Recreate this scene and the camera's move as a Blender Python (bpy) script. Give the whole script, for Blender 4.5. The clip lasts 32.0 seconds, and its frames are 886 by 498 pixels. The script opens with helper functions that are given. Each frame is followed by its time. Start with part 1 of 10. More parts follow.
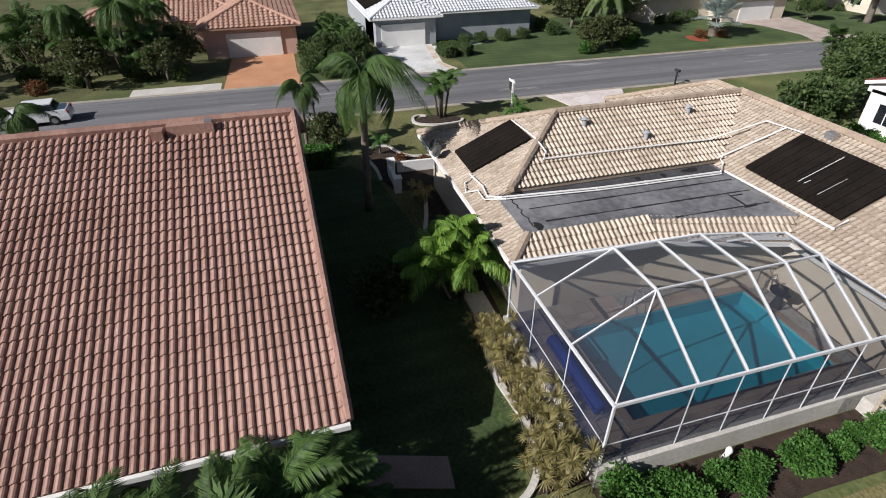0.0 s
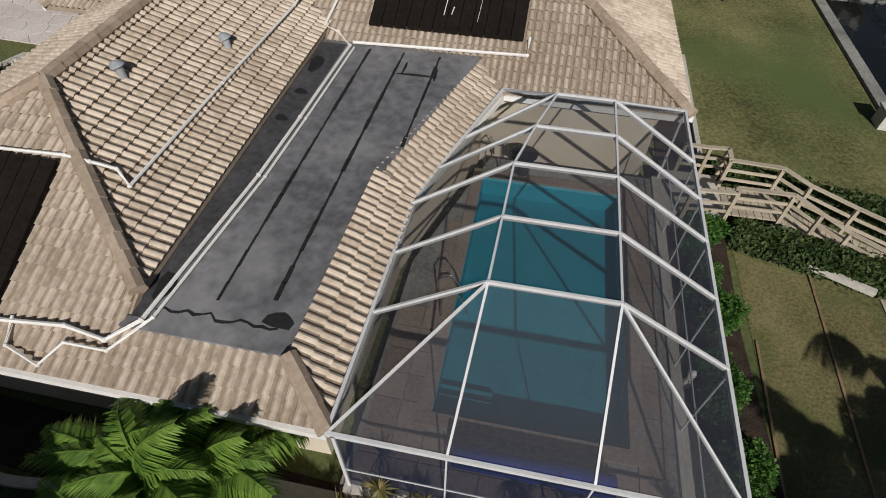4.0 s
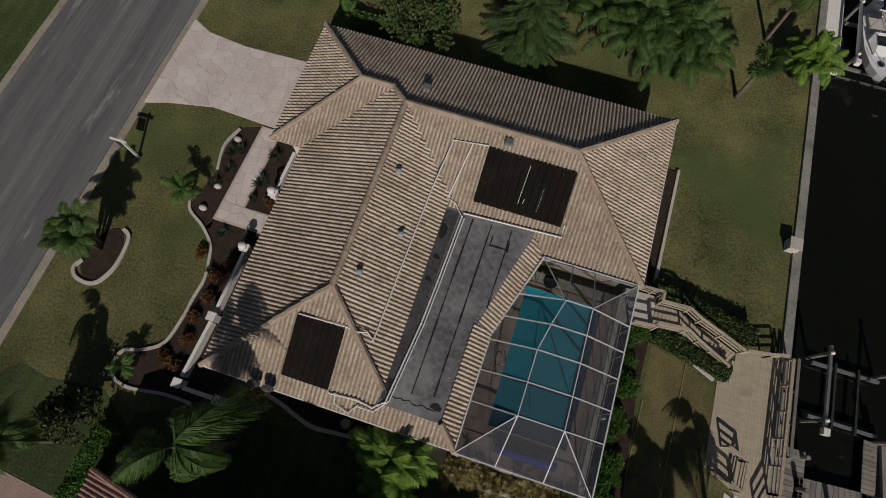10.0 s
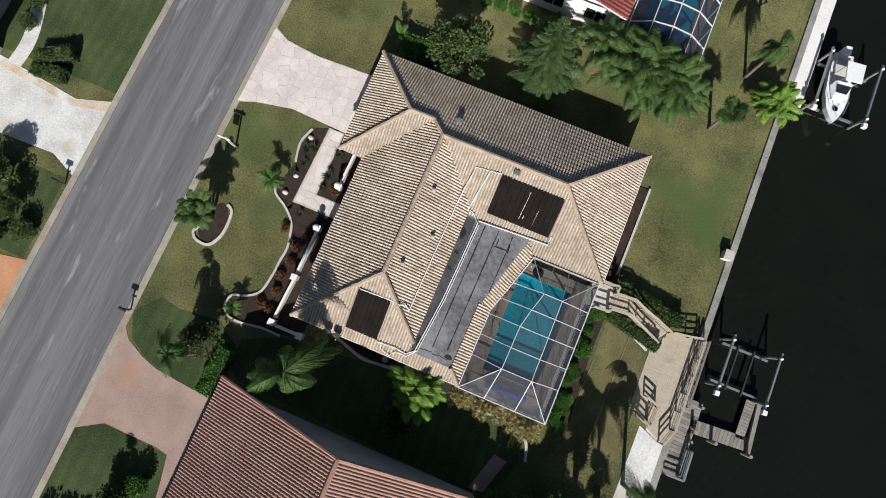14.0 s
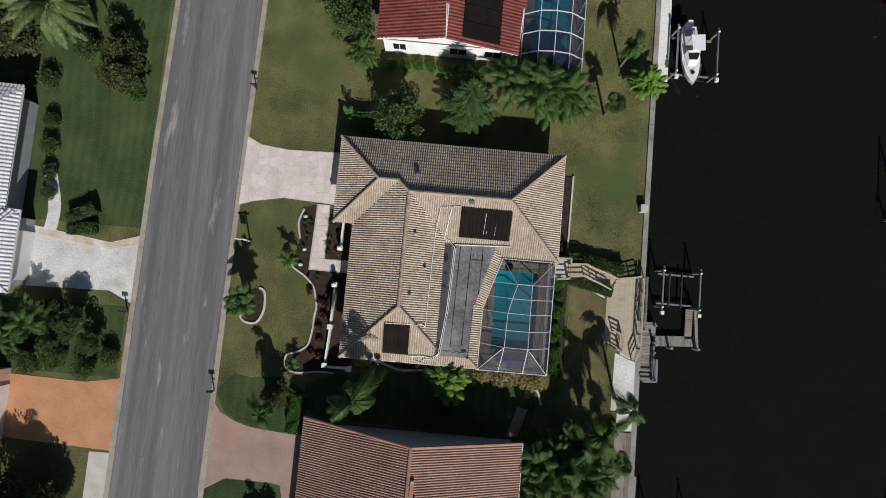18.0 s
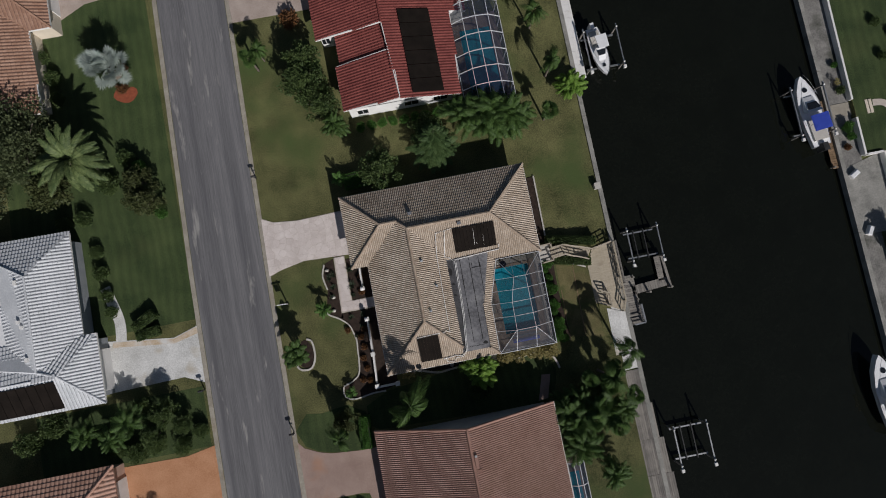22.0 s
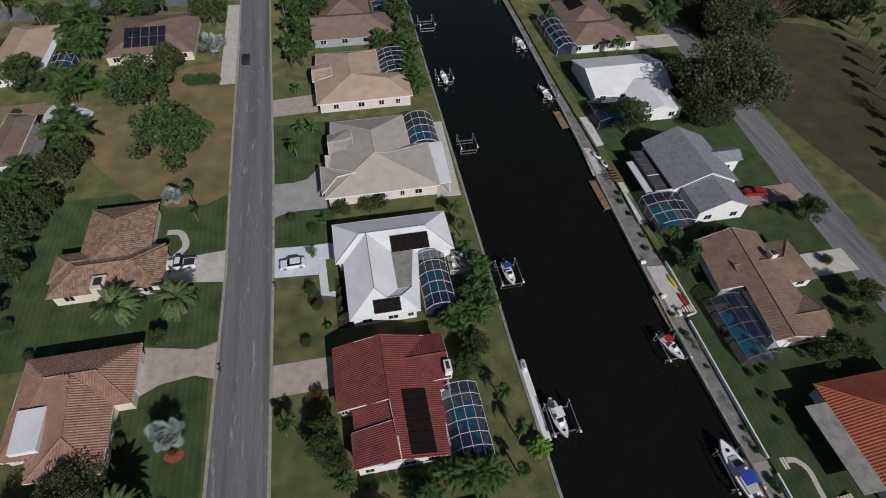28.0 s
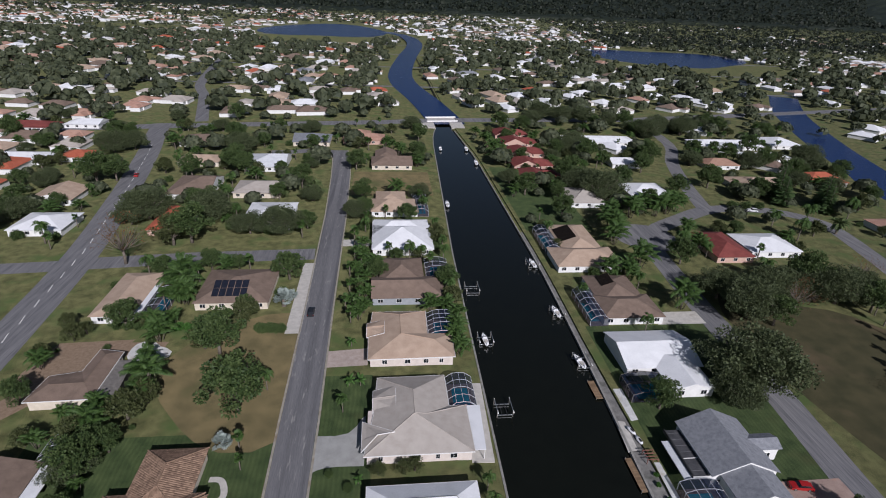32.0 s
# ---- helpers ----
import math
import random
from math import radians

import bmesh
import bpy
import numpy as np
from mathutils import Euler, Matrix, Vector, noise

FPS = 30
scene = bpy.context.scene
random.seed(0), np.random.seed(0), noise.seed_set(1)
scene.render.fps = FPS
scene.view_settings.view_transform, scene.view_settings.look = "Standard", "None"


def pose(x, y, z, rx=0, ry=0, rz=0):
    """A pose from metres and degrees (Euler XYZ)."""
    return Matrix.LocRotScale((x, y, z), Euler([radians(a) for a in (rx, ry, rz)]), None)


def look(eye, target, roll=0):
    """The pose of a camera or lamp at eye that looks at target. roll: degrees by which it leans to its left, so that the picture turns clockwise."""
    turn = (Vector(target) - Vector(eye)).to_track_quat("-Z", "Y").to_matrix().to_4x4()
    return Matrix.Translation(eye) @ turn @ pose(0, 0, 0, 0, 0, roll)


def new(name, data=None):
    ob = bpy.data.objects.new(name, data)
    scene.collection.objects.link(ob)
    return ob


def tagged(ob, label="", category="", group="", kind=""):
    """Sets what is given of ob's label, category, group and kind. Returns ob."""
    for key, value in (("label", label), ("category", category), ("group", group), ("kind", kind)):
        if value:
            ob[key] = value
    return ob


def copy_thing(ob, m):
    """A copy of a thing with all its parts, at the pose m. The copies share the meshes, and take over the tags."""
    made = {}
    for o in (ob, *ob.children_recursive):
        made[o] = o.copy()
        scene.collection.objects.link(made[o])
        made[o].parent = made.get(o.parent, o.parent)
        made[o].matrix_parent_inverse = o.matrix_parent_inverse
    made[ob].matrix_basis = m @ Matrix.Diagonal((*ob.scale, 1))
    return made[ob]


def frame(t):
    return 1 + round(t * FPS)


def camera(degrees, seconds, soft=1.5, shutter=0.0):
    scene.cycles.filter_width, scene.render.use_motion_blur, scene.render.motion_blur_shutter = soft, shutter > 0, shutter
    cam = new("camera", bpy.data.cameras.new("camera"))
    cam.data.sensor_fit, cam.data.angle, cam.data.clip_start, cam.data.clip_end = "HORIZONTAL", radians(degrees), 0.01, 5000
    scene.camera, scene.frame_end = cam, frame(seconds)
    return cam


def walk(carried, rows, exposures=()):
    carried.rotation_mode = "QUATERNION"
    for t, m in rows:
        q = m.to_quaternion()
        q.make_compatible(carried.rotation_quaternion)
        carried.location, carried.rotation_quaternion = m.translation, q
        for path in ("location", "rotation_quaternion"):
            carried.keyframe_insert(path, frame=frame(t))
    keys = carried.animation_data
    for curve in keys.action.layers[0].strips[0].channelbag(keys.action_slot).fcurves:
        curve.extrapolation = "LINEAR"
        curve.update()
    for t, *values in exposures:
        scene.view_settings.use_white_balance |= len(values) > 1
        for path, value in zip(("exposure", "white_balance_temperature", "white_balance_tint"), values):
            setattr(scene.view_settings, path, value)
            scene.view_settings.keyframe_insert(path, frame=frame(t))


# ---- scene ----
cam = camera(79.26, 32.0, soft=1.0)
ROWS = [
    (0.0, 20.70, -11.66, 13.36, 56.24, 0.05, 72.96),
    (0.5, 19.04, -11.18, 12.87, 53.67, 0.04, 61.05),
    (1.0, 17.36, -10.75, 12.45, 51.34, -0.09, 50.24),
    (1.5, 15.67, -10.29, 11.85, 49.41, -0.22, 41.31),
    (2.0, 14.02, -9.82, 11.30, 47.34, -0.45, 33.72),
    (2.5, 12.39, -9.29, 10.68, 45.52, -0.68, 26.33),
    (4.5, 9.35, -7.92, 11.89, 39.84, -0.96, 9.16),
    (5.0, 9.08, -7.73, 13.41, 38.11, -1.16, 8.81),
    (5.5, 8.68, -7.44, 14.99, 36.07, -1.22, 8.99),
    (6.0, 8.32, -7.10, 16.54, 34.13, -1.22, 9.52),
    (6.5, 8.01, -6.74, 18.08, 32.14, -1.25, 10.33),
    (7.0, 7.75, -6.38, 19.63, 30.20, -1.19, 11.33),
    (7.5, 7.53, -6.06, 21.10, 28.30, -1.14, 12.36),
    (8.0, 7.33, -5.77, 22.61, 26.46, -1.04, 13.46),
    (8.5, 7.12, -5.48, 24.14, 24.65, -0.92, 14.63),
    (9.0, 6.88, -5.20, 25.60, 22.70, -0.89, 15.65),
    (9.5, 6.62, -4.92, 27.07, 20.78, -0.82, 16.65),
    (10.0, 6.31, -4.68, 28.51, 19.02, -0.90, 17.82),
    (10.5, 6.15, -4.47, 29.93, 17.32, -0.70, 18.91),
    (11.0, 5.96, -4.20, 31.34, 15.35, -0.56, 20.04),
    (11.5, 5.74, -4.10, 32.72, 13.67, -0.57, 20.95),
    (12.0, 5.54, -3.86, 34.16, 11.73, -0.45, 22.07),
    (12.5, 5.35, -3.50, 35.62, 9.88, -0.30, 23.00),
    (13.0, 5.14, -2.98, 37.05, 9.32, -0.28, 23.33),
    (13.5, 5.04, -2.41, 38.54, 8.78, -0.12, 23.29),
    (14.0, 4.88, -1.87, 39.98, 8.24, -0.09, 22.63),
    (14.5, 4.54, -1.63, 41.48, 8.00, -0.41, 21.00),
    (16.5, 3.65, 0.47, 47.39, 5.65, -0.60, 12.11),
    (17.0, 3.47, 0.72, 48.76, 5.38, -0.69, 9.72),
    (17.5, 3.30, 1.11, 50.27, 4.92, -0.75, 7.53),
    (18.0, 3.06, 1.43, 51.75, 4.55, -0.83, 5.04),
    (18.5, 2.84, 1.98, 53.24, 3.91, -0.82, 2.96),
    (19.0, 2.53, 2.43, 54.65, 3.37, -0.94, 0.71),
    (19.5, 2.35, 2.86, 56.10, 2.82, -0.90, -1.71),
    (20.0, 2.19, 3.18, 57.49, 2.30, -0.90, -4.04),
    (20.5, 1.96, 3.32, 58.93, 1.92, -0.89, -6.44),
    (21.0, 1.81, 3.55, 60.00, 1.59, -0.80, -8.81),
    (21.5, 1.82, 3.05, 60.88, 2.89, -0.68, -10.06),
    (22.0, 1.90, 2.58, 61.94, 4.73, -0.61, -11.11),
    (22.5, 1.99, 2.23, 63.29, 7.38, -0.59, -11.52),
    (23.0, 2.06, 2.01, 64.59, 10.16, -0.58, -11.71),
    (23.5, 1.90, 1.71, 65.99, 13.15, -0.71, -11.91),
    (24.0, 1.71, 1.45, 67.49, 16.04, -0.82, -12.06),
    (24.5, 1.60, 1.21, 68.91, 19.05, -0.92, -11.99),
    (26.5, 0.69, -0.51, 74.38, 31.62, -1.41, -12.02),
    (27.0, 0.07, -0.71, 75.64, 34.67, -1.69, -12.10),
    (27.5, 0.15, -0.93, 77.10, 37.56, -1.67, -11.91),
    (28.0, 0.22, -1.12, 78.59, 40.39, -1.67, -11.72),
    (28.5, 0.48, -1.46, 80.07, 43.36, -1.61, -11.39),
    (29.0, 0.46, -1.57, 81.56, 46.14, -1.62, -11.20),
    (29.5, 0.42, -1.86, 83.10, 49.19, -1.69, -10.97),
    (30.0, 0.41, -2.02, 84.61, 52.20, -1.73, -10.77),
    (30.5, 0.38, -2.42, 86.12, 55.31, -1.79, -10.48),
    (31.0, 0.33, -2.67, 87.54, 58.44, -1.85, -10.19),
    (31.5, 0.17, -2.96, 88.96, 61.30, -1.96, -9.90),
    (32.0, -0.61, -3.29, 90.46, 64.23, -2.38, -5.92),
]
EXPOSURES = [(0.0, 0.38, 6350, 13), (1.0, 0.52, 6450, 10), (2.0, 0.6, 6500, 8), (2.5, 0.55, 6500, 8), (4.5, -0.55, 6800, 12), (5.0, -0.75, 6900, 13), (6.0, -1.18, 7000, 14), (7.0, -1.33, 7000, 14), (9.0, -1.15, 7000, 14), (11.0, -0.42, 6800, 13), (13.0, 0.42, 6500, 10), (14.5, 0.45, 6450, 10), (17.0, 0.2, 6450, 10),
             (18.0, 0.03, 6450, 12), (20.0, -0.25, 6450, 13), (23.0, -0.46, 6400, 13), (24.5, -0.28, 6400, 11), (26.5, -0.05, 6300, 9), (28.0, -0.42, 6250, 12), (29.0, -0.54, 6200, 13), (30.0, -0.5, 6150, 15), (31.0, -0.32, 6100, 16), (32.0, -0.2, 6000, 18)]
walk(cam, [(t, pose(x, y, z, rx, ry, rz)) for t, x, y, z, rx, ry, rz in ROWS], EXPOSURES)

# ---- daylight ----
SUN_ELEVATION, SUN_AZIMUTH = radians(33.5), radians(16)
sun_from = Vector((math.sin(SUN_AZIMUTH) * math.cos(SUN_ELEVATION), -math.cos(SUN_AZIMUTH) * math.cos(SUN_ELEVATION), math.sin(SUN_ELEVATION)))
world = bpy.data.worlds.new("world")
scene.world = world
world.use_nodes = True
sky = world.node_tree.nodes.new("ShaderNodeTexSky")
sky.sky_type, sky.sun_disc = "NISHITA", False
sky.sun_elevation, sky.sun_rotation = SUN_ELEVATION, math.pi - SUN_AZIMUTH
background = world.node_tree.nodes["Background"]
background.inputs["Strength"].default_value = 0.038
world.node_tree.links.new(sky.outputs[0], background.inputs[0])
sun = new("sun", bpy.data.lights.new("sun", "SUN"))
sun.data.energy, sun.data.angle, sun.data.color = 4.6, radians(0.53), (1.0, 0.97, 0.93)
sun.matrix_world = look(sun_from * 300, (0, 0, 0))


# ---- materials ----
def surface(name, dark, light, scale=1.0, rough=0.85, grain=12.0, bump=0.0, metal=0.0, per_piece=0.0, spec=0.3, stretch=(1, 1, 1), local=False, stain=None, contrast=0.3, matt=0.0):
    """Two-scale noise between two colours; per_piece shifts each separate piece; stain adds large blotches."""
    m = bpy.data.materials.new(name)
    m.use_nodes = True
    n, link = m.node_tree.nodes, m.node_tree.links.new
    shader = n["Principled BSDF"]
    shader.inputs["Roughness"].default_value = rough
    shader.inputs["Metallic"].default_value = metal
    shader.inputs["Specular IOR Level"].default_value = spec
    shader.inputs["Diffuse Roughness"].default_value = matt
    if local:
        place = n.new("ShaderNodeTexCoord").outputs["Object"]
    else:
        place = n.new("ShaderNodeNewGeometry").outputs["Position"]
    mapping = n.new("ShaderNodeMapping")
    mapping.inputs["Scale"].default_value = stretch
    link(place, mapping.inputs["Vector"])
    coarse, fine = n.new("ShaderNodeTexNoise"), n.new("ShaderNodeTexNoise")
    coarse.inputs["Scale"].default_value, coarse.inputs["Detail"].default_value = scale, 5
    fine.inputs["Scale"].default_value, fine.inputs["Detail"].default_value = scale * grain, 3
    for tex in (coarse, fine):
        link(mapping.outputs[0], tex.inputs["Vector"])
    mix = n.new("ShaderNodeMath")
    mix.operation = "ADD"
    link(coarse.outputs["Fac"], mix.inputs[0])
    link(fine.outputs["Fac"], mix.inputs[1])
    value = mix.outputs[0]
    if per_piece:
        island, info = n.new("ShaderNodeNewGeometry"), n.new("ShaderNodeObjectInfo")
        both, part_of, scaled, shifted = (n.new("ShaderNodeMath") for _ in range(4))
        both.operation, part_of.operation, scaled.operation, shifted.operation = "ADD", "FRACT", "MULTIPLY_ADD", "ADD"
        link(island.outputs["Random Per Island"], both.inputs[0])
        link(info.outputs["Random"], both.inputs[1])
        link(both.outputs[0], part_of.inputs[0])
        link(part_of.outputs[0], scaled.inputs[0])
        scaled.inputs[1].default_value, scaled.inputs[2].default_value = per_piece, -per_piece / 2
        link(value, shifted.inputs[0])
        link(scaled.outputs[0], shifted.inputs[1])
        value = shifted.outputs[0]
    spread = n.new("ShaderNodeMapRange")
    spread.inputs["From Min"].default_value, spread.inputs["From Max"].default_value = 1 - contrast, 1 + contrast
    link(value, spread.inputs["Value"])
    colour = n.new("ShaderNodeMix")
    colour.data_type = "RGBA"
    link(spread.outputs[0], colour.inputs["Factor"])
    colour.inputs["A"].default_value, colour.inputs["B"].default_value = (*dark, 1), (*light, 1)
    out = colour.outputs["Result"]
    if stain:
        blotch, edge, over = n.new("ShaderNodeTexNoise"), n.new("ShaderNodeMapRange"), n.new("ShaderNodeMix")
        blotch.inputs["Scale"].default_value, blotch.inputs["Detail"].default_value = stain[1], 6
        link(place, blotch.inputs["Vector"])
        edge.inputs["From Min"].default_value, edge.inputs["From Max"].default_value = stain[2], stain[2] + 0.18
        link(blotch.outputs["Fac"], edge.inputs["Value"])
        over.data_type = "RGBA"
        link(edge.outputs[0], over.inputs["Factor"])
        link(out, over.inputs["A"])
        over.inputs["B"].default_value = (*stain[0], 1)
        out = over.outputs["Result"]
    link(out, shader.inputs["Base Color"])
    if bump:
        relief = n.new("ShaderNodeBump")
        relief.inputs["Strength"].default_value, relief.inputs["Distance"].default_value = 0.6, bump
        link(fine.outputs["Fac"], relief.inputs["Height"])
        link(relief.outputs[0], shader.inputs["Normal"])
    return m


def leafy(name, dark, light):
    m = surface(name, dark, light, 0.9, 0.6, 6, per_piece=0.5, spec=0.25, local=True)
    n, link = m.node_tree.nodes, m.node_tree.links.new
    shader = n["Principled BSDF"]
    glow, both = n.new("ShaderNodeBsdfTranslucent"), n.new("ShaderNodeMixShader")
    glow.inputs[0].default_value = (*[min(1, c * 1.3) for c in light], 1)
    both.inputs[0].default_value = 0.25
    link(shader.outputs[0], both.inputs[1])
    link(glow.outputs[0], both.inputs[2])
    link(both.outputs[0], n["Material Output"].inputs["Surface"])
    return m


def screened(name, colour, cover):
    m = bpy.data.materials.new(name)
    m.use_nodes = True
    n, link = m.node_tree.nodes, m.node_tree.links.new
    clear, both = n.new("ShaderNodeBsdfTransparent"), n.new("ShaderNodeMixShader")
    shader = n["Principled BSDF"]
    shader.inputs["Base Color"].default_value, shader.inputs["Roughness"].default_value = (*colour, 1), 0.7
    both.inputs[0].default_value = cover
    link(clear.outputs[0], both.inputs[1])
    link(shader.outputs[0], both.inputs[2])
    link(both.outputs[0], n["Material Output"].inputs["Surface"])
    return m


def watery(name, deep, ripple):
    m = surface(name, deep, tuple(c * 1.3 for c in deep), 0.3, 0.06, 8, spec=0.25)
    n, link = m.node_tree.nodes, m.node_tree.links.new
    waves, relief = n.new("ShaderNodeTexNoise"), n.new("ShaderNodeBump")
    waves.inputs["Scale"].default_value, waves.inputs["Detail"].default_value = 1.6, 4
    link(n.new("ShaderNodeNewGeometry").outputs["Position"], waves.inputs["Vector"])
    relief.inputs["Distance"].default_value = ripple
    link(waves.outputs["Fac"], relief.inputs["Height"])
    link(relief.outputs[0], n["Principled BSDF"].inputs["Normal"])
    return m


GRASS = surface("grass", (0.044, 0.05, 0.017), (0.168, 0.165, 0.068), 0.3, 0.95, 25, 0.05, stain=((0.07, 0.1, 0.031), 0.11, 0.5), contrast=0.26, matt=0.4)
LAWN = surface("lush_lawn", (0.024, 0.044, 0.014), (0.078, 0.108, 0.038), 0.3, 0.95, 25, 0.05, stain=((0.062, 0.072, 0.027), 0.1, 0.58), contrast=0.26, matt=0.4)


def mown(m, period, dark):
    """Faint mower stripes, slightly curved, over a lawn."""
    n, link = m.node_tree.nodes, m.node_tree.links.new
    shader = n["Principled BSDF"]
    base = shader.inputs["Base Color"].links[0].from_socket
    wave, over, scaled = n.new("ShaderNodeTexWave"), n.new("ShaderNodeMix"), n.new("ShaderNodeMath")
    wave.bands_direction = "X"
    wave.inputs["Scale"].default_value, wave.inputs["Distortion"].default_value, wave.inputs["Detail Scale"].default_value = math.pi / period / 10, 6.0, 0.25
    link(n.new("ShaderNodeNewGeometry").outputs["Position"], wave.inputs["Vector"])
    scaled.operation = "MULTIPLY"
    scaled.inputs[1].default_value = 0.3
    link(wave.outputs["Fac"], scaled.inputs[0])
    over.data_type = "RGBA"
    link(scaled.outputs[0], over.inputs["Factor"])
    link(base, over.inputs["A"])
    over.inputs["B"].default_value = (*dark, 1)
    link(over.outputs["Result"], shader.inputs["Base Color"])


mown(LAWN, 1.0, (0.02, 0.034, 0.012))
DRY = surface("dry_grass", (0.09, 0.078, 0.036), (0.185, 0.145, 0.07), 0.2, 0.95, 24, 0.05, stain=((0.07, 0.08, 0.03), 0.06, 0.55), contrast=0.24, matt=0.5)
MULCH = surface("dark_mulch", (0.018, 0.012, 0.009), (0.06, 0.04, 0.03), 2.5, 0.95, 10, 0.05, matt=0.5)
ASPHALT = surface("worn_asphalt", (0.1, 0.1, 0.107), (0.235, 0.232, 0.235), 0.8, 0.9, 6, 0.01, stretch=(1.1, 0.035, 1), stain=((0.11, 0.11, 0.115), 0.1, 0.62))


def street_surface():
    """Worn asphalt with bands of traffic wear along the street and broken pale scuffs."""
    m = surface("streaked_street_asphalt", (0.09, 0.09, 0.096), (0.225, 0.222, 0.226), 0.45, 0.9, 30, 0.01, stretch=(1.0, 0.03, 1), contrast=0.42)
    n, link = m.node_tree.nodes, m.node_tree.links.new
    shader = n["Principled BSDF"]
    base = shader.inputs["Base Color"].links[0].from_socket
    place = n.new("ShaderNodeNewGeometry").outputs["Position"]
    for stretch, scale, low, high, colour, detail in (((1, 0.02, 1), 0.55, 0.5, 0.72, (0.085, 0.085, 0.093), 2), ((1, 0.16, 1), 0.8, 0.6, 0.68, (0.34, 0.33, 0.31), 10), ((1, 0.1, 1), 1.3, 0.66, 0.72, (0.4, 0.39, 0.37), 12)):
        mapping, tex, edge, over = n.new("ShaderNodeMapping"), n.new("ShaderNodeTexNoise"), n.new("ShaderNodeMapRange"), n.new("ShaderNodeMix")
        mapping.inputs["Scale"].default_value = stretch
        mapping.inputs["Location"].default_value = (scale * 17, 3, 0)
        tex.inputs["Scale"].default_value, tex.inputs["Detail"].default_value, tex.inputs["Roughness"].default_value = scale, detail, 0.62
        edge.inputs["From Min"].default_value, edge.inputs["From Max"].default_value, edge.inputs["To Max"].default_value = low, high, 0.75
        link(place, mapping.inputs["Vector"])
        link(mapping.outputs[0], tex.inputs["Vector"])
        link(tex.outputs["Fac"], edge.inputs["Value"])
        over.data_type = "RGBA"
        link(edge.outputs[0], over.inputs["Factor"])
        link(base, over.inputs["A"])
        over.inputs["B"].default_value = (*colour, 1)
        base = over.outputs["Result"]
    link(base, shader.inputs["Base Color"])
    return m


STREET = street_surface()
CONCRETE = surface("pale_concrete", (0.42, 0.4, 0.36), (0.6, 0.57, 0.52), 0.7, 0.9, 14, 0.01, stain=((0.36, 0.33, 0.28), 0.25, 0.6))
WHITE_CONCRETE = surface("whitewashed_concrete", (0.44, 0.44, 0.42), (0.74, 0.74, 0.72), 0.5, 0.9, 14, 0.01, stain=((0.45, 0.4, 0.31), 0.35, 0.56))
RUST_STAIN = surface("rust_stained_concrete", (0.46, 0.34, 0.21), (0.64, 0.56, 0.46), 0.9, 0.9, 10, 0.01, stain=((0.66, 0.65, 0.62), 0.5, 0.5))
GREY_CONCRETE = surface("weathered_concrete", (0.17, 0.17, 0.155), (0.36, 0.35, 0.32), 0.8, 0.9, 12, 0.02, stain=((0.1, 0.1, 0.09), 0.4, 0.6))
PALE_DRIVE = surface("bluish_white_concrete", (0.55, 0.58, 0.62), (0.74, 0.77, 0.8), 0.5, 0.85, 14, 0.008, stain=((0.5, 0.5, 0.48), 0.3, 0.62))
GREY_DRIVE = surface("smooth_grey_concrete", (0.28, 0.28, 0.265), (0.4, 0.4, 0.38), 0.5, 0.9, 14, 0.01, stain=((0.24, 0.23, 0.2), 0.25, 0.6))
ORANGE_DRIVE = surface("orange_stained_paving", (0.42, 0.2, 0.1), (0.56, 0.3, 0.17), 0.6, 0.9, 16, 0.01)
PINK_DRIVE = surface("pink_brick_paving", (0.26, 0.18, 0.15), (0.39, 0.29, 0.245), 0.5, 0.9, 30, 0.01, stain=((0.4, 0.2, 0.11), 0.18, 0.62))
FLAG = surface("pale_flagstone", (0.55, 0.485, 0.45), (0.72, 0.655, 0.62), 0.8, 0.9, 14, 0.008, per_piece=0.3)
GROUT = surface("sandy_joint", (0.44, 0.38, 0.33), (0.56, 0.5, 0.44), 2, 0.95, 10)
BUFF_DRIVE = surface("buff_paver_drive", (0.33, 0.265, 0.225), (0.5, 0.42, 0.37), 0.7, 0.9, 24, 0.01, stain=((0.3, 0.22, 0.17), 0.2, 0.6))
GUTTER = surface("pale_road_gutter", (0.24, 0.215, 0.175), (0.4, 0.37, 0.31), 0.8, 0.95, 16, 0.01, stain=((0.22, 0.16, 0.1), 0.3, 0.58))
SOIL = surface("patchy_brown_turf", (0.085, 0.078, 0.032), (0.2, 0.175, 0.08), 0.5, 0.95, 25, 0.05, stain=((0.075, 0.095, 0.03), 0.35, 0.52), contrast=0.25, matt=0.4)
FIELD = surface("olive_field", (0.032, 0.034, 0.014), (0.076, 0.066, 0.031), 0.2, 0.95, 24, 0.05, stain=((0.1, 0.075, 0.042), 0.06, 0.56), matt=0.4)
DIRT = surface("verge_soil", (0.19, 0.13, 0.085), (0.31, 0.23, 0.16), 1.2, 0.95, 20, 0.02)
CREAM_TILE = surface("cream_concrete_tile", (0.34, 0.275, 0.21), (0.6, 0.515, 0.425), 0.5, 0.9, 14, 0.004, per_piece=0.34, spec=0.15, stain=((0.29, 0.225, 0.17), 0.35, 0.66))
CREAM_CAP = surface("cream_ridge_mortar", (0.29, 0.225, 0.17), (0.42, 0.34, 0.265), 0.8, 0.9, 12, 0.004, per_piece=0.3)
CLAY_TILE = surface("terracotta_tile", (0.265, 0.155, 0.122), (0.4, 0.255, 0.207), 0.5, 0.85, 14, 0.004, per_piece=0.22)
CLAY_CAP = surface("terracotta_cap", (0.24, 0.135, 0.105), (0.36, 0.215, 0.17), 0.8, 0.85, 12, 0.004, per_piece=0.3)
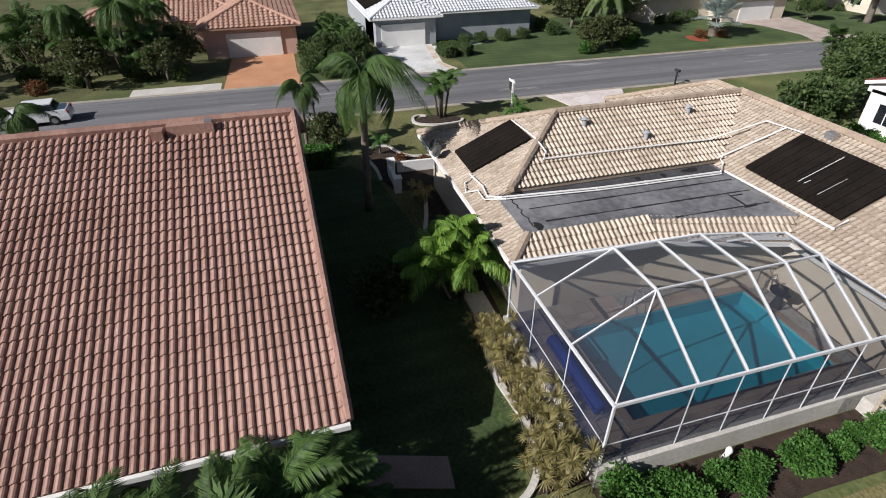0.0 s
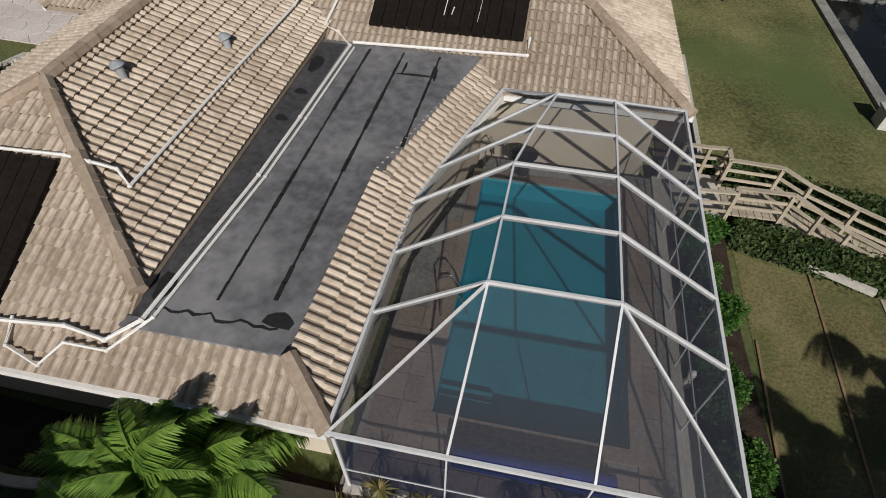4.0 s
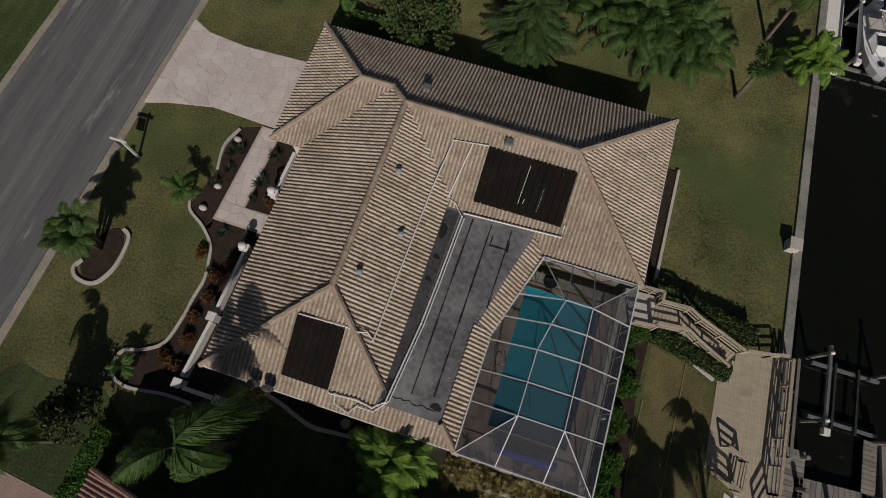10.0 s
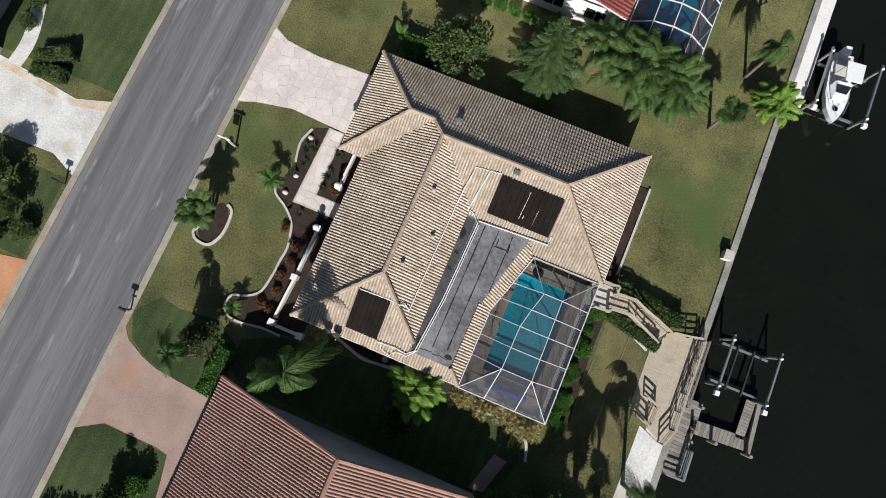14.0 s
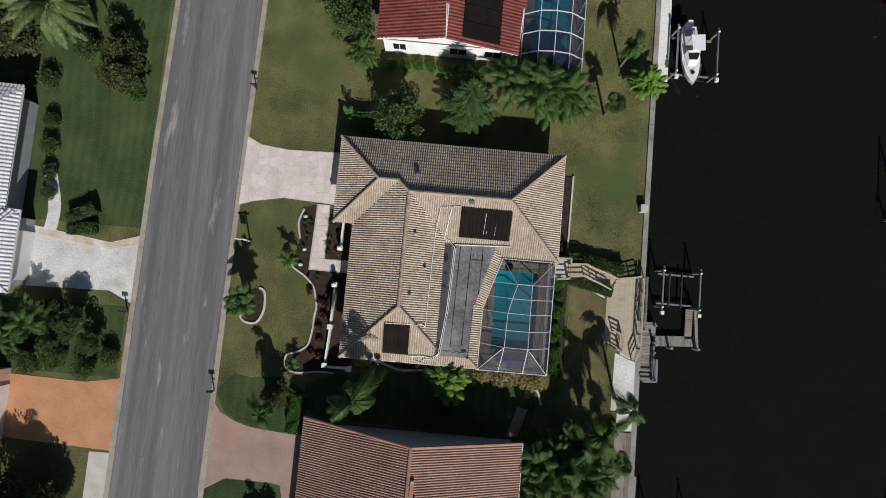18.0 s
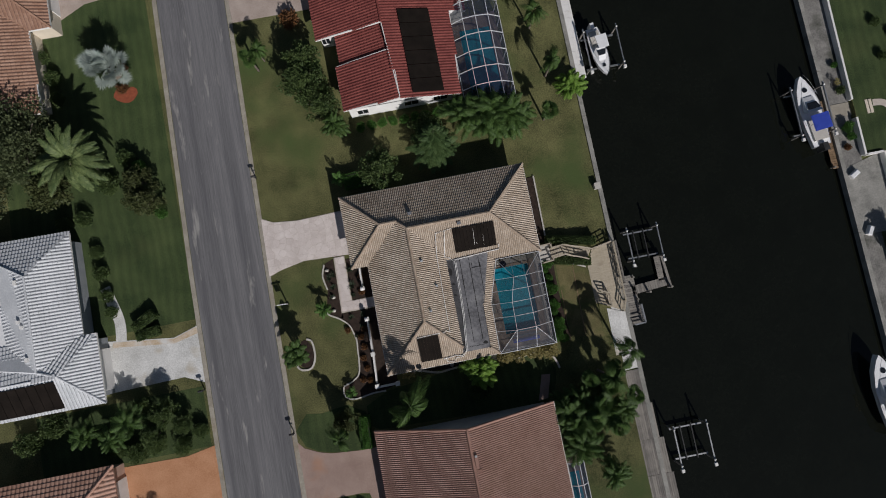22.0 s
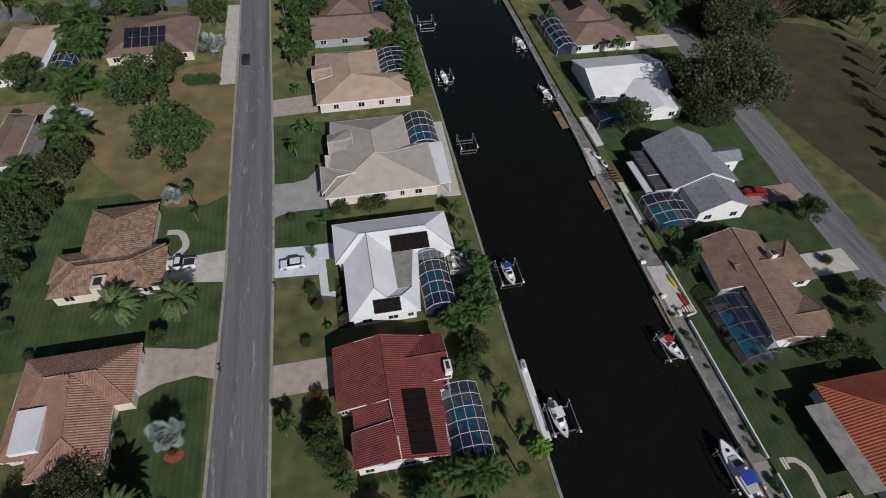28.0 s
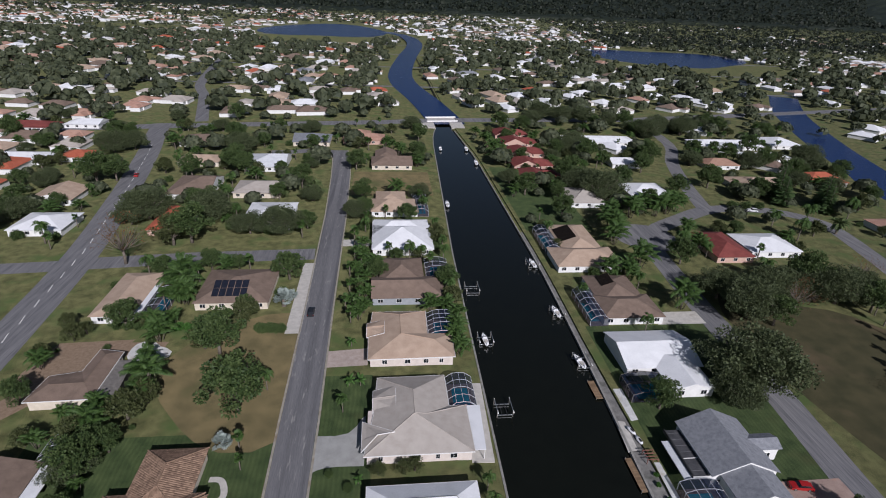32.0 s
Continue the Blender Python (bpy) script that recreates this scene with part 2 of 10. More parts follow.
RED_TILE = surface("deep_red_tile", (0.14, 0.034, 0.03), (0.25, 0.07, 0.058), 0.5, 0.8, 14, 0.004, per_piece=0.25)
PALE_TILE = surface("pale_grey_tile", (0.5, 0.52, 0.54), (0.68, 0.7, 0.72), 0.5, 0.8, 14, 0.004, per_piece=0.2)
GREY_SHINGLE = surface("beige_shingle", (0.36, 0.32, 0.28), (0.47, 0.43, 0.385), 0.5, 0.9, 20, 0.004, per_piece=0.1)
TAN_SHINGLE = surface("tan_shingle", (0.36, 0.26, 0.19), (0.5, 0.38, 0.285), 0.4, 0.9, 20, 0.004, per_piece=0.15)
PINK_TILE = surface("salmon_tile", (0.34, 0.19, 0.135), (0.48, 0.3, 0.23), 0.4, 0.85, 14, 0.004, per_piece=0.25)
CLAY_BROWN_TILE = surface("clay_brown_tile", (0.27, 0.15, 0.1), (0.4, 0.25, 0.18), 0.4, 0.85, 14, 0.004, per_piece=0.35)
BROWN_TILE = surface("brown_weathered_tile", (0.17, 0.11, 0.075), (0.33, 0.22, 0.15), 0.8, 0.85, 14, 0.004, per_piece=0.6)
EAST_SHINGLE = surface("warm_brown_shingle", (0.17, 0.115, 0.08), (0.28, 0.195, 0.14), 0.5, 0.9, 14, 0.004, per_piece=0.25)
BROWN_SHINGLE = surface("brown_shingle", (0.15, 0.11, 0.085), (0.24, 0.175, 0.135), 0.5, 0.9, 14, 0.004, per_piece=0.2)
ORANGE_TILE = surface("orange_tile", (0.34, 0.085, 0.045), (0.47, 0.14, 0.08), 0.5, 0.8, 14, 0.004, per_piece=0.25)
SLATE_SHINGLE = surface("slate_grey_shingle", (0.14, 0.15, 0.17), (0.28, 0.29, 0.31), 1.2, 0.9, 12, 0.004, per_piece=0.5)
WHITE_ROOF = surface("white_coated_roof", (0.66, 0.67, 0.68), (0.82, 0.83, 0.84), 0.3, 0.7, 14, 0.003, stain=((0.55, 0.55, 0.55), 0.12, 0.66))
MEMBRANE = surface("grey_roof_membrane", (0.1, 0.1, 0.106), (0.25, 0.25, 0.26), 0.4, 0.45, 10, 0.006, stain=((0.3, 0.3, 0.3), 0.35, 0.55))
DARK_MEMBRANE = surface("dark_roof_membrane", (0.04, 0.04, 0.043), (0.1, 0.1, 0.105), 0.6, 0.6, 12, 0.006)
TAR = surface("black_tar", (0.012, 0.012, 0.012), (0.03, 0.03, 0.03), 2, 0.6, 10)
SOLAR = surface("black_solar_mat", (0.01, 0.0085, 0.0075), (0.02, 0.016, 0.0135), 1, 0.9, 10, spec=0.03)
PV = surface("blue_black_panel", (0.012, 0.014, 0.022), (0.022, 0.026, 0.04), 1, 0.4, 10, spec=0.2)
WHITE_PAINT = surface("white_paint", (0.7, 0.69, 0.66), (0.82, 0.81, 0.79), 0.8, 0.5, 12, stain=((0.55, 0.52, 0.47), 1.5, 0.66))
BEAM = surface("white_aluminium", (0.56, 0.57, 0.58), (0.68, 0.69, 0.7), 1, 0.4, 12)
CREAM_WALL = surface("cream_stucco", (0.55, 0.48, 0.38), (0.7, 0.63, 0.52), 0.8, 0.9, 20, 0.004)
WHITE_WALL = surface("white_stucco", (0.66, 0.66, 0.64), (0.8, 0.8, 0.78), 0.8, 0.9, 20, 0.004)
PINK_BEIGE = surface("pale_pink_stucco", (0.56, 0.49, 0.44), (0.7, 0.63, 0.57), 0.8, 0.9, 20, 0.004)
PINK_WALL = surface("pink_stucco", (0.5, 0.33, 0.26), (0.6, 0.42, 0.34), 0.8, 0.9, 20, 0.004)
GREY_WALL = surface("grey_stucco", (0.26, 0.28, 0.3), (0.36, 0.38, 0.4), 0.8, 0.9, 20, 0.004)
SCREEN = screened("insect_screen", (0.045, 0.05, 0.068), 0.42)
DARK_SCREEN = screened("dark_insect_screen", (0.012, 0.02, 0.05), 0.6)
DECK_STONE = surface("pool_deck_paving", (0.22, 0.175, 0.14), (0.36, 0.295, 0.245), 1, 0.9, 14, 0.006, per_piece=0.3)
POOL_TILE = surface("aqua_pool_plaster", (0.07, 0.34, 0.42), (0.1, 0.42, 0.5), 0.6, 0.6, 8)
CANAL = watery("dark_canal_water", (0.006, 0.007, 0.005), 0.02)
# blue sky reflection put into the base colour, own gloss turned down
FAR_WATER = watery("sky_tinted_water", (0.008, 0.023, 0.085), 0.05)
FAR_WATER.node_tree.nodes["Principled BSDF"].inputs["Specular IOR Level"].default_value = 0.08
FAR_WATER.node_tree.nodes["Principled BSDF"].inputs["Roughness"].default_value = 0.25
DECK_WOOD = surface("pale_deck_board", (0.37, 0.32, 0.24), (0.5, 0.44, 0.34), 1.2, 0.9, 12, 0.01, stretch=(1, 6, 1), per_piece=0.16, stain=((0.3, 0.25, 0.18), 0.6, 0.6))
WOOD = surface("weathered_dock_wood", (0.33, 0.285, 0.215), (0.5, 0.44, 0.345), 1.2, 0.9, 12, 0.01, stretch=(1, 6, 1), per_piece=0.4)
# tile channels: darker colour holds both dirt and the shade between rolls
CREAM_PAN = surface("soiled_shaded_cream_tile_channel", (0.21, 0.165, 0.12), (0.37, 0.3, 0.235), 0.6, 0.95, 14, stain=((0.15, 0.115, 0.08), 0.5, 0.58))
RED_PAN = surface("soiled_shaded_red_tile_channel", (0.1, 0.025, 0.022), (0.18, 0.051, 0.043), 0.6, 0.95, 14)
PINK_PAN = surface("soiled_shaded_salmon_tile_channel", (0.17, 0.09, 0.065), (0.26, 0.155, 0.115), 0.6, 0.95, 14)
PALE_PAN = surface("soiled_shaded_grey_tile_channel", (0.2, 0.21, 0.22), (0.33, 0.34, 0.35), 0.6, 0.95, 14)
ORANGE_PAN = surface("soiled_shaded_orange_tile_channel", (0.24, 0.07, 0.035), (0.34, 0.11, 0.06), 0.6, 0.95, 14)
CLAY_PAN = surface("soiled_shaded_terracotta_channel", (0.14, 0.075, 0.058), (0.22, 0.13, 0.1), 0.6, 0.95, 14)
GREY_WOOD = surface("grey_pier_wood", (0.14, 0.13, 0.12), (0.28, 0.26, 0.23), 1.2, 0.9, 12, 0.01, per_piece=0.5)
METAL = surface("galvanised_metal", (0.42, 0.43, 0.44), (0.58, 0.59, 0.6), 2, 0.4, 8, metal=0.8)
DARK_METAL = surface("dark_metal", (0.02, 0.02, 0.02), (0.05, 0.05, 0.05), 2, 0.5, 8)
GLASS = surface("dark_glass", (0.01, 0.012, 0.015), (0.02, 0.024, 0.03), 1, 0.06, 8, spec=0.6)
GEL = surface("white_gelcoat", (0.74, 0.75, 0.76), (0.82, 0.83, 0.84), 0.6, 0.2, 8, spec=0.5)
BLUE_CANVAS = surface("blue_canvas", (0.02, 0.045, 0.3), (0.035, 0.07, 0.42), 2, 0.8, 8)
YELLOW_HULL = surface("yellow_plastic", (0.5, 0.4, 0.02), (0.6, 0.5, 0.04), 2, 0.5, 8)
DOCK_BROWN = surface("brown_dock_timber", (0.16, 0.105, 0.06), (0.28, 0.19, 0.115), 1.2, 0.9, 12, 0.01, per_piece=0.5)
BRONZE = surface("dull_bronze_aluminium", (0.16, 0.145, 0.125), (0.25, 0.23, 0.2), 1, 0.5, 12)
# mottled walk concrete, its darkness partly shade put into the colour
DARK_WALK = surface("dark_mottled_walk_concrete", (0.12, 0.117, 0.11), (0.28, 0.27, 0.25), 0.7, 0.95, 10, 0.02, stain=((0.05, 0.055, 0.04), 0.3, 0.55))
DOCK_RED = surface("red_stained_timber", (0.13, 0.05, 0.04), (0.24, 0.1, 0.08), 1.2, 0.9, 12, 0.01, per_piece=0.3)
RED_CANVAS = surface("red_canvas", (0.42, 0.012, 0.02), (0.55, 0.025, 0.035), 2, 0.8, 8)
RUBBER = surface("black_rubber", (0.015, 0.015, 0.015), (0.03, 0.03, 0.03), 3, 0.8, 8)
CAR_WHITE = surface("white_car_paint", (0.68, 0.69, 0.7), (0.74, 0.75, 0.76), 0.5, 0.2, 6, spec=0.6)
CAR_DARK = surface("dark_car_paint", (0.015, 0.016, 0.018), (0.03, 0.032, 0.035), 0.5, 0.2, 6, spec=0.6)
CAR_RED = surface("red_car_paint", (0.3, 0.012, 0.012), (0.36, 0.02, 0.02), 0.5, 0.2, 6, spec=0.6)
BARK = surface("grey_brown_bark", (0.09, 0.075, 0.06), (0.21, 0.18, 0.145), 2, 0.95, 10, 0.02, local=True)
PALM_LEAF = leafy("palm_frond_green", (0.028, 0.062, 0.015), (0.09, 0.155, 0.04))
YOUNG_LEAF = leafy("young_palm_green", (0.035, 0.09, 0.018), (0.1, 0.2, 0.045))
BRIGHT_LEAF = leafy("bright_palm_green", (0.055, 0.13, 0.018), (0.19, 0.31, 0.055))
TREE_LEAF = leafy("tree_leaf_green", (0.028, 0.055, 0.017), (0.106, 0.15, 0.05))
OLIVE_LEAF = leafy("olive_leaf_green", (0.045, 0.06, 0.02), (0.1, 0.115, 0.045))
PINE_LEAF = leafy("pine_needle_green", (0.03, 0.064, 0.02), (0.1, 0.155, 0.055))
SILVER_LEAF = leafy("silver_fan_leaf", (0.2, 0.245, 0.22), (0.4, 0.455, 0.42))
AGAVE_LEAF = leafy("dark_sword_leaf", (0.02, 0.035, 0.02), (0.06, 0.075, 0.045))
GOLD_LEAF = leafy("straw_green_leaf", (0.14, 0.125, 0.045), (0.36, 0.31, 0.13))
DATE_LEAF = leafy("date_frond_grey_green", (0.05, 0.085, 0.03), (0.18, 0.23, 0.09))
RED_MULCH = surface("red_mulch", (0.2, 0.05, 0.025), (0.34, 0.1, 0.05), 3, 0.95, 8, 0.03)
SHRUB_LEAF = leafy("shrub_green", (0.028, 0.085, 0.014), (0.1, 0.22, 0.045))
# far foliage, greyed and lightened: distance haze put into the leaf colour
FAR_LEAF = leafy("hazed_far_leaf", (0.04, 0.053, 0.031), (0.112, 0.127, 0.07))
OAK_LEAF = leafy("grey_oak_leaf", (0.036, 0.052, 0.023), (0.12, 0.145, 0.067))
# far woods, dull green with the haze of distance mixed into it
FAR_WOOD_LEAF = leafy("hazed_far_wood_leaf", (0.014, 0.02, 0.014), (0.036, 0.046, 0.03))
RUST_LEAF = leafy("rusty_leaf", (0.1, 0.045, 0.02), (0.2, 0.1, 0.04))


# ---- mesh helpers ----
def mesh_of(name, verts, faces, material, smooth=False):
    me = bpy.data.meshes.new(name)
    me.from_pydata([tuple(v) for v in verts], [], [tuple(f) for f in faces])
    me.materials.append(material)
    if smooth:
        me.polygons.foreach_set("use_smooth", [True] * len(me.polygons))
    me.update()
    return me


def piece(name, verts, faces, material, parent=None, label="", smooth=False):
    """One mesh object from plain vertices and faces, under a thing or a part if given."""
    ob = new(name, mesh_of(name, verts, faces, material, smooth))
    ob.parent = parent
    return tagged(ob, label)


def part(name, bm, material, parent, label="", smooth=False):
    me = bpy.data.meshes.new(name)
    bmesh.ops.recalc_face_normals(bm, faces=bm.faces)
    bm.to_mesh(me)
    bm.free()
    me.materials.append(material)
    if smooth:
        me.polygons.foreach_set("use_smooth", [True] * len(me.polygons))
    ob = new(name, me)
    ob.parent = parent
    return tagged(ob, label)


def thing(name, label, category, m=None, group="", kind=""):
    ob = new(name)
    if m is not None:
        ob.matrix_basis = m
    return tagged(ob, label, category, group, kind)


BOX_FACES = ((0, 1, 2, 3), (7, 6, 5, 4), (0, 4, 5, 1), (1, 5, 6, 2), (2, 6, 7, 3), (3, 7, 4, 0))


class Solid:
    """Collects plain shapes that form one mesh."""

    def __init__(self):
        self.v, self.f = [], []

    def add(self, verts, faces):
        base = len(self.v)
        self.v += [tuple(p) for p in verts]
        self.f += [tuple(base + i for i in face) for face in faces]
        return self

    def box(self, x0, x1, y0, y1, z0, z1):
        return self.add([(x0, y0, z1), (x1, y0, z1), (x1, y1, z1), (x0, y1, z1), (x0, y0, z0), (x1, y0, z0), (x1, y1, z0), (x0, y1, z0)], BOX_FACES)

    def beam(self, a, b, width, depth=None):
        """A square bar from a to b."""
        a, b, depth = Vector(a), Vector(b), depth or width
        along = (b - a).normalized()
        side = along.cross(Vector((0, 0, 1)))
        side = side.normalized() if side.length > 1e-3 else Vector((1, 0, 0))
        up = side.cross(along)
        c = [(-1, -1), (1, -1), (1, 1), (-1, 1)]
        ring = [[p + side * (i * width / 2) + up * (j * depth / 2) for i, j in c] for p in (b, a)]
        return self.add(ring[0] + ring[1], BOX_FACES)

    def slab(self, outline, z0, z1):
        """A flat slab with the given outline, counter-clockwise."""
        n = len(outline)
        low, high = ([(x, y, z) for x, y in outline] for z in (z0, z1))
        return self.add(high + low, [tuple(range(n)), tuple(range(2 * n - 1, n - 1, -1))] + [(n + i, n + (i + 1) % n, (i + 1) % n, i) for i in range(n)])

    def tube(self, points, radii, sides=8):
        """A round bar along points, tapering through radii."""
        rings = []
        for i, p in enumerate(points):
            p = Vector(p)
            along = (Vector(points[min(i + 1, len(points) - 1)]) - Vector(points[max(i - 1, 0)])).normalized()
            side = along.orthogonal().normalized()
            up = along.cross(side)
            r = radii[i] if isinstance(radii, (list, tuple)) else radii
            rings.append([p + (side * math.cos(a) + up * math.sin(a)) * r for a in (2 * math.pi * k / sides for k in range(sides))])
        faces = [(i * sides + k, i * sides + (k + 1) % sides, (i + 1) * sides + (k + 1) % sides, (i + 1) * sides + k) for i in range(len(rings) - 1) for k in range(sides)]
        faces += [tuple(range(sides - 1, -1, -1)), tuple(range((len(rings) - 1) * sides, len(rings) * sides))]
        return self.add([q for ring in rings for q in ring], faces)

    def ball(self, centre, rx, ry, rz, rows=6, cols=10):
        x, y, z = centre
        v = [(x, y, z + rz)] + [(x + rx * math.sin(a) * math.cos(b), y + ry * math.sin(a) * math.sin(b), z + rz * math.cos(a)) for a in (math.pi * i / rows for i in range(1, rows)) for b in (2 * math.pi * k / cols for k in range(cols))] + [(x, y, z - rz)]
        f = [(0, 1 + k, 1 + (k + 1) % cols) for k in range(cols)]
        for i in range(rows - 2):
            f += [(1 + i * cols + k, 1 + (i + 1) * cols + k, 1 + (i + 1) * cols + (k + 1) % cols, 1 + i * cols + (k + 1) % cols) for k in range(cols)]
        last = 1 + (rows - 2) * cols
        f += [(len(v) - 1, last + (k + 1) % cols, last + k) for k in range(cols)]
        return self.add(v, f)

    def make(self, name, material, parent=None, label="", smooth=False):
        return piece(name, self.v, self.f, material, parent, label, smooth)


def flat(name, outline, z0, z1, material, label, category="", kind="structure", group=""):
    return tagged(Solid().slab(outline, z0, z1).make(name, material), label, category or name.replace("_", " "), group, kind)


def rect(x0, x1, y0, y1):
    return [(x0, y0), (x1, y0), (x1, y1), (x0, y1)]


def blob(x, y, rx, ry, n=22, seed=1, wobble=0.12):
    r = random.Random(seed)
    a, b = r.random() * 6, r.random() * 6
    return [(x + rx * k * math.cos(t), y + ry * k * math.sin(t)) for t in (2 * math.pi * i / n for i in range(n)) for k in (1 + wobble * (math.sin(2 * t + a) + math.sin(3 * t + b)),)]


# ---- ground, water and roads ----
def west_bank(y):
    return float(np.interp(y, [-400, 40, 180, 352, 386], [23.3, 23.3, 26.0, 33.0, 37.5]))


def east_bank(y):
    return float(np.interp(y, [-400, 42, 124, 170, 312, 386], [52.3, 52.3, 56.0, 57.0, 55.5, 50.5]))


BANK = -0.55
rows_y = sorted([-4900, -400] + list(range(-200, 381, 20)) + [-2, -1, 9.2, 9.4, 40.4, 41.0, 53.2, 54.0, 386, 4900])


def east_rise(y):
    """How far behind the east seawall the lawns begin."""
    return float(np.interp(y, [-400, -2, -1, 9.2, 9.4, 40.4, 41.0, 53.2, 54, 120, 140], [2.75, 2.75, 4.8, 4.95, 2.7, 2.95, 5.0, 4.7, 4.2, 1.6, 1.6]))



verts, faces = [], []
for y in rows_y:
    near = -400 <= y <= 386
    a, b = west_bank(y), east_bank(y)
    low = BANK if near else 0.0
    verts += [(-4900, y, 0), (14.5, y, 0), (a, y, low), (a, y, -3.0 if near else 0.0), (b, y, -3.0 if near else 0.0), (b, y, low), (b + east_rise(y), y, low), (b + east_rise(y) + 0.1, y, 0), (4900, y, 0)]
for i in range(len(rows_y) - 1):
    for k in range(8):
        if rows_y[i + 1] == 4900 or rows_y[i] == -4900:
            if k in (2, 4):
                continue
        faces.append((i * 9 + k, i * 9 + k + 1, (i + 1) * 9 + k + 1, (i + 1) * 9 + k))
tagged(piece("ground", verts, faces, GRASS), "wide flat suburban ground of olive and brown grass", "ground", kind="structure")
ys = list(range(-380, 381, 20)) + [395]
canal = Solid()
canal.slab([(west_bank(y), y) for y in reversed(ys)] + [(east_bank(y), y) for y in ys], -1.45, -1.15)
tagged(canal.make("water", CANAL), "dark still canal water between two seawalls", "canal", kind="structure")


def strip(points, width):
    """The outline of a band of that width along points."""
    left, right = [], []
    for i, p in enumerate(points):
        a, b = Vector(points[max(i - 1, 0)]), Vector(points[min(i + 1, len(points) - 1)])
        along = (b - a).normalized()
        side = Vector((-along.y, along.x)) * width / 2
        left.append(tuple(Vector(p) + side))
        right.append(tuple(Vector(p) - side))
    return right + left[::-1]


def bend(points, steps=5):
    """Rounds a line of points by Catmull-Rom."""
    out, p = [], [Vector(q) for q in points]
    for i in range(len(p) - 1):
        a, b, c, d = p[max(i - 1, 0)], p[i], p[i + 1], p[min(i + 2, len(p) - 1)]
        for k in range(steps):
            t = k / steps
            out.append(tuple(0.5 * (2 * b + (c - a) * t + (2 * a - 5 * b + 4 * c - d) * t * t + (3 * b - a - 3 * c + d) * t ** 3)))
    return out + [tuple(p[-1])]


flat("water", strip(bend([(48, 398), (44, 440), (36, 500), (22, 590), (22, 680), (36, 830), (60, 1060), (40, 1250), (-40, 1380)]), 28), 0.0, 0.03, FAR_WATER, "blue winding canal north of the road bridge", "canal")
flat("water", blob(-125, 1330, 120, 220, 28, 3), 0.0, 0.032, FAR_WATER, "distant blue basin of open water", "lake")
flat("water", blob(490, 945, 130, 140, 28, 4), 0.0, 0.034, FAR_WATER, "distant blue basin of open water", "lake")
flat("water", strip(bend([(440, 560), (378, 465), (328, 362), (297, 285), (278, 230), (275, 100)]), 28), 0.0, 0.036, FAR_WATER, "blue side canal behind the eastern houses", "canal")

EDGE_E = [(-18.2, -150), (-17.1, 10), (-16.1, 66), (-16.0, 93), (-16.6, 147), (-16.9, 218), (-18.0, 270), (-19.3, 306), (-22, 322)]
EDGE_W = [(-26.2, -150), (-25.2, 10), (-24.0, 66), (-24.4, 94), (-24.7, 147), (-25.5, 218), (-27.2, 270), (-29.2, 306), (-36, 322)]
street = flat("road", EDGE_E + EDGE_W[::-1], 0.0, 0.03, STREET, "worn grey asphalt residential street with tyre streaks", "road")
flat("verge", strip([(x + 0.3, y) for x, y in EDGE_E], 0.5), 0.0, 0.034, GUTTER, "pale concrete gutter along the street", "kerb")
flat("verge", strip([(x - 0.3, y) for x, y in EDGE_W], 0.5), 0.0, 0.034, GUTTER, "pale concrete gutter along the street", "kerb")
flat("road", strip([(-26, 179.5), (-70, 177), (-106, 173)], 9), 0.0, 0.026, ASPHALT, "short grey asphalt cross street", "road")
flat("road", strip(bend([(-101, 90), (-103.4, 131), (-108.3, 183), (-120.6, 250), (-133.5, 310), (-143, 347), (-152, 385)]), 12), 0.0, 0.022, ASPHALT, "grey asphalt through road with pale lane lines", "road")
flat("road", strip([(-900, 270), (-240, 360), (-109, 384), (0, 401), (45, 412), (195, 424), (315, 453), (900, 600)], 13), 0.04, 0.09, ASPHALT, "grey asphalt main road across the canal", "road")
flat("road", strip(bend([(94, -60), (96, 40), (100.5, 93), (102.5, 120), (105, 155), (112, 193), (138, 214), (160, 225), (183, 224), (200, 213), (203, 196), (190, 140)]), 8.5), 0.0, 0.024, ASPHALT, "curving grey asphalt street on the east shore", "road")
flat("road", strip(bend([(155, 224), (164, 259), (178, 302), (199, 349), (208, 425)]), 8), 0.0, 0.02, ASPHALT, "curving grey asphalt street on the east shore", "road")
flat("road", blob(110, 193, 13.5, 13.5, 22, 5, 0.02), 0.0, 0.028, ASPHALT, "round asphalt turning circle", "road")
flat("road", strip(bend([(-128, 393), (-154, 490), (-174, 548), (-192, 650), (-210, 774)]), 9), 0.0, 0.022, ASPHALT, "grey asphalt side street", "road")
flat("road", strip([(-108, 172), (-130, 170), (-320, 162)], 8), 0.0, 0.019, ASPHALT, "grey asphalt side street", "road")

flat("road", strip(bend([(-30, 312), (-40, 322), (-52, 318), (-66, 316)]), 8), 0.0, 0.025, ASPHALT, "grey asphalt bend at the end of the street", "road")
# lane marks and the bridge
lane = Solid()
for i in range(26):
    y = 100 + i * 9
    x = float(np.interp(y, [90, 131, 183, 250, 310, 347], [-101, -103.4, -108.3, -120.6, -133.5, -143]))
    lane.slab(strip([(x, y), (x - 0.9, y + 4.5)], 0.25), 0.022, 0.028)
tagged(lane.make("lane_marking", WHITE_PAINT), "faded white dashed lane line on asphalt", "marking", kind="structure")
bridge = thing("road_bridge", "low pale concrete road bridge over the canal", "bridge")
Solid().slab([(34, 404), (56, 407), (56, 421), (34, 418)], -0.5, 0.12).make("deck", CONCRETE, bridge)
for y in (404.3, 418.2):
    Solid().beam((33, y, 0.6), (57, y + 3, 0.6), 0.35, 1.0).make("parapet", WHITE_PAINT, bridge)
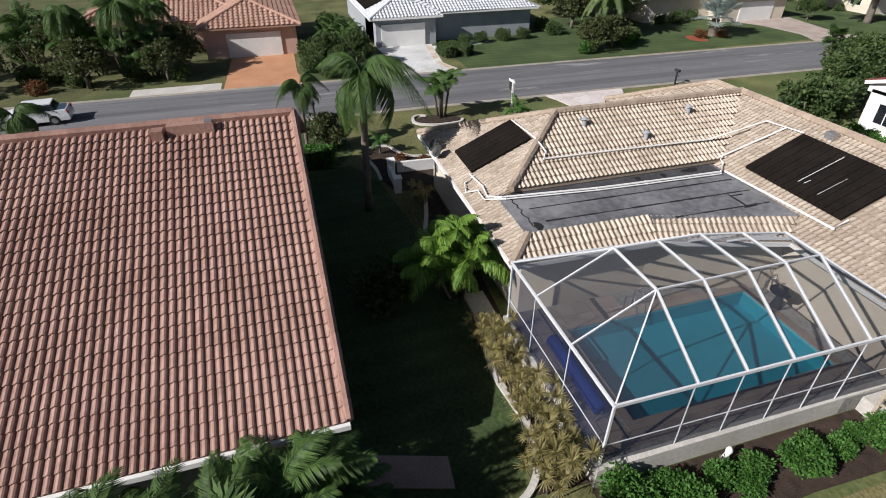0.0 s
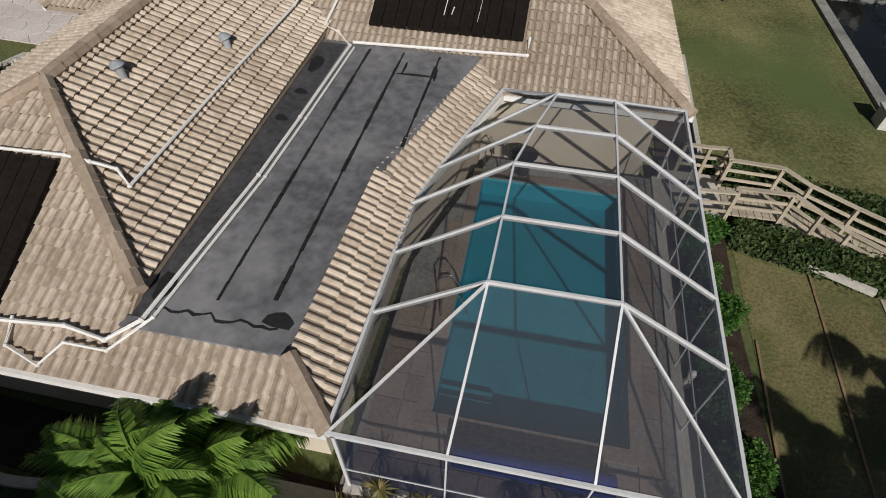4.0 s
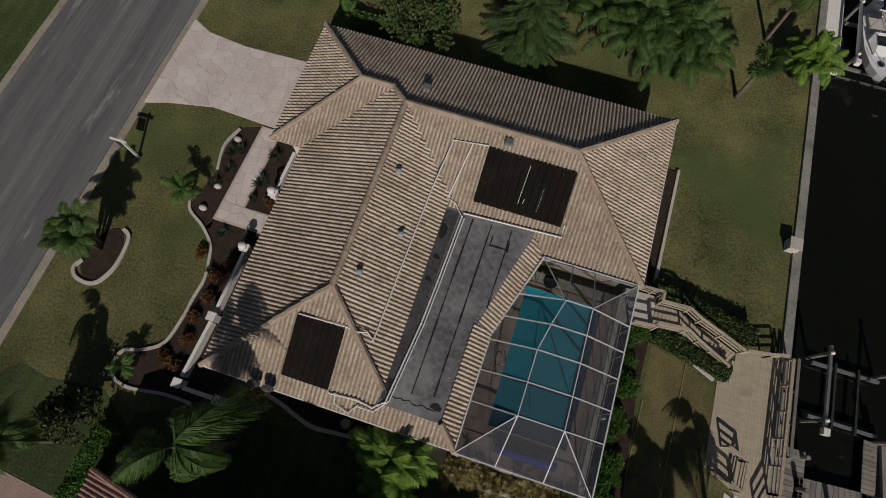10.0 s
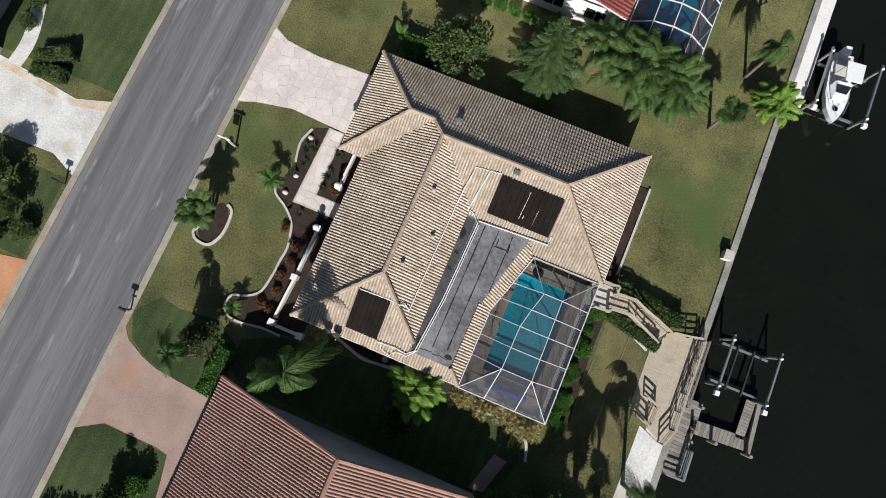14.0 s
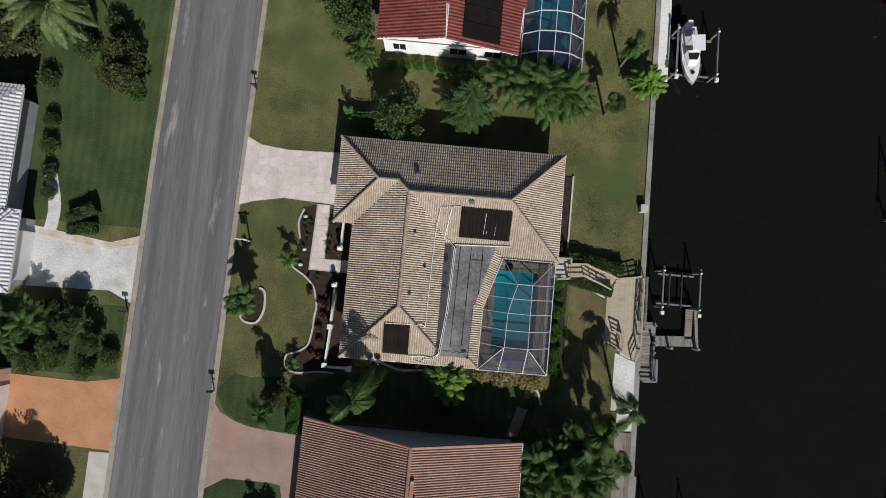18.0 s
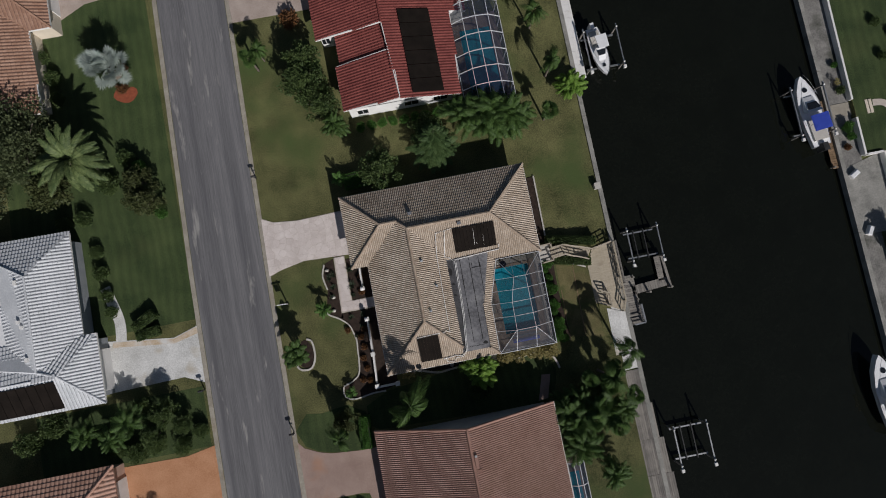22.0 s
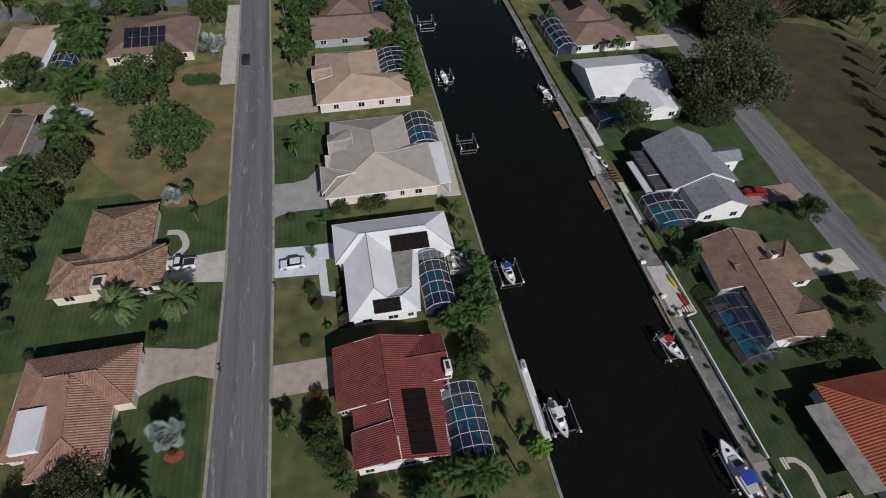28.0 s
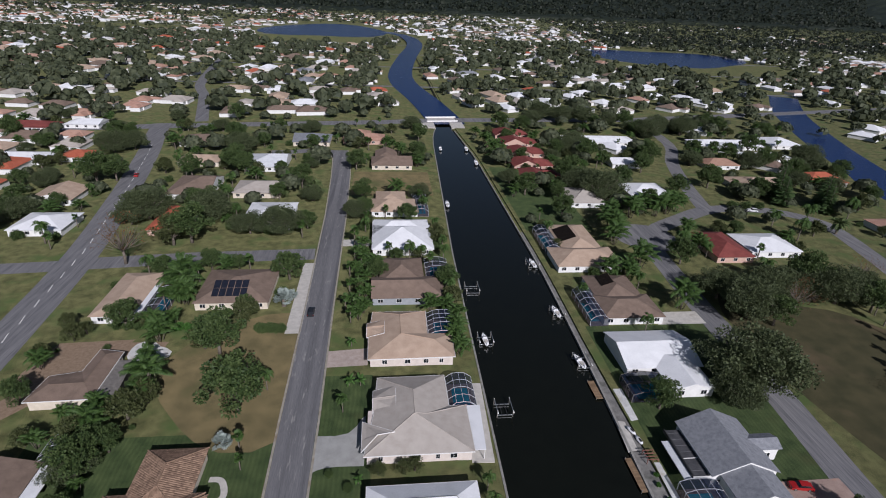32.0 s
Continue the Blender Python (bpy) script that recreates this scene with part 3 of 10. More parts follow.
for x in (41, 48):
    Solid().box(x, x + 1, 404, 421, -2.5, -0.5).make("pier", GREY_CONCRETE, bridge)
for x0, x1 in ((28, 38), (50, 60)):
    Solid().slab([(x0, 386), (x1, 386), (x1, 405), (x0, 405)], -1.6, 0.05).make("abutment", CONCRETE, bridge)

# lawns and drives
flat("lawn", rect(-45, -25.8, 5, 51), 0.0, 0.011, LAWN, "mown dark green lawn striped by the mower", "lawn")
flat("lawn", rect(-76, -24.8, 51, 90), 0.0, 0.011, LAWN, "mown dark green lawn", "lawn")
flat("lawn", rect(-45, -26.2, -9.3, -2.6), 0.0, 0.011, LAWN, "mown dark green lawn", "lawn")
flat("lawn", rect(-16.2, -3.6, 69.5, 108.5), 0.0, 0.011, LAWN, "mown green front lawn", "lawn")
flat("lawn", [(-17.6, -40), (-7.8, -40), (-8.6, -24), (-9.4, -19.5), (-9.7, -17.9), (-12.7, -17.7), (-14.9, -17.7), (-17.6, -18.9)], 0.0, 0.011, LAWN, "mown green front lawn", "lawn")
flat("lawn", [(-16.7, -9.6), (-15.9, -11.4), (-14.6, -12.2), (-13.2, -12.6), (-11, -12.9), (-9, -13), (-8.6, -9), (-10.5, -7.8), (-13.5, -8.2), (-15.2, -7.9)], 0.0, 0.011, LAWN, "lush green patch of lawn by the neighbour's drive", "lawn")
# darker lawn colour laid here to deepen the shade between the houses
flat("lawn", [(-8.3, -10.6), (-7.4, -11.2), (12.6, -12.0), (13.6, -8.6), (12.8, -6.6), (11.6, -6.3), (9.3, -6.5), (7.4, -6.2), (2.0, -6.25), (-5.8, -7.2), (-8.4, -8.4)], 0.0, 0.013, LAWN, "green side lawn darkened to deepen the shade between two houses", "lawn")
flat("lawn", [(57.4, -10), (92, -10), (92, 30), (55.35, 30), (55.2, 16), (55.2, 9.2), (57.4, 9.2)], 0.0, 0.011, LAWN, "mown green waterfront lawn", "lawn")
flat("lawn", [(55.4, 30), (92, 30), (97, 95), (100, 128), (60.5, 128), (58.8, 62), (57.6, 41.5), (55.6, 40.2)], 0.0, 0.011, LAWN, "mown green waterfront lawn", "lawn")
flat("lawn", rect(60, 90, 200, 290), 0.0, 0.011, LAWN, "mown green waterfront lawn", "lawn")
flat("field", blob(-36, 112, 22, 24, 24, 6), 0.0, 0.012, DRY, "open lot of dry brown grass", "field")
flat("field", rect(-16, 24, 243, 280), 0.0, 0.013, DRY, "vacant lot of dry brown grass", "field")
flat("field", blob(132, 92, 24, 62, 30, 7), 0.0, 0.012, FIELD, "broad field of dry brown grass", "field")
flat("drive", [(-16.75, 8.1), (-15.4, 8.6), (-12.5, 9.2), (-6.2, 8.9), (-6.2, 14.2), (-12.5, 14.0), (-15.2, 14.3), (-16.6, 15.0)], 0.0, 0.028, GROUT, "pale flagstone driveway with sandy joints", "driveway")
flat("path", [(-9.3, 2.45), (-5.2, 2.45), (-5.2, 3.65), (-7.85, 3.65), (-7.85, 8.9), (-9.1, 8.9)], 0.0, 0.075, GROUT, "pale flagstone entrance path with a right-angle turn", "path")
flat("drive", [(-25.4, -2.4), (-25.3, 4.4), (-28.5, 3.4), (-36, 4.4), (-36, -1.4), (-28, -1.2)], 0.0, 0.028, WHITE_CONCRETE, "whitewashed concrete driveway", "driveway")
flat("drive_edge", [(-25.4, 4.3), (-28.5, 3.3), (-35.4, 4.2), (-35.4, 3.6), (-28.5, 2.75), (-25.4, 3.5)], 0.0, 0.033, RUST_STAIN, "rust-stained edge of a whitewashed driveway", "driveway")
flat("path", strip(bend([(-34.5, 3.6), (-34.3, 6.5), (-35.4, 10.5)]), 1.2), 0.0, 0.03, WHITE_CONCRETE, "curved pale concrete garden path", "path")
flat("drive", [(-25.8, -16), (-25.8, -9.3), (-29, -9.9), (-37, -9.7), (-37, -15.5)], 0.0, 0.028, ORANGE_DRIVE, "orange stained driveway", "driveway")
flat("drive", rect(-27.8, -25.9, -23, -16.2), 0.0, 0.026, CONCRETE, "pale concrete apron beside a driveway", "driveway")
flat("drive", [(-17.3, -19.0), (-14.9, -17.57), (-12.7, -17.62), (-10.7, -17.63), (-9.78, -17.8), (-9.4, -19.5), (-8.6, -24), (-7.4, -24), (-7.4, -13.05), (-10.0, -13.04), (-13.2, -12.73), (-14.58, -12.33), (-16.1, -11.58), (-16.9, -10.6), (-17.2, -9.9)], 0.0, 0.027, PINK_DRIVE, "pink brick paved driveway", "driveway")
flat("drive", [(-24.4, 43.8), (-24.4, 51.0), (-28, 50.0), (-37, 52), (-37, 42.6), (-33, 44.6), (-28, 45.2)], 0.0, 0.027, BUFF_DRIVE, "buff paver driveway", "driveway")
flat("drive", [(-24.3, 63.4), (-24.3, 71.0), (-30, 70.6), (-35, 71.2), (-35, 65)], 0.0, 0.027, CONCRETE, "pale concrete driveway", "driveway")
flat("path", strip(bend([(-33.6, 71), (-32.0, 73.5), (-33.3, 77), (-35.8, 77.5)]), 1.3), 0.0, 0.03, CONCRETE, "curved pale concrete garden path", "path")
flat("drive", rect(-16, -5.5, 39.0, 44.6), 0.0, 0.027, BUFF_DRIVE, "buff paver driveway", "driveway")
flat("drive", [(-15.9, 69.8), (-9.4, 69.3), (-5.2, 69.3), (-4.4, 68.8), (-4.4, 65.6), (-6.9, 65.2), (-7.8, 62.0), (-15.9, 62.6)][::-1], 0.0, 0.027, PALE_DRIVE, "white concrete driveway", "driveway")
flat("path", strip([(-7.0, 65.2), (-6.8, 57.4), (-4.4, 57.0)], 1.5), 0.0, 0.03, PALE_DRIVE, "white concrete entrance path", "path")
flat("drive", [(-15.9, 77.6), (-14.8, 78.3), (-13.1, 78.9), (-10.4, 79.1), (-5.0, 78.9), (-5.0, 93.6), (-5.9, 92.8), (-6.9, 90.5), (-8.7, 88.4), (-11.6, 87.7), (-15.9, 87.9)], 0.0, 0.027, GREY_DRIVE, "grey concrete driveway", "driveway")
flat("drive", [(-16, 112), (-5, 112.5), (-5, 120), (-16, 119)], 0.0, 0.027, BUFF_DRIVE, "buff paver driveway", "driveway")
flat("drive", rect(-24.3, -29, 128, 172), 0.0, 0.026, CONCRETE, "long pale concrete parking strip", "driveway")
flat("drive", rect(-17.5, -6, 186, 192), 0.0, 0.027, CONCRETE, "pale concrete driveway", "driveway")
flat("drive", rect(-17.5, -6, 222, 228), 0.0, 0.027, CONCRETE, "pale concrete driveway", "driveway")
flat("drive", strip([(-92, 95), (-70, 123), (-60, 122)], 7), 0.0, 0.025, DIRT, "sandy unpaved driveway", "driveway")
flat("drive", [(-92, 108), (-83, 109.5), (-75.5, 112), (-75, 120), (-70.5, 121.5), (-69, 127), (-88, 126)], 0.0, 0.021, DIRT, "bare sandy yard of an old house", "yard")
flat("drive", blob(-63.5, 121.0, 5.2, 4.6, 16, 9, 0.15), 0.0, 0.03, WHITE_CONCRETE, "patch of white gravel beside an old house", "gravel")
flat("drive", rect(82, 94, 44.5, 50), 0.0, 0.026, CONCRETE, "pale concrete driveway", "driveway")
flat("drive", rect(82, 96, 64, 69), 0.0, 0.026, PINK_DRIVE, "red brown paver driveway", "driveway")
flat("drive", rect(84, 100, 128, 135), 0.0, 0.026, CONCRETE, "pale concrete driveway", "driveway")

# seawalls
for name, bank, inner, outer in (("west", west_bank, -0.35, 0.15), ("east", east_bank, -0.15, 0.35)):
    line = list(range(-200, 381, 20))
    wall = Solid()
    for a, b in zip(line, line[1:]):
        wall.slab([(bank(a) + inner, a + 0.02), (bank(a) + outer, a + 0.02), (bank(b) + outer, b - 0.02), (bank(b) + inner, b - 0.02)], -1.7, BANK + 0.16)
    tagged(wall.make("seawall", GREY_CONCRETE), "weathered grey concrete seawall with a flat cap", "seawall", kind="structure")


# ---- roofs ----
def inside(outline, x, y):
    hit = False
    for (ax, ay), (bx, by) in zip(outline, outline[1:] + outline[:1]):
        if (ay > y) != (by > y) and x < (bx - ax) * (y - ay) / (by - ay) + ax:
            hit = not hit
    return hit


PROFILE = ((0.0, 0.0), (0.16, 0.0), (0.3, 0.042), (0.5, 0.06), (0.7, 0.042), (0.84, 0.0), (1.0, 0.0))


def tile_shape(w, l, tall=1.0):
    """A barrel tile: x across, y down the slope, z out of the roof."""
    k = len(PROFILE)
    verts = [(u * w, 0.0, h * tall) for u, h in PROFILE] + [(u * w, l * 1.03, h * tall + 0.056) for u, h in PROFILE] + [(u * w, l * 1.03, h * tall + 0.036) for u, h in PROFILE]
    faces = [(i, i + 1, k + i + 1, k + i) for i in range(k - 1)] + [(k + i, k + i + 1, 2 * k + i + 1, 2 * k + i) for i in range(k - 1)]
    return verts, faces


def tile_places(outline, plane, w, l):
    """Frames (origin, across, down, out) of the tiles whose middles lie on a roof plane z = plane[0] + plane[1] x + plane[2] y."""
    z0, gx, gy = plane
    g = math.hypot(gx, gy)
    s = math.sqrt(1 + g * g)
    dx, dy = -gx / g, -gy / g
    down, across = Vector((dx / s, dy / s, -g / s)), Vector((-dy, dx, 0))
    out = across.cross(down)
    if out.z < 0:
        across = -across
        out = across.cross(down)
    us = [across.x * x + across.y * y for x, y in outline]
    vs = [dx * x + dy * y for x, y in outline]
    step, found = l / s, []
    v = max(vs) - step
    while v > min(vs) - step:
        u = min(us)
        while u < max(us):
            cu, cv = u + w / 2, v + step / 2
            x, y = across.x * cu + dx * cv, across.y * cu + dy * cv
            if inside(outline, x, y):
                ox, oy = across.x * u + dx * v, across.y * u + dy * v
                found.append((Vector((ox, oy, z0 + gx * ox + gy * oy)), across, down, out))
            u += w
        v -= step
    return found


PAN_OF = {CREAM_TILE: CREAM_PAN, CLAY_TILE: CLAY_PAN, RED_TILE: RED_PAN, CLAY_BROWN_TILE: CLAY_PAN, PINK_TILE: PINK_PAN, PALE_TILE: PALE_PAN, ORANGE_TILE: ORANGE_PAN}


def soiled_and_shaded(me, material):
    """Gives the channels between the rolls of tiles a darker material: dirt plus painted groove shade."""
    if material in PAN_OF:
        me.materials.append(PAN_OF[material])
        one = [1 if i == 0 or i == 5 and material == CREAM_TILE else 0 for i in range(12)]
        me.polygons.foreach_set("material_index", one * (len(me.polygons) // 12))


def tiled(name, places, w, l, material, parent, label="", tall=1.0):
    base_v, base_f = tile_shape(w, l, tall)
    base = np.array(base_v)
    k = len(base)
    frames = np.array([[tuple(a), tuple(d), tuple(n)] for _, a, d, n in places])
    origins = np.array([tuple(o) for o, *_ in places])
    verts = (np.einsum("vk,tkc->tvc", base, frames) + origins[:, None]).reshape(-1, 3)
    faces = (np.array(base_f)[None] + (np.arange(len(places)) * k)[:, None, None]).reshape(-1, 4)
    me = mesh_of(name, verts.tolist(), faces.tolist(), material)
    soiled_and_shaded(me, material)
    ob = new(name, me)
    ob.parent = parent
    return tagged(ob, label, kind="stuff")


def caps(solid, a, b, r=0.16, l=0.42):
    """A row of half-round cap tiles from a (high or level) to b."""
    a, b = Vector(a), Vector(b)
    n = max(1, round((b - a).length / l))
    for i in range(n):
        p, q = a.lerp(b, i / n), a.lerp(b, (i + 1.12) / n)
        solid.tube([p, q], [r * 0.88, r], 7)


def wing_planes(x0, x1, y0, y1, eave, pitch, axis, low_end, high_end):
    """The roof planes of one wing as (plan outline, plane); a gabled end stays upright."""
    if axis == "x":
        planes = wing_planes(y0, y1, x0, x1, eave, pitch, "y", low_end, high_end)
        return [([(y, x) for x, y in outline][::-1], (z, gy, gx)) for outline, (z, gx, gy) in planes]
    half, xm = (x1 - x0) / 2, (x0 + x1) / 2
    a, b = y0 + (half if low_end == "hip" else 0), y1 - (half if high_end == "hip" else 0)
    if a > b:
        a = b = (a + b) / 2
    planes = [([(x0, y1), (x0, y0), (xm, a), (xm, b)], (eave - pitch * x0, pitch, 0)), ([(x1, y0), (x1, y1), (xm, b), (xm, a)], (eave + pitch * x1, -pitch, 0))]
    if low_end == "hip":
        planes.append(([(x0, y0), (x1, y0), (xm, a)], (eave - pitch * y0, 0, pitch)))
    if high_end == "hip":
        planes.append(([(x1, y1), (x0, y1), (xm, b)], (eave + pitch * y1, 0, -pitch)))
    return planes


def height(plane, x, y):
    return plane[0] + plane[1] * x + plane[2] * y


def roof_sheet(planes, drop=0.16):
    s = Solid()
    for outline, plane in planes:
        n = len(outline)
        top = [(x, y, height(plane, x, y)) for x, y in outline]
        s.add(top + [(x, y, z - drop) for x, y, z in top], [tuple(range(n)), tuple(range(2 * n - 1, n - 1, -1))] + [(n + i, n + (i + 1) % n, (i + 1) % n, i) for i in range(n)])
    return s


def window(parent, x, y, z, w, h, face, pane=GLASS, frame_of=WHITE_PAINT):
    """A framed window on a wall that faces n, s, e or w."""
    s, g = Solid(), Solid()
    d = 0.05
    for a0, a1, b0, b1 in ((-w / 2 - 0.07, w / 2 + 0.07, h, h + 0.07), (-w / 2 - 0.07, w / 2 + 0.07, -0.07, 0), (-w / 2 - 0.07, -w / 2, 0, h), (w / 2, w / 2 + 0.07, 0, h), (-0.03, 0.03, 0, h)):
        if face in "ns":
            s.box(x + a0, x + a1, y - d, y + d, z + b0, z + b1)
        else:
            s.box(x - d, x + d, y + a0, y + a1, z + b0, z + b1)
    if face in "ns":
        g.box(x - w / 2, x + w / 2, y - 0.03, y + 0.03, z, z + h)
    else:
        g.box(x - 0.03, x + 0.03, y - w / 2, y + w / 2, z, z + h)
    win = s.make("window", frame_of, parent)
    g.make("pane", pane, win)
    return win


def house(label, wings, roof, wall, cap=None, tile=None, pitch=0.4, eave=2.8, doors=(), group="", sides="s", tall=1.0):
    """A one-storey house of several roofed wings (x0, x1, y0, y1, ridge axis, low end, high end)."""
    home = thing("house", label if len(label.split()) > 3 else label + " with low broad eaves", "house", group=group)
    for x0, x1, y0, y1, axis, low, high in wings:
        planes = wing_planes(x0, x1, y0, y1, eave, pitch, axis, low, high)
        top = roof_sheet(planes).make("roof", roof, home)
        walls = Solid().box(x0 + 0.5, x1 - 0.5, y0 + 0.5, y1 - 0.5, -0.6, eave - 0.1)
        if axis == "y":
            xm, zr = (x0 + x1) / 2, eave + pitch * (x1 - x0) / 2 - 0.2
            for y, end in ((y0 + 0.3, low), (y1 - 0.3, high)):
                if end == "gable":
                    walls.add([(x0 + 0.5, y, eave - 0.1), (x1 - 0.5, y, eave - 0.1), (xm, y, zr), (x0 + 0.5, y + 0.2, eave - 0.1), (x1 - 0.5, y + 0.2, eave - 0.1), (xm, y + 0.2, zr)], ((0, 1, 2), (5, 4, 3), (0, 3, 4, 1), (1, 4, 5, 2), (2, 5, 3, 0)))
        else:
            ym, zr = (y0 + y1) / 2, eave + pitch * (y1 - y0) / 2 - 0.2
            for x, end in ((x0 + 0.3, low), (x1 - 0.3, high)):
                if end == "gable":
                    walls.add([(x, y0 + 0.5, eave - 0.1), (x, y1 - 0.5, eave - 0.1), (x, ym, zr), (x + 0.2, y0 + 0.5, eave - 0.1), (x + 0.2, y1 - 0.5, eave - 0.1), (x + 0.2, ym, zr)], ((0, 1, 2), (5, 4, 3), (0, 3, 4, 1), (1, 4, 5, 2), (2, 5, 3, 0)))
        walls.make("wall", wall, home)
        if tile:
            for outline, plane in planes:
                places = tile_places(outline, plane, *tile)
                if places:
                    tiled("tile_field", places, *tile, roof, home, tall=tall)
        if cap:
            ridge = Solid()
            for outline, plane in planes:
                pts = [Vector((x, y, height(plane, x, y) + 0.03)) for x, y in outline]
                for p, q in zip(pts, pts[1:] + pts[:1]):
                    if max(p.z, q.z) > eave + 0.3 and (p - q).length > 0.5:
                        caps(ridge, p, q, 0.15, 0.6)
            tagged(ridge.make("ridge_cap", cap, home), kind="stuff")
        if "s" in sides:
            for k in range(max(1, int((x1 - x0) / 5))):
                window(home, x0 + (k + 0.5) * (x1 - x0) / max(1, int((x1 - x0) / 5)), y0 + 0.5, 0.9, 1.5, 1.2, "s")
    for x, y, w, face in doors:
        if face in "ew":
            Solid().box(x - 0.06, x + 0.06, y - w / 2, y + w / 2, 0.0, 2.2).make("garage_door", WHITE_PAINT, home)
        else:
            Solid().box(x - w / 2, x + w / 2, y - 0.06, y + 0.06, 0.0, 2.2).make("garage_door", WHITE_PAINT, home)
    return home


def plane_of(pts):
    """The plane z = a + b x + c y that lies best on a roof's corners."""
    a = np.array([(1, x, y) for x, y, _ in pts])
    return tuple(float(v) for v in np.linalg.lstsq(a, np.array([z for *_, z in pts]), rcond=None)[0])


def planned_house(label, faces, feet, roof, wall, cap=None, cap_r=0.13, tile=None, tall=1.0, eave=2.8, trim=WHITE_PAINT, doors=(), windows=(), untrimmed=()):
    """A house from its roof faces, each a ring of corners (x, y, z), over one or more wall outlines."""
    home_ = thing("house", label, "house")
    edges = {}
    for k, ring in enumerate(faces):
        n = len(ring)
        Solid().add(list(ring) + [(x, y, z - 0.16) for x, y, z in ring], [tuple(range(n)), tuple(range(2 * n - 1, n - 1, -1))] + [(n + i, n + (i + 1) % n, (i + 1) % n, i) for i in range(n)]).make("roof_slope", roof, home_)
        mid = sum((Vector(p) for p in ring), Vector()) / n
        for p, q in zip(ring, ring[1:] + ring[:1]):
            if k not in untrimmed:
                edges.setdefault(frozenset((p, q)), []).append(mid)
        if tile:
            plane = plane_of(ring)
            places = tile_places([(x, y) for x, y, _ in ring], plane, *tile)
            if places:
                tiled("tile_field", places, *tile, roof, home_, tall=tall)
    ridge = Solid()
    for edge, mids in edges.items():
        p, q = (Vector(v) for v in edge)
        m = (p + q) / 2
        if len(mids) == 1:
            Solid().beam(p - Vector((0, 0, 0.09)), q - Vector((0, 0, 0.09)), 0.09, 0.22).make("fascia", trim, home_)
        elif cap and sum(((c - m) / max(0.1, math.hypot(c.x - m.x, c.y - m.y))).z for c in mids) < -0.1:
            if p.z < q.z:
                p, q = q, p
            caps(ridge, p + Vector((0, 0, 0.05)), q + Vector((0, 0, 0.05)), cap_r, 0.5)
    if ridge.v:
        tagged(ridge.make("ridge_cap", cap, home_), kind="stuff")
    for outline in feet:
        Solid().slab(outline, -0.6, eave - 0.1).make("wall", wall, home_)
    for x, y, w, face in windows:
        window(home_, x, y, 0.9, w, 1.2, face)
    for x, y, w, face in doors:
        half = (0.06, w / 2) if face in "ew" else (w / 2, 0.06)
        Solid().box(x - half[0], x + half[0], y - half[1], y + half[1], 0.0, 2.2).make("garage_door", WHITE_PAINT, home_)
    return home_


def solar_mat(parent, x0, x1, y0, y1, plane, strips, material=SOLAR):
    """A black heating mat of long strips on a roof plane."""
    along_x = abs(plane[1]) > abs(plane[2])
    for k in range(strips):
        a, b = k / strips, (k + 0.94) / strips
        r = rect(x0, x1, y0 + (y1 - y0) * a, y0 + (y1 - y0) * b) if along_x else rect(x0 + (x1 - x0) * a, x0 + (x1 - x0) * b, y0, y1)
        top = [(x, y, height(plane, x, y) + 0.225) for x, y in r]
        Solid().add(top + [(x, y, z - 0.1) for x, y, z in top], BOX_FACES).make("strip", material, parent)


# ---- the cream-roofed pool house ----
EAVE, PITCH = 2.9, 0.45
home = thing("house", "cream tile-roofed waterfront house with hipped wings around a flat roof", "house")
N_SLOPE, S_SLOPE, E_SLOPE, W_SLOPE = (EAVE + PITCH * 15, 0, -PITCH), (EAVE + PITCH * 5.1, 0, PITCH), (EAVE + PITCH * 5, -PITCH, 0), (EAVE + PITCH * 5, PITCH, 0)
GARAGE_W, GARAGE_S, EAST_HIP, WING_S = (EAVE + PITCH * 6.8, PITCH, 0), (EAVE - PITCH * 7, 0, PITCH), (EAVE + PITCH * 14, -PITCH, 0), (EAVE - PITCH * 5, 0, PITCH)
ROOFS = (
    ("north", [(14, 15), (-6.8, 15), (-2.8, 11), (-1, 11), (0, 10), (9, 10)], N_SLOPE),
    ("garage west", [(-6.8, 15), (-6.8, 7), (-2.8, 11)], GARAGE_W),
    ("garage south", [(-6.8, 7), (-5, 7), (-1, 11), (-2.8, 11)], GARAGE_S),
    ("east", [(14, 5), (14, 15), (9, 10)], EAST_HIP),
    ("west", [(-5, 7), (-5, -5.1), (0, -0.1), (0, 10), (-1, 11)], W_SLOPE),
    ("south", [(-5, -5.1), (7.35, -5.1), (6.45, -4.2), (3.5, -4.2), (3.5, -3.6), (0, -0.1)], S_SLOPE),
    ("courtyard", [(0, -0.1), (3.5, -3.6), (3.5, 6.5), (0, 10)], E_SLOPE),
    ("wing south", [(8.95, 5), (14, 5), (9, 10), (0, 10), (3.5, 6.5), (3.5, 5.9), (8.15, 5.9)], WING_S),
)
roof_sheet([(o, p) for _, o, p in ROOFS], 0.14).make("roof_deck", CREAM_CAP, home)
TILE_W, TILE_L = 0.205, 0.36
roof = thing("roof", "", "")
roof.parent = home
near_tiles = []
for which, outline, plane in ROOFS:
    places = tile_places(outline, plane, TILE_W, TILE_L)
    if which == "south":
        near_tiles += [p for p in places if p[0].x > 0.2]
        places = [p for p in places if p[0].x <= 0.2]
    tiled("tile_field", places, TILE_W, TILE_L, CREAM_TILE, home)
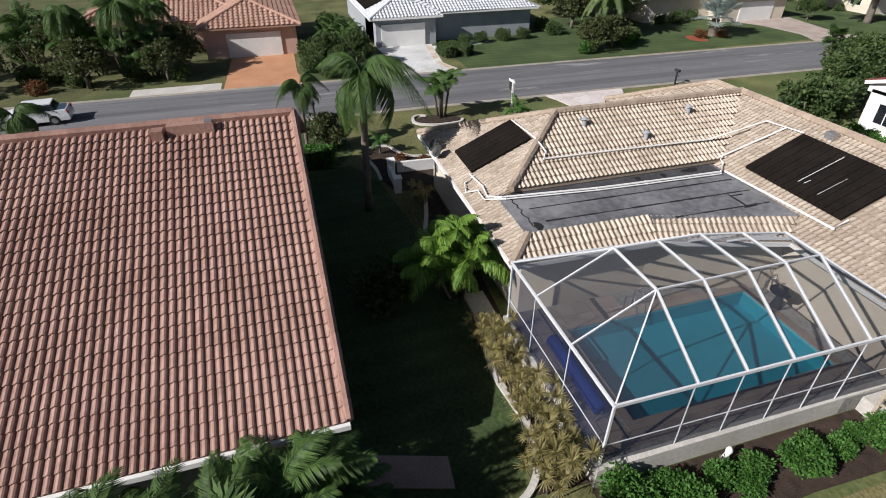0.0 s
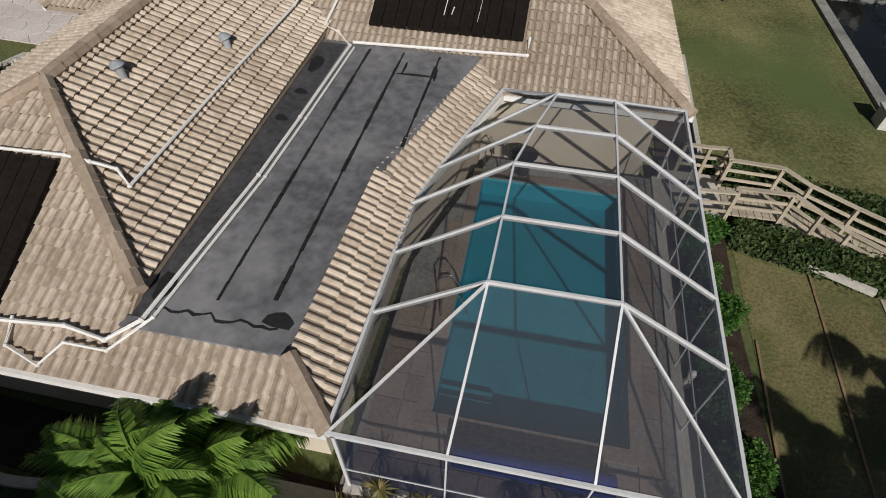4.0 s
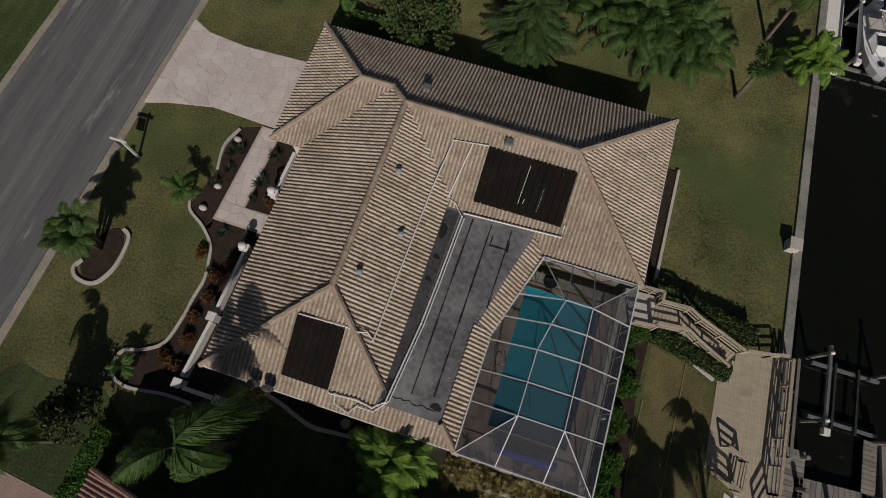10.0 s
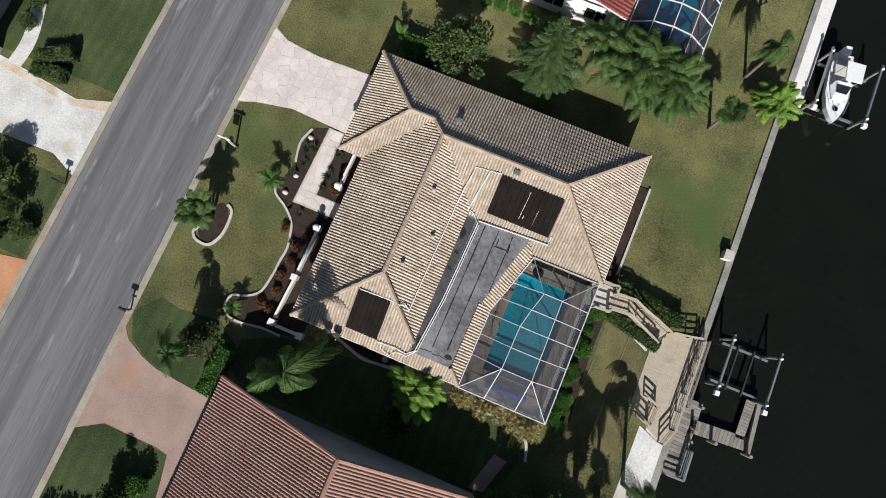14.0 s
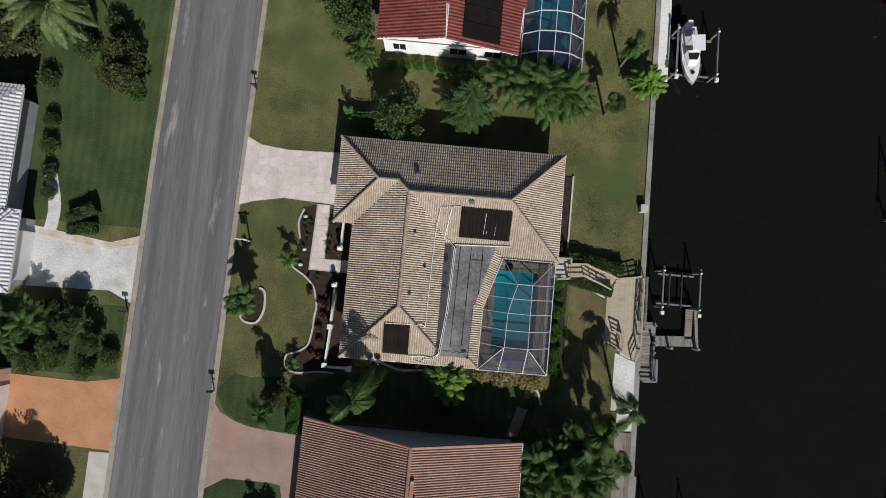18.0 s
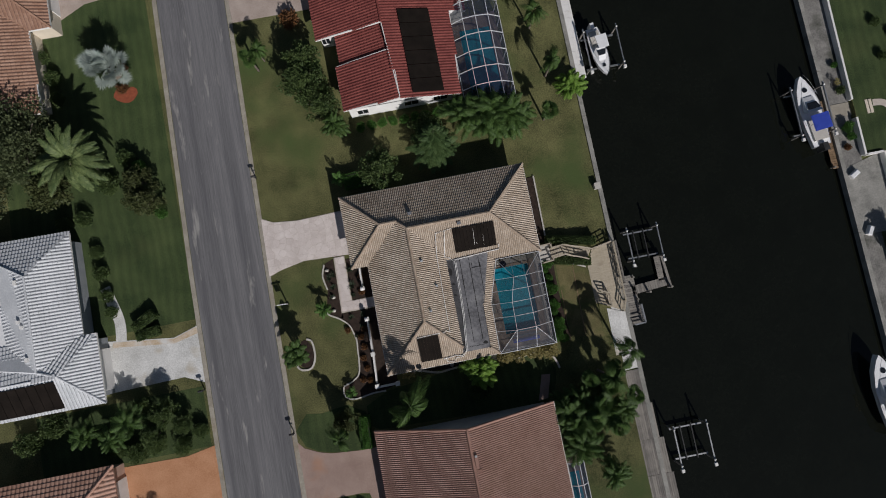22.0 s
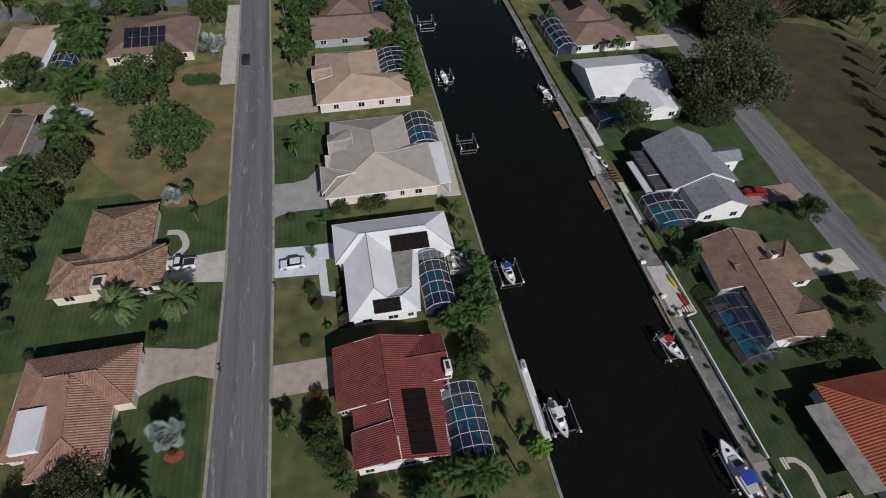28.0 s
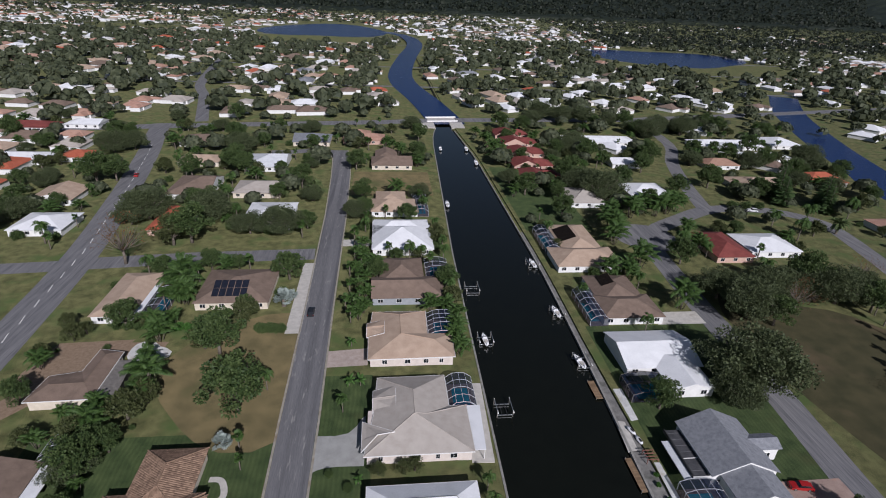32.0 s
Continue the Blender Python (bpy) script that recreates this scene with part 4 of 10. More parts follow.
# the narrow tiled apron between the flat roof and the pool cage
APRONS = (([(7.35, -5.1), (7.5, 0.4), (6.68, 0.6), (6.45, -4.2)], 3.39), ([(7.5, 0.4), (8.95, 5.0), (8.15, 5.9), (6.68, 0.6)], 3.39))
apron = Solid()
for outline, inner in APRONS:
    (ax, ay), (bx, by), (cx, cy), (dx, dy) = outline
    edge = Vector((bx - ax, by - ay)).normalized()
    normal = Vector((-edge.y, edge.x))
    run = Vector((cx - bx, cy - by)).dot(normal)
    g = (inner - EAVE) / run
    plane = (EAVE - g * (normal.x * ax + normal.y * ay), g * normal.x, g * normal.y)
    s = roof_sheet([(outline, plane)], 0.14)
    apron.add(s.v, s.f)
    near_tiles += tile_places(outline, plane, TILE_W, TILE_L)
apron.make("apron_deck", CREAM_CAP, home)
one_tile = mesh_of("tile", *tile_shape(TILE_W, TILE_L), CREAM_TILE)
soiled_and_shaded(one_tile, CREAM_TILE)
for o, a, d, n in near_tiles[:300]:
    ob = new("tile", one_tile)
    ob.parent = roof
    ob.matrix_basis = Matrix(((a.x, d.x, n.x, o.x), (a.y, d.y, n.y, o.y), (a.z, d.z, n.z, o.z), (0, 0, 0, 1)))
if near_tiles[300:]:
    tiled("tile_field", near_tiles[300:], TILE_W, TILE_L, CREAM_TILE, home)
RIDGE = EAVE + PITCH * 5
caps_of = Solid()
for a, b in (((0, -0.1, RIDGE), (0, 10, RIDGE)), ((0, 10, RIDGE), (9, 10, RIDGE)), ((9, 10, RIDGE), (14, 15, EAVE)), ((9, 10, RIDGE), (14, 5, EAVE)), ((0, -0.1, RIDGE), (-5, -5.1, EAVE)), ((0, -0.1, RIDGE), (3.5, -3.6, RIDGE - 1.57)),
             ((-2.8, 11, EAVE + 1.8), (-6.8, 15, EAVE)), ((-2.8, 11, EAVE + 1.8), (-6.8, 7, EAVE)), ((-2.8, 11, EAVE + 1.8), (-1, 11, EAVE + 1.8)), ((0, 10, RIDGE), (-1, 11, EAVE + 1.8)), ((6.45, -4.2, 3.36), (7.35, -5.1, EAVE))):
    caps(caps_of, Vector(a) + Vector((0, 0, 0.08)), Vector(b) + Vector((0, 0, 0.08)), 0.17, 0.4)
tagged(caps_of.make("ridge_cap", CREAM_CAP, home, "mortared half-round ridge tiles"), kind="stuff")
FLAT_Z = 3.4
Solid().slab([(3.4, -4.22), (6.5, -4.22), (6.73, 0.6), (8.2, 5.95), (3.4, 5.95)], FLAT_Z - 0.5, FLAT_Z).make("flat_roof", MEMBRANE, home, "grey membrane flat roof with tarred seams")
r = random.Random(4)
for k, x in enumerate((4.85, 5.85, 6.9)):
    seam = Solid()
    y, y1 = (-3.4, -3.2, 1.5)[k], 5.7
    while y < y1:
        w = r.uniform(0.04, 0.1)
        seam.slab(rect(x + 0.02 * (y + 4) - 0.05 - w / 2, x + 0.02 * (y + 4) - 0.05 + w / 2, y, min(y + 0.42, y1)), FLAT_Z - 0.01, FLAT_Z + 0.008)
        y += 0.4
    seam.make("tar_seam", TAR, home)
Solid().slab([(3.42, -4.0), (3.75, -4.0), (4.1, -0.2), (4.25, 5.8), (3.42, 5.8)], FLAT_Z - 0.01, FLAT_Z + 0.006).make("edge_strip", DARK_MEMBRANE, home, "darker membrane strip along the tiles")
tar = [(3.85 + i * 0.14, -3.75 + r.uniform(-0.08, 0.08)) for i in range(17)]
Solid().slab([(x, y - r.uniform(0.01, 0.03)) for x, y in tar] + [(x, y + r.uniform(0.01, 0.035)) for x, y in reversed(tar)], FLAT_Z - 0.01, FLAT_Z + 0.012).make("tar_line", TAR, home)
for x, y, sx, sy in ((3.75, -3.3, 0.2, 0.3), (6.05, -3.6, 0.25, 0.18), (3.75, 4.6, 0.22, 0.4), (3.8, 2.0, 0.18, 0.12), (3.85, 3.2, 0.2, 0.12), (6.6, 4.6, 0.5, 0.05), (6.2, 4.9, 0.04, 0.3), (7.1, 4.7, 0.04, 0.35)):
    Solid().slab(blob(x, y, sx, sy, 9, int(x * 10), 0.15), FLAT_Z - 0.01, FLAT_Z + 0.014).make("tar_patch", TAR, home)
walls = Solid().slab([(-6.2, 7.6), (-4.4, 7.6), (-4.4, -4.5), (6.8, -4.5), (7.0, 0.6), (8.4, 5.6), (13.4, 5.6), (13.4, 14.4), (-6.2, 14.4)], -0.6, EAVE - 0.12)
walls.make("wall", CREAM_WALL, home)
Solid().box(-6.3, -6.18, 8.3, 13.4, 0.0, 2.2).make("garage_door", WHITE_PAINT, home)
Solid().box(-4.85, -4.0, 7.1, 7.7, 0, 2.7).make("brick_pier", ORANGE_DRIVE, home)
gutter = Solid()
for a, b in (((-5, -5.14, EAVE), (7.35, -5.14, EAVE)), ((7.37, -5.1, EAVE), (7.52, 0.4, EAVE)), ((7.52, 0.4, EAVE), (8.97, 5, EAVE)), ((8.97, 5, EAVE), (14, 5, EAVE)), ((14.04, 5, EAVE), (14.04, 15, EAVE)), ((-6.84, 7, EAVE), (-6.84, 15, EAVE)), ((-6.8, 15.04, EAVE), (14, 15.04, EAVE)), ((-5.04, -5.1, EAVE), (-5.04, 7, EAVE))):
    gutter.beam(Vector(a) - Vector((0, 0, 0.1)), Vector(b) - Vector((0, 0, 0.1)), 0.1, 0.16)
gutter.make("fascia", WHITE_PAINT, home, "white painted fascia")
for x, y in ((0.9, 6.3), (2.0, 3.4), (0.9, 0.9)):
    z = RIDGE - PITCH * x
    vent = Solid().tube([(x, y, z), (x, y, z + 0.3)], 0.09, 10)
    vent.tube([(x, y, z + 0.3), (x - 0.02, y, z + 0.36), (x, y, z + 0.42)], [0.16, 0.15, 0.05], 10)
    vent.make("roof_vent", GREY_WALL, home)
for x, y in ((0.6, 11.6), (5.6, 9.5)):
    z = EAVE + PITCH * (min(15 - y, y - 5))
    Solid().box(x - 0.2, x + 0.2, y - 0.15, y + 0.15, z, z + 0.3).make("roof_vent", METAL, home)

mat_n = thing("solar_heater", "large black solar pool-heating mat of long strips on cream tiles", "solar panel")
solar_mat(mat_n, 4.75, 9.3, 6.5, 9.0, WING_S, 12)
for x0, y0, x1, y1, w in ((6.9, 6.9, 6.98, 8.7, 0.022), (7.12, 6.95, 7.16, 7.2, 0.025), (7.9, 6.8, 7.95, 7.9, 0.01)):
    a, b = [Vector((x, y, height(WING_S, x, y) + 0.28)) for x, y in ((x0, y0), (x1, y1))]
    Solid().beam(a, b, w, 0.01).make("scuff", WHITE_PAINT, mat_n, "pale scuff on the black mat")
mat_s = thing("solar_heater", "small black solar pool-heating mat on cream tiles", "solar panel")
solar_mat(mat_s, -1.15, 1.15, -4.4, -1.75, S_SLOPE, 7)


def pipe(label, points, r=0.035):
    line = thing("pipe", label, "pipe")
    Solid().tube(points, r, 6).make("run", WHITE_PAINT, line)
    for p in points[1:-1]:
        Solid().ball(p, r * 1.4, r * 1.4, r * 1.4, 4, 6).make("elbow", WHITE_PAINT, line)


def on(plane, x, y, up=0.17):
    return (x, y, height(plane, x, y) + up)


pipe("white plastic solar pipe running over tiles and flat roof", [on(S_SLOPE, -1.1, -1.68), on(S_SLOPE, 1.2, -1.6), on(S_SLOPE, 1.75, -1.65), on(E_SLOPE, 2.1, -1.5), on(E_SLOPE, 2.45, -1.75), on(E_SLOPE, 2.5, 2.0), on(E_SLOPE, 2.6, 6.3), on(WING_S, 2.9, 8.9), on(WING_S, 4.7, 9.1)])
pipe("white plastic solar feed pipe", [on(WING_S, 3.9, 9.0), on(WING_S, 3.45, 6.3), on(WING_S, 3.9, 6.15), (4.42, 5.6, FLAT_Z + 0.1), (4.3, 2.0, FLAT_Z + 0.1), (4.2, -0.2, FLAT_Z + 0.1), (3.8, -4.1, FLAT_Z + 0.1), on(S_SLOPE, 3.3, -4.5), on(S_SLOPE, 2.5, -4.4), on(S_SLOPE, 1.2, -4.5)], 0.04)
pipe("white plastic solar return pipe", [(4.45, 5.8, FLAT_Z + 0.1), on(WING_S, 9.45, 6.05), on(WING_S, 9.45, 6.6)], 0.045)
pipe("white plastic solar return pipe", [(4.56, 5.55, FLAT_Z + 0.08), (4.44, 2.0, FLAT_Z + 0.08), (4.34, -0.2, FLAT_Z + 0.08), (3.95, -4.0, FLAT_Z + 0.08), on(S_SLOPE, 3.4, -4.65), on(S_SLOPE, 2.6, -4.65), on(S_SLOPE, 2.3, -5.05), on(S_SLOPE, 1.6, -4.85), on(S_SLOPE, 1.5, -4.4)], 0.03)

# ---- pool and its screened cage ----
RING, DOME, FLOOR = 3.05, 4.5, 0.7
deck = thing("pool_deck", "raised pool deck of buff stone paving inside the cage", "pool deck")
POOL = (8.7, 12.7, -3.5, 4.0)
for outline in ([(7.3, -5.2), (13.7, -5.2), (13.72, -3.5), (7.34, -3.5)], [(7.34, -3.5), (8.7, -3.5), (8.7, 4.0), (8.5, 4.0), (7.4, 0.4)], [(12.7, -3.5), (13.72, -3.5), (13.88, 4.0), (12.7, 4.0)], [(8.5, 4.0), (13.88, 4.0), (13.9, 4.95), (8.8, 4.95)]):
    Solid().slab(outline, -0.6, FLOOR - 0.02).make("slab", GREY_CONCRETE, deck)
paver = mesh_of("paver", *(lambda s: (s.v, s.f))(Solid().box(-0.29, 0.29, -0.29, 0.29, -0.02, 0.012)), DECK_STONE)
for i in range(11):
    for j in range(18):
        x, y = 7.75 + i * 0.6, -4.85 + j * 0.6
        if y > 4.7 or x > 13.5 or x < np.interp(y, [-5.2, 0.4, 5], [7.6, 7.8, 9.2]):
            continue
        if POOL[0] - 0.3 < x < POOL[1] + 0.3 and POOL[2] - 0.3 < y < POOL[3] + 0.3:
            continue
        ob = new("paver", paver)
        ob.parent = deck
        ob.matrix_basis = pose(x, y, FLOOR)
pool = thing("swimming_pool", "aqua swimming pool with a pale coping and still clear water", "pool")
x0, x1, y0, y1 = POOL
coping = Solid()
for a in (rect(x0 - 0.3, x1 + 0.3, y0 - 0.3, y0), rect(x0 - 0.3, x1 + 0.3, y1, y1 + 0.3), rect(x0 - 0.3, x0, y0, y1), rect(x1, x1 + 0.3, y0, y1)):
    coping.slab(a, FLOOR - 0.1, FLOOR + 0.035)
coping.make("coping", DECK_STONE, pool)
basin = Solid().slab(rect(x0, x1, y0, y1), 0.01, 0.04)
for a in (rect(x0, x1, y0, y0 + 0.02), rect(x0, x1, y1 - 0.02, y1), rect(x0, x0 + 0.02, y0 + 0.02, y1 - 0.02), rect(x1 - 0.02, x1, y0 + 0.02, y1 - 0.02)):
    basin.slab(a, 0.04, FLOOR - 0.02)
basin.make("basin", POOL_TILE, pool)
for i in range(3):
    Solid().box(x0 + 0.03, x0 + 1.2, y0 + 0.03 + i * 0.3, y0 + 0.33 + i * 0.3, 0.04, 0.46 - i * 0.14).make("step", POOL_TILE, pool)
water_of_pool = surface("pool_water", (0.008, 0.29, 0.4), (0.014, 0.38, 0.5), 0.5, 0.05, 6, spec=0.3)
clear_water = screened("clear_pool_water", (0.02, 0.2, 0.26), 0.1)
clear_water.node_tree.nodes["Principled BSDF"].inputs["Roughness"].default_value = 0.05
for node in clear_water.node_tree.nodes:
    if node.type == "BSDF_TRANSPARENT":
        node.inputs[0].default_value = (0.45, 0.88, 0.93, 1)
piece("water", [(x0 + 0.02, y0 + 0.02, FLOOR - 0.1), (x1 - 0.02, y0 + 0.02, FLOOR - 0.1), (x1 - 0.02, y1 - 0.02, FLOOR - 0.1), (x0 + 0.02, y1 - 0.02, FLOOR - 0.1)], [(0, 1, 2, 3)], clear_water, pool)

cage = thing("pool_cage", "white aluminium screen enclosure with a raised roof over the pool", "pool cage")
SPINE_W = lambda y: (float(np.interp(y, [-2.9, 0.1, 1.4, 2.7], [9.5, 9.6, 9.92, 10.3])), y, DOME)
SPINE_E = lambda y: (11.58, y, DOME)
RIM_E = lambda y: (13.75 + 0.012 * y, y, RING)
RIM_W = lambda y: (float(np.interp(y, [-5.2, 0.4, 5.0], [7.4, 7.5, 8.95])), y, EAVE + 0.02)
BAYS = (-2.9, -1.4, 0.1, 1.4, 2.7)


def bar(a, b, w=0.04, d=0.06):
    return Solid().beam(a, b, w, d).make("beam", BEAM, cage)


def net(points, material=SCREEN):
    return piece("screen", points, [tuple(range(len(points)))], material, cage)


SW, SE, NE, NW = (7.4, -5.2, RING), (13.69, -5.2, RING), (13.8, 4.97, RING), (8.95, 4.97, RING)
for a, b in ((SW, SE), (SE, NE), (NW, NE), (SW, RIM_W(0.4)), (RIM_W(0.4), NW)):
    bar(a, b, 0.06, 0.1)
for y in BAYS:
    bar(RIM_W(y + 0.1), SPINE_W(y), 0.045, 0.1)
    bar(SPINE_W(y), SPINE_E(y), 0.045, 0.1)
    bar(SPINE_E(y), RIM_E(y + 0.1), 0.045, 0.1)
for a, b in zip(BAYS, BAYS[1:]):
    bar(SPINE_W(a), SPINE_W(b))
    bar(SPINE_E(a), SPINE_E(b))
    net([RIM_W(a), SPINE_W(a), SPINE_W(b), RIM_W(b)])
    net([SPINE_W(a), SPINE_E(a), SPINE_E(b), SPINE_W(b)])
    net([SPINE_E(a), RIM_E(a), RIM_E(b), SPINE_E(b)])
S1, S2 = (9.3, -5.2, RING), (11.5, -5.2, RING)
for a, b in ((SPINE_W(-2.9), S1), (SPINE_E(-2.9), S2), (SPINE_W(-2.9), SW), (SPINE_E(-2.9), SE)):
    bar(a, b)
N1, N2 = (10.5, 4.97, RING), (11.6, 4.97, RING)
for a, b in ((SPINE_W(2.7), N1), (SPINE_E(2.7), N2), (SPINE_E(2.7), NE), (SPINE_W(2.7), NW)):
    bar(a, b, 0.04, 0.06)
net([SW, S1, SPINE_W(-2.9)])
net([SW, SPINE_W(-2.9), RIM_W(-2.9)])
net([S1, S2, SPINE_E(-2.9), SPINE_W(-2.9)])
net([S2, SE, SPINE_E(-2.9)])
net([SE, RIM_E(-2.9), SPINE_E(-2.9)])
net([NW, N1, SPINE_W(2.7)])
net([N1, N2, SPINE_E(2.7), SPINE_W(2.7)])
net([N2, NE, SPINE_E(2.7)])
net([NE, RIM_E(2.7), SPINE_E(2.7)])
for x, y in ((13.69, -5.2), (7.5, -5.2), (9.3, -5.2), (11.5, -5.2)) + tuple((13.75 + 0.012 * y, y) for y in BAYS) + ((13.8, 4.97),):
    Solid().beam((x, y, FLOOR - 0.05), (x, y, RING), 0.06 if (x, y) in ((13.69, -5.2), (7.5, -5.2), (13.8, 4.97)) else 0.03).make("post", BEAM, cage)
for a, b in (((7.5, -5.2), (13.69, -5.2)), ((13.69, -5.2), (13.8, 4.97))):
    for z in (1.55,):
        Solid().beam((*a, z), (*b, z), 0.025, 0.03).make("rail", BEAM, cage)
    net([(*a, FLOOR), (*b, FLOOR), (*b, RING), (*a, RING)], DARK_SCREEN)
curb = thing("cage_kerb", "pale painted block wall under the pool cage", "wall")
Solid().box(13.62, 13.86, -5.35, 5.0, -0.6, FLOOR + 0.05).make("east_run", CONCRETE, curb)
Solid().box(7.4, 13.62, -5.35, -5.12, -0.6, FLOOR + 0.05).make("south_run", CONCRETE, curb)


# ---- neighbouring houses ----
# south neighbour: a long gabled roof of real barrel tiles
south = thing("house", "terracotta barrel-tile gabled house beside the pool house", "house")
SX0, SX1, SXM, SY, SE_, SP = -7.6, 12.0, 2.2, -11.35, 2.75, 0.44
SOUTH_ROOFS = (([(SX1, -36), (SX1, SY), (SXM, SY), (SXM, -36)], (SE_ + SP * SX1, -SP, 0)), ([(SX0, SY + 0.65), (SX0, -36), (SXM, -36), (SXM, SY)], (SE_ - SP * SX0, SP, 0)))
roof_sheet(list(SOUTH_ROOFS), 0.16).make("roof_deck", CLAY_CAP, south)
for outline, plane in SOUTH_ROOFS:
    tiled("tile_field", tile_places(outline, plane, 0.21, 0.38), 0.21, 0.38, CLAY_TILE, south)
RZ = SE_ + SP * (SX1 - SXM)
ridge = Solid()
caps(ridge, (SXM, SY, RZ + 0.06), (SXM, -36, RZ + 0.06), 0.17, 0.45)
caps(ridge, (SX1, SY, SE_ + 0.05), (SXM, SY, RZ + 0.06), 0.13, 0.45)
caps(ridge, (SX0, SY + 0.65, SE_ + 0.05), (SXM, SY, RZ + 0.06), 0.13, 0.45)
tagged(ridge.make("ridge_cap", CLAY_CAP, south, "terracotta ridge and rake tiles"), kind="stuff")
body = Solid().box(SX0 + 0.5, SX1 - 0.6, -35.5, SY - 0.5, -0.6, SE_ - 0.1)
body.add([(SX0 + 0.5, SY - 0.5, SE_ - 0.1), (SX1 - 0.6, SY - 0.5, SE_ - 0.1), (SXM, SY - 0.5, RZ - 0.25), (SX0 + 0.5, SY - 0.7, SE_ - 0.1), (SX1 - 0.6, SY - 0.7, SE_ - 0.1), (SXM, SY - 0.7, RZ - 0.25)], ((2, 1, 0), (3, 4, 5), (1, 4, 3, 0), (2, 5, 4, 1), (0, 3, 5, 2)))
body.make("wall", GREY_WALL, south)
Solid().beam((SX1 + 0.05, -36, SE_ - 0.1), (SX1 + 0.05, SY, SE_ - 0.1), 0.12, 0.16).make("gutter", WHITE_PAINT, south)
Solid().box(2.42, 2.72, -15.3, -13.9, RZ - 0.3, RZ + 0.14).make("roof_vent", CLAY_CAP, south, "long terracotta coloured ridge vent")
Solid().box(2.5, 2.9, -15.75, -15.4, RZ - 0.3, RZ + 0.08).make("roof_vent", CLAY_CAP, south)
Solid().box(2.45, 2.7, -14.15, -13.93, RZ + 0.14, RZ + 0.2).make("vent_lid", METAL, south)

RP = lambda x: 5.4 - 0.29 * (x - 1.5)
red = {"rn": (1.5, 43.9, 5.4), "rs": (1.5, 33.0, 5.4), "nw": (-6.2, 44.2, 3.0), "sw": (-6.2, 33.4, 3.0), "x": (4.8, 39.5, RP(4.8)), "vn": (8.6, 43.7, RP(8.6)), "vs": (8.4, 35.6, RP(8.4)), "ne": (11.4, 43.6, RP(8.6)), "xe": (11.4, 39.5, RP(4.8)), "se": (11.4, 35.6, RP(8.4))}
planned_house("deep red tile-roofed house with white rakes and stepped gables", [
    [red["nw"], red["sw"], red["rs"], red["rn"]],
    [red["rs"], (2.0, 24.2, 5.25), (8.8, 24.2, 3.28), (9.4, 34.0, 3.11), (11.3, 34.0, 2.56), (11.3, 35.6, 2.56), red["vs"], red["x"], red["vn"], red["rn"]],
    [red["x"], red["xe"], red["ne"], red["vn"]],
    [red["x"], red["vs"], red["se"], red["xe"]],
    [(-4.5, 29.8, 3.2), (-4.5, 24.6, 3.2), (2.0, 24.2, 5.25), (2.0, 29.9, 5.25)],
    [(-4.0, 33.6, 3.02), (-4.0, 29.6, 3.02), (2.1, 29.6, 4.98), (2.1, 33.2, 4.98)]],
    [rect(-5.7, 11.0, 33.9, 43.5), rect(-4.0, 8.5, 24.8, 34.2)], RED_TILE, WHITE_WALL, RED_TILE, 0.13, (0.33, 0.42), 0.8, 2.9, doors=((-5.75, 41.6, 5, "w"),), windows=((-2.5, 24.78, 1.2, "s"), (3.2, 24.78, 1.6, "s"), (6.6, 24.78, 1.6, "s"), (-5.2, 33.88, 0.9, "s")), untrimmed=(5,))
tagged(Solid().add([(-4.3, 24.8, 2.6), (8.5, 24.8, 2.6), (8.5, 24.8, 3.2), (2.0, 24.8, 5.1), (-4.3, 24.8, 3.1), (-4.3, 25.0, 2.6), (8.5, 25.0, 2.6), (8.5, 25.0, 3.2), (2.0, 25.0, 5.1), (-4.3, 25.0, 3.1)], [(0, 1, 2, 3, 4), (9, 8, 7, 6, 5), (0, 5, 6, 1), (1, 6, 7, 2), (2, 7, 8, 3), (3, 8, 9, 4), (4, 9, 5, 0)]).make("gable_wall", WHITE_WALL), "white stucco gable under deep red tiles", "wall", kind="structure")
stack_ = thing("chimney", "short white roof chimney on deep red tiles", "chimney")
Solid().box(10.5, 11.6, 35.9, 37.9, 2.2, 4.9).make("stack", WHITE_PAINT, stack_)
Solid().box(10.8, 11.3, 36.3, 37.5, 4.9, 5.05).make("cap", DARK_METAL, stack_)
red_mat = thing("solar_heater", "tall black solar mat on deep red tiles", "solar panel")
solar_mat(red_mat, 3.5, 7.0, 24.6, 34.3, (5.4 + 0.29 * 1.5 + 0.02, -0.29, 0), 6)
WR = 4.72
wh = {"nw": (-4.3, 71.2, 2.9), "ne": (17.6, 71.2, 2.9), "se": (17.6, 61.4, 2.9), "gs": (-4.3, 61.5, 2.9), "v": (-2.9, 61.5, 2.9), "rw": (0.5, 66.4, WR), "rx": (1.8, 66.4, WR), "re": (12.8, 66.4, WR), "ws": (1.8, 53.6, WR), "sw": (-2.9, 48.9, 2.9), "s2": (9.0, 48.9, 2.9), "h1": (3.7, 51.7, 3.98), "h2": (6.2, 51.7, 3.98), "c1": (5.8, 53.8, 3.2), "c2": (8.3, 53.8, 3.2), "c3": (5.8, 62.4, 3.2), "c4": (9.9, 62.2, 3.2), "ap": (10.7, 61.4, 2.9)}
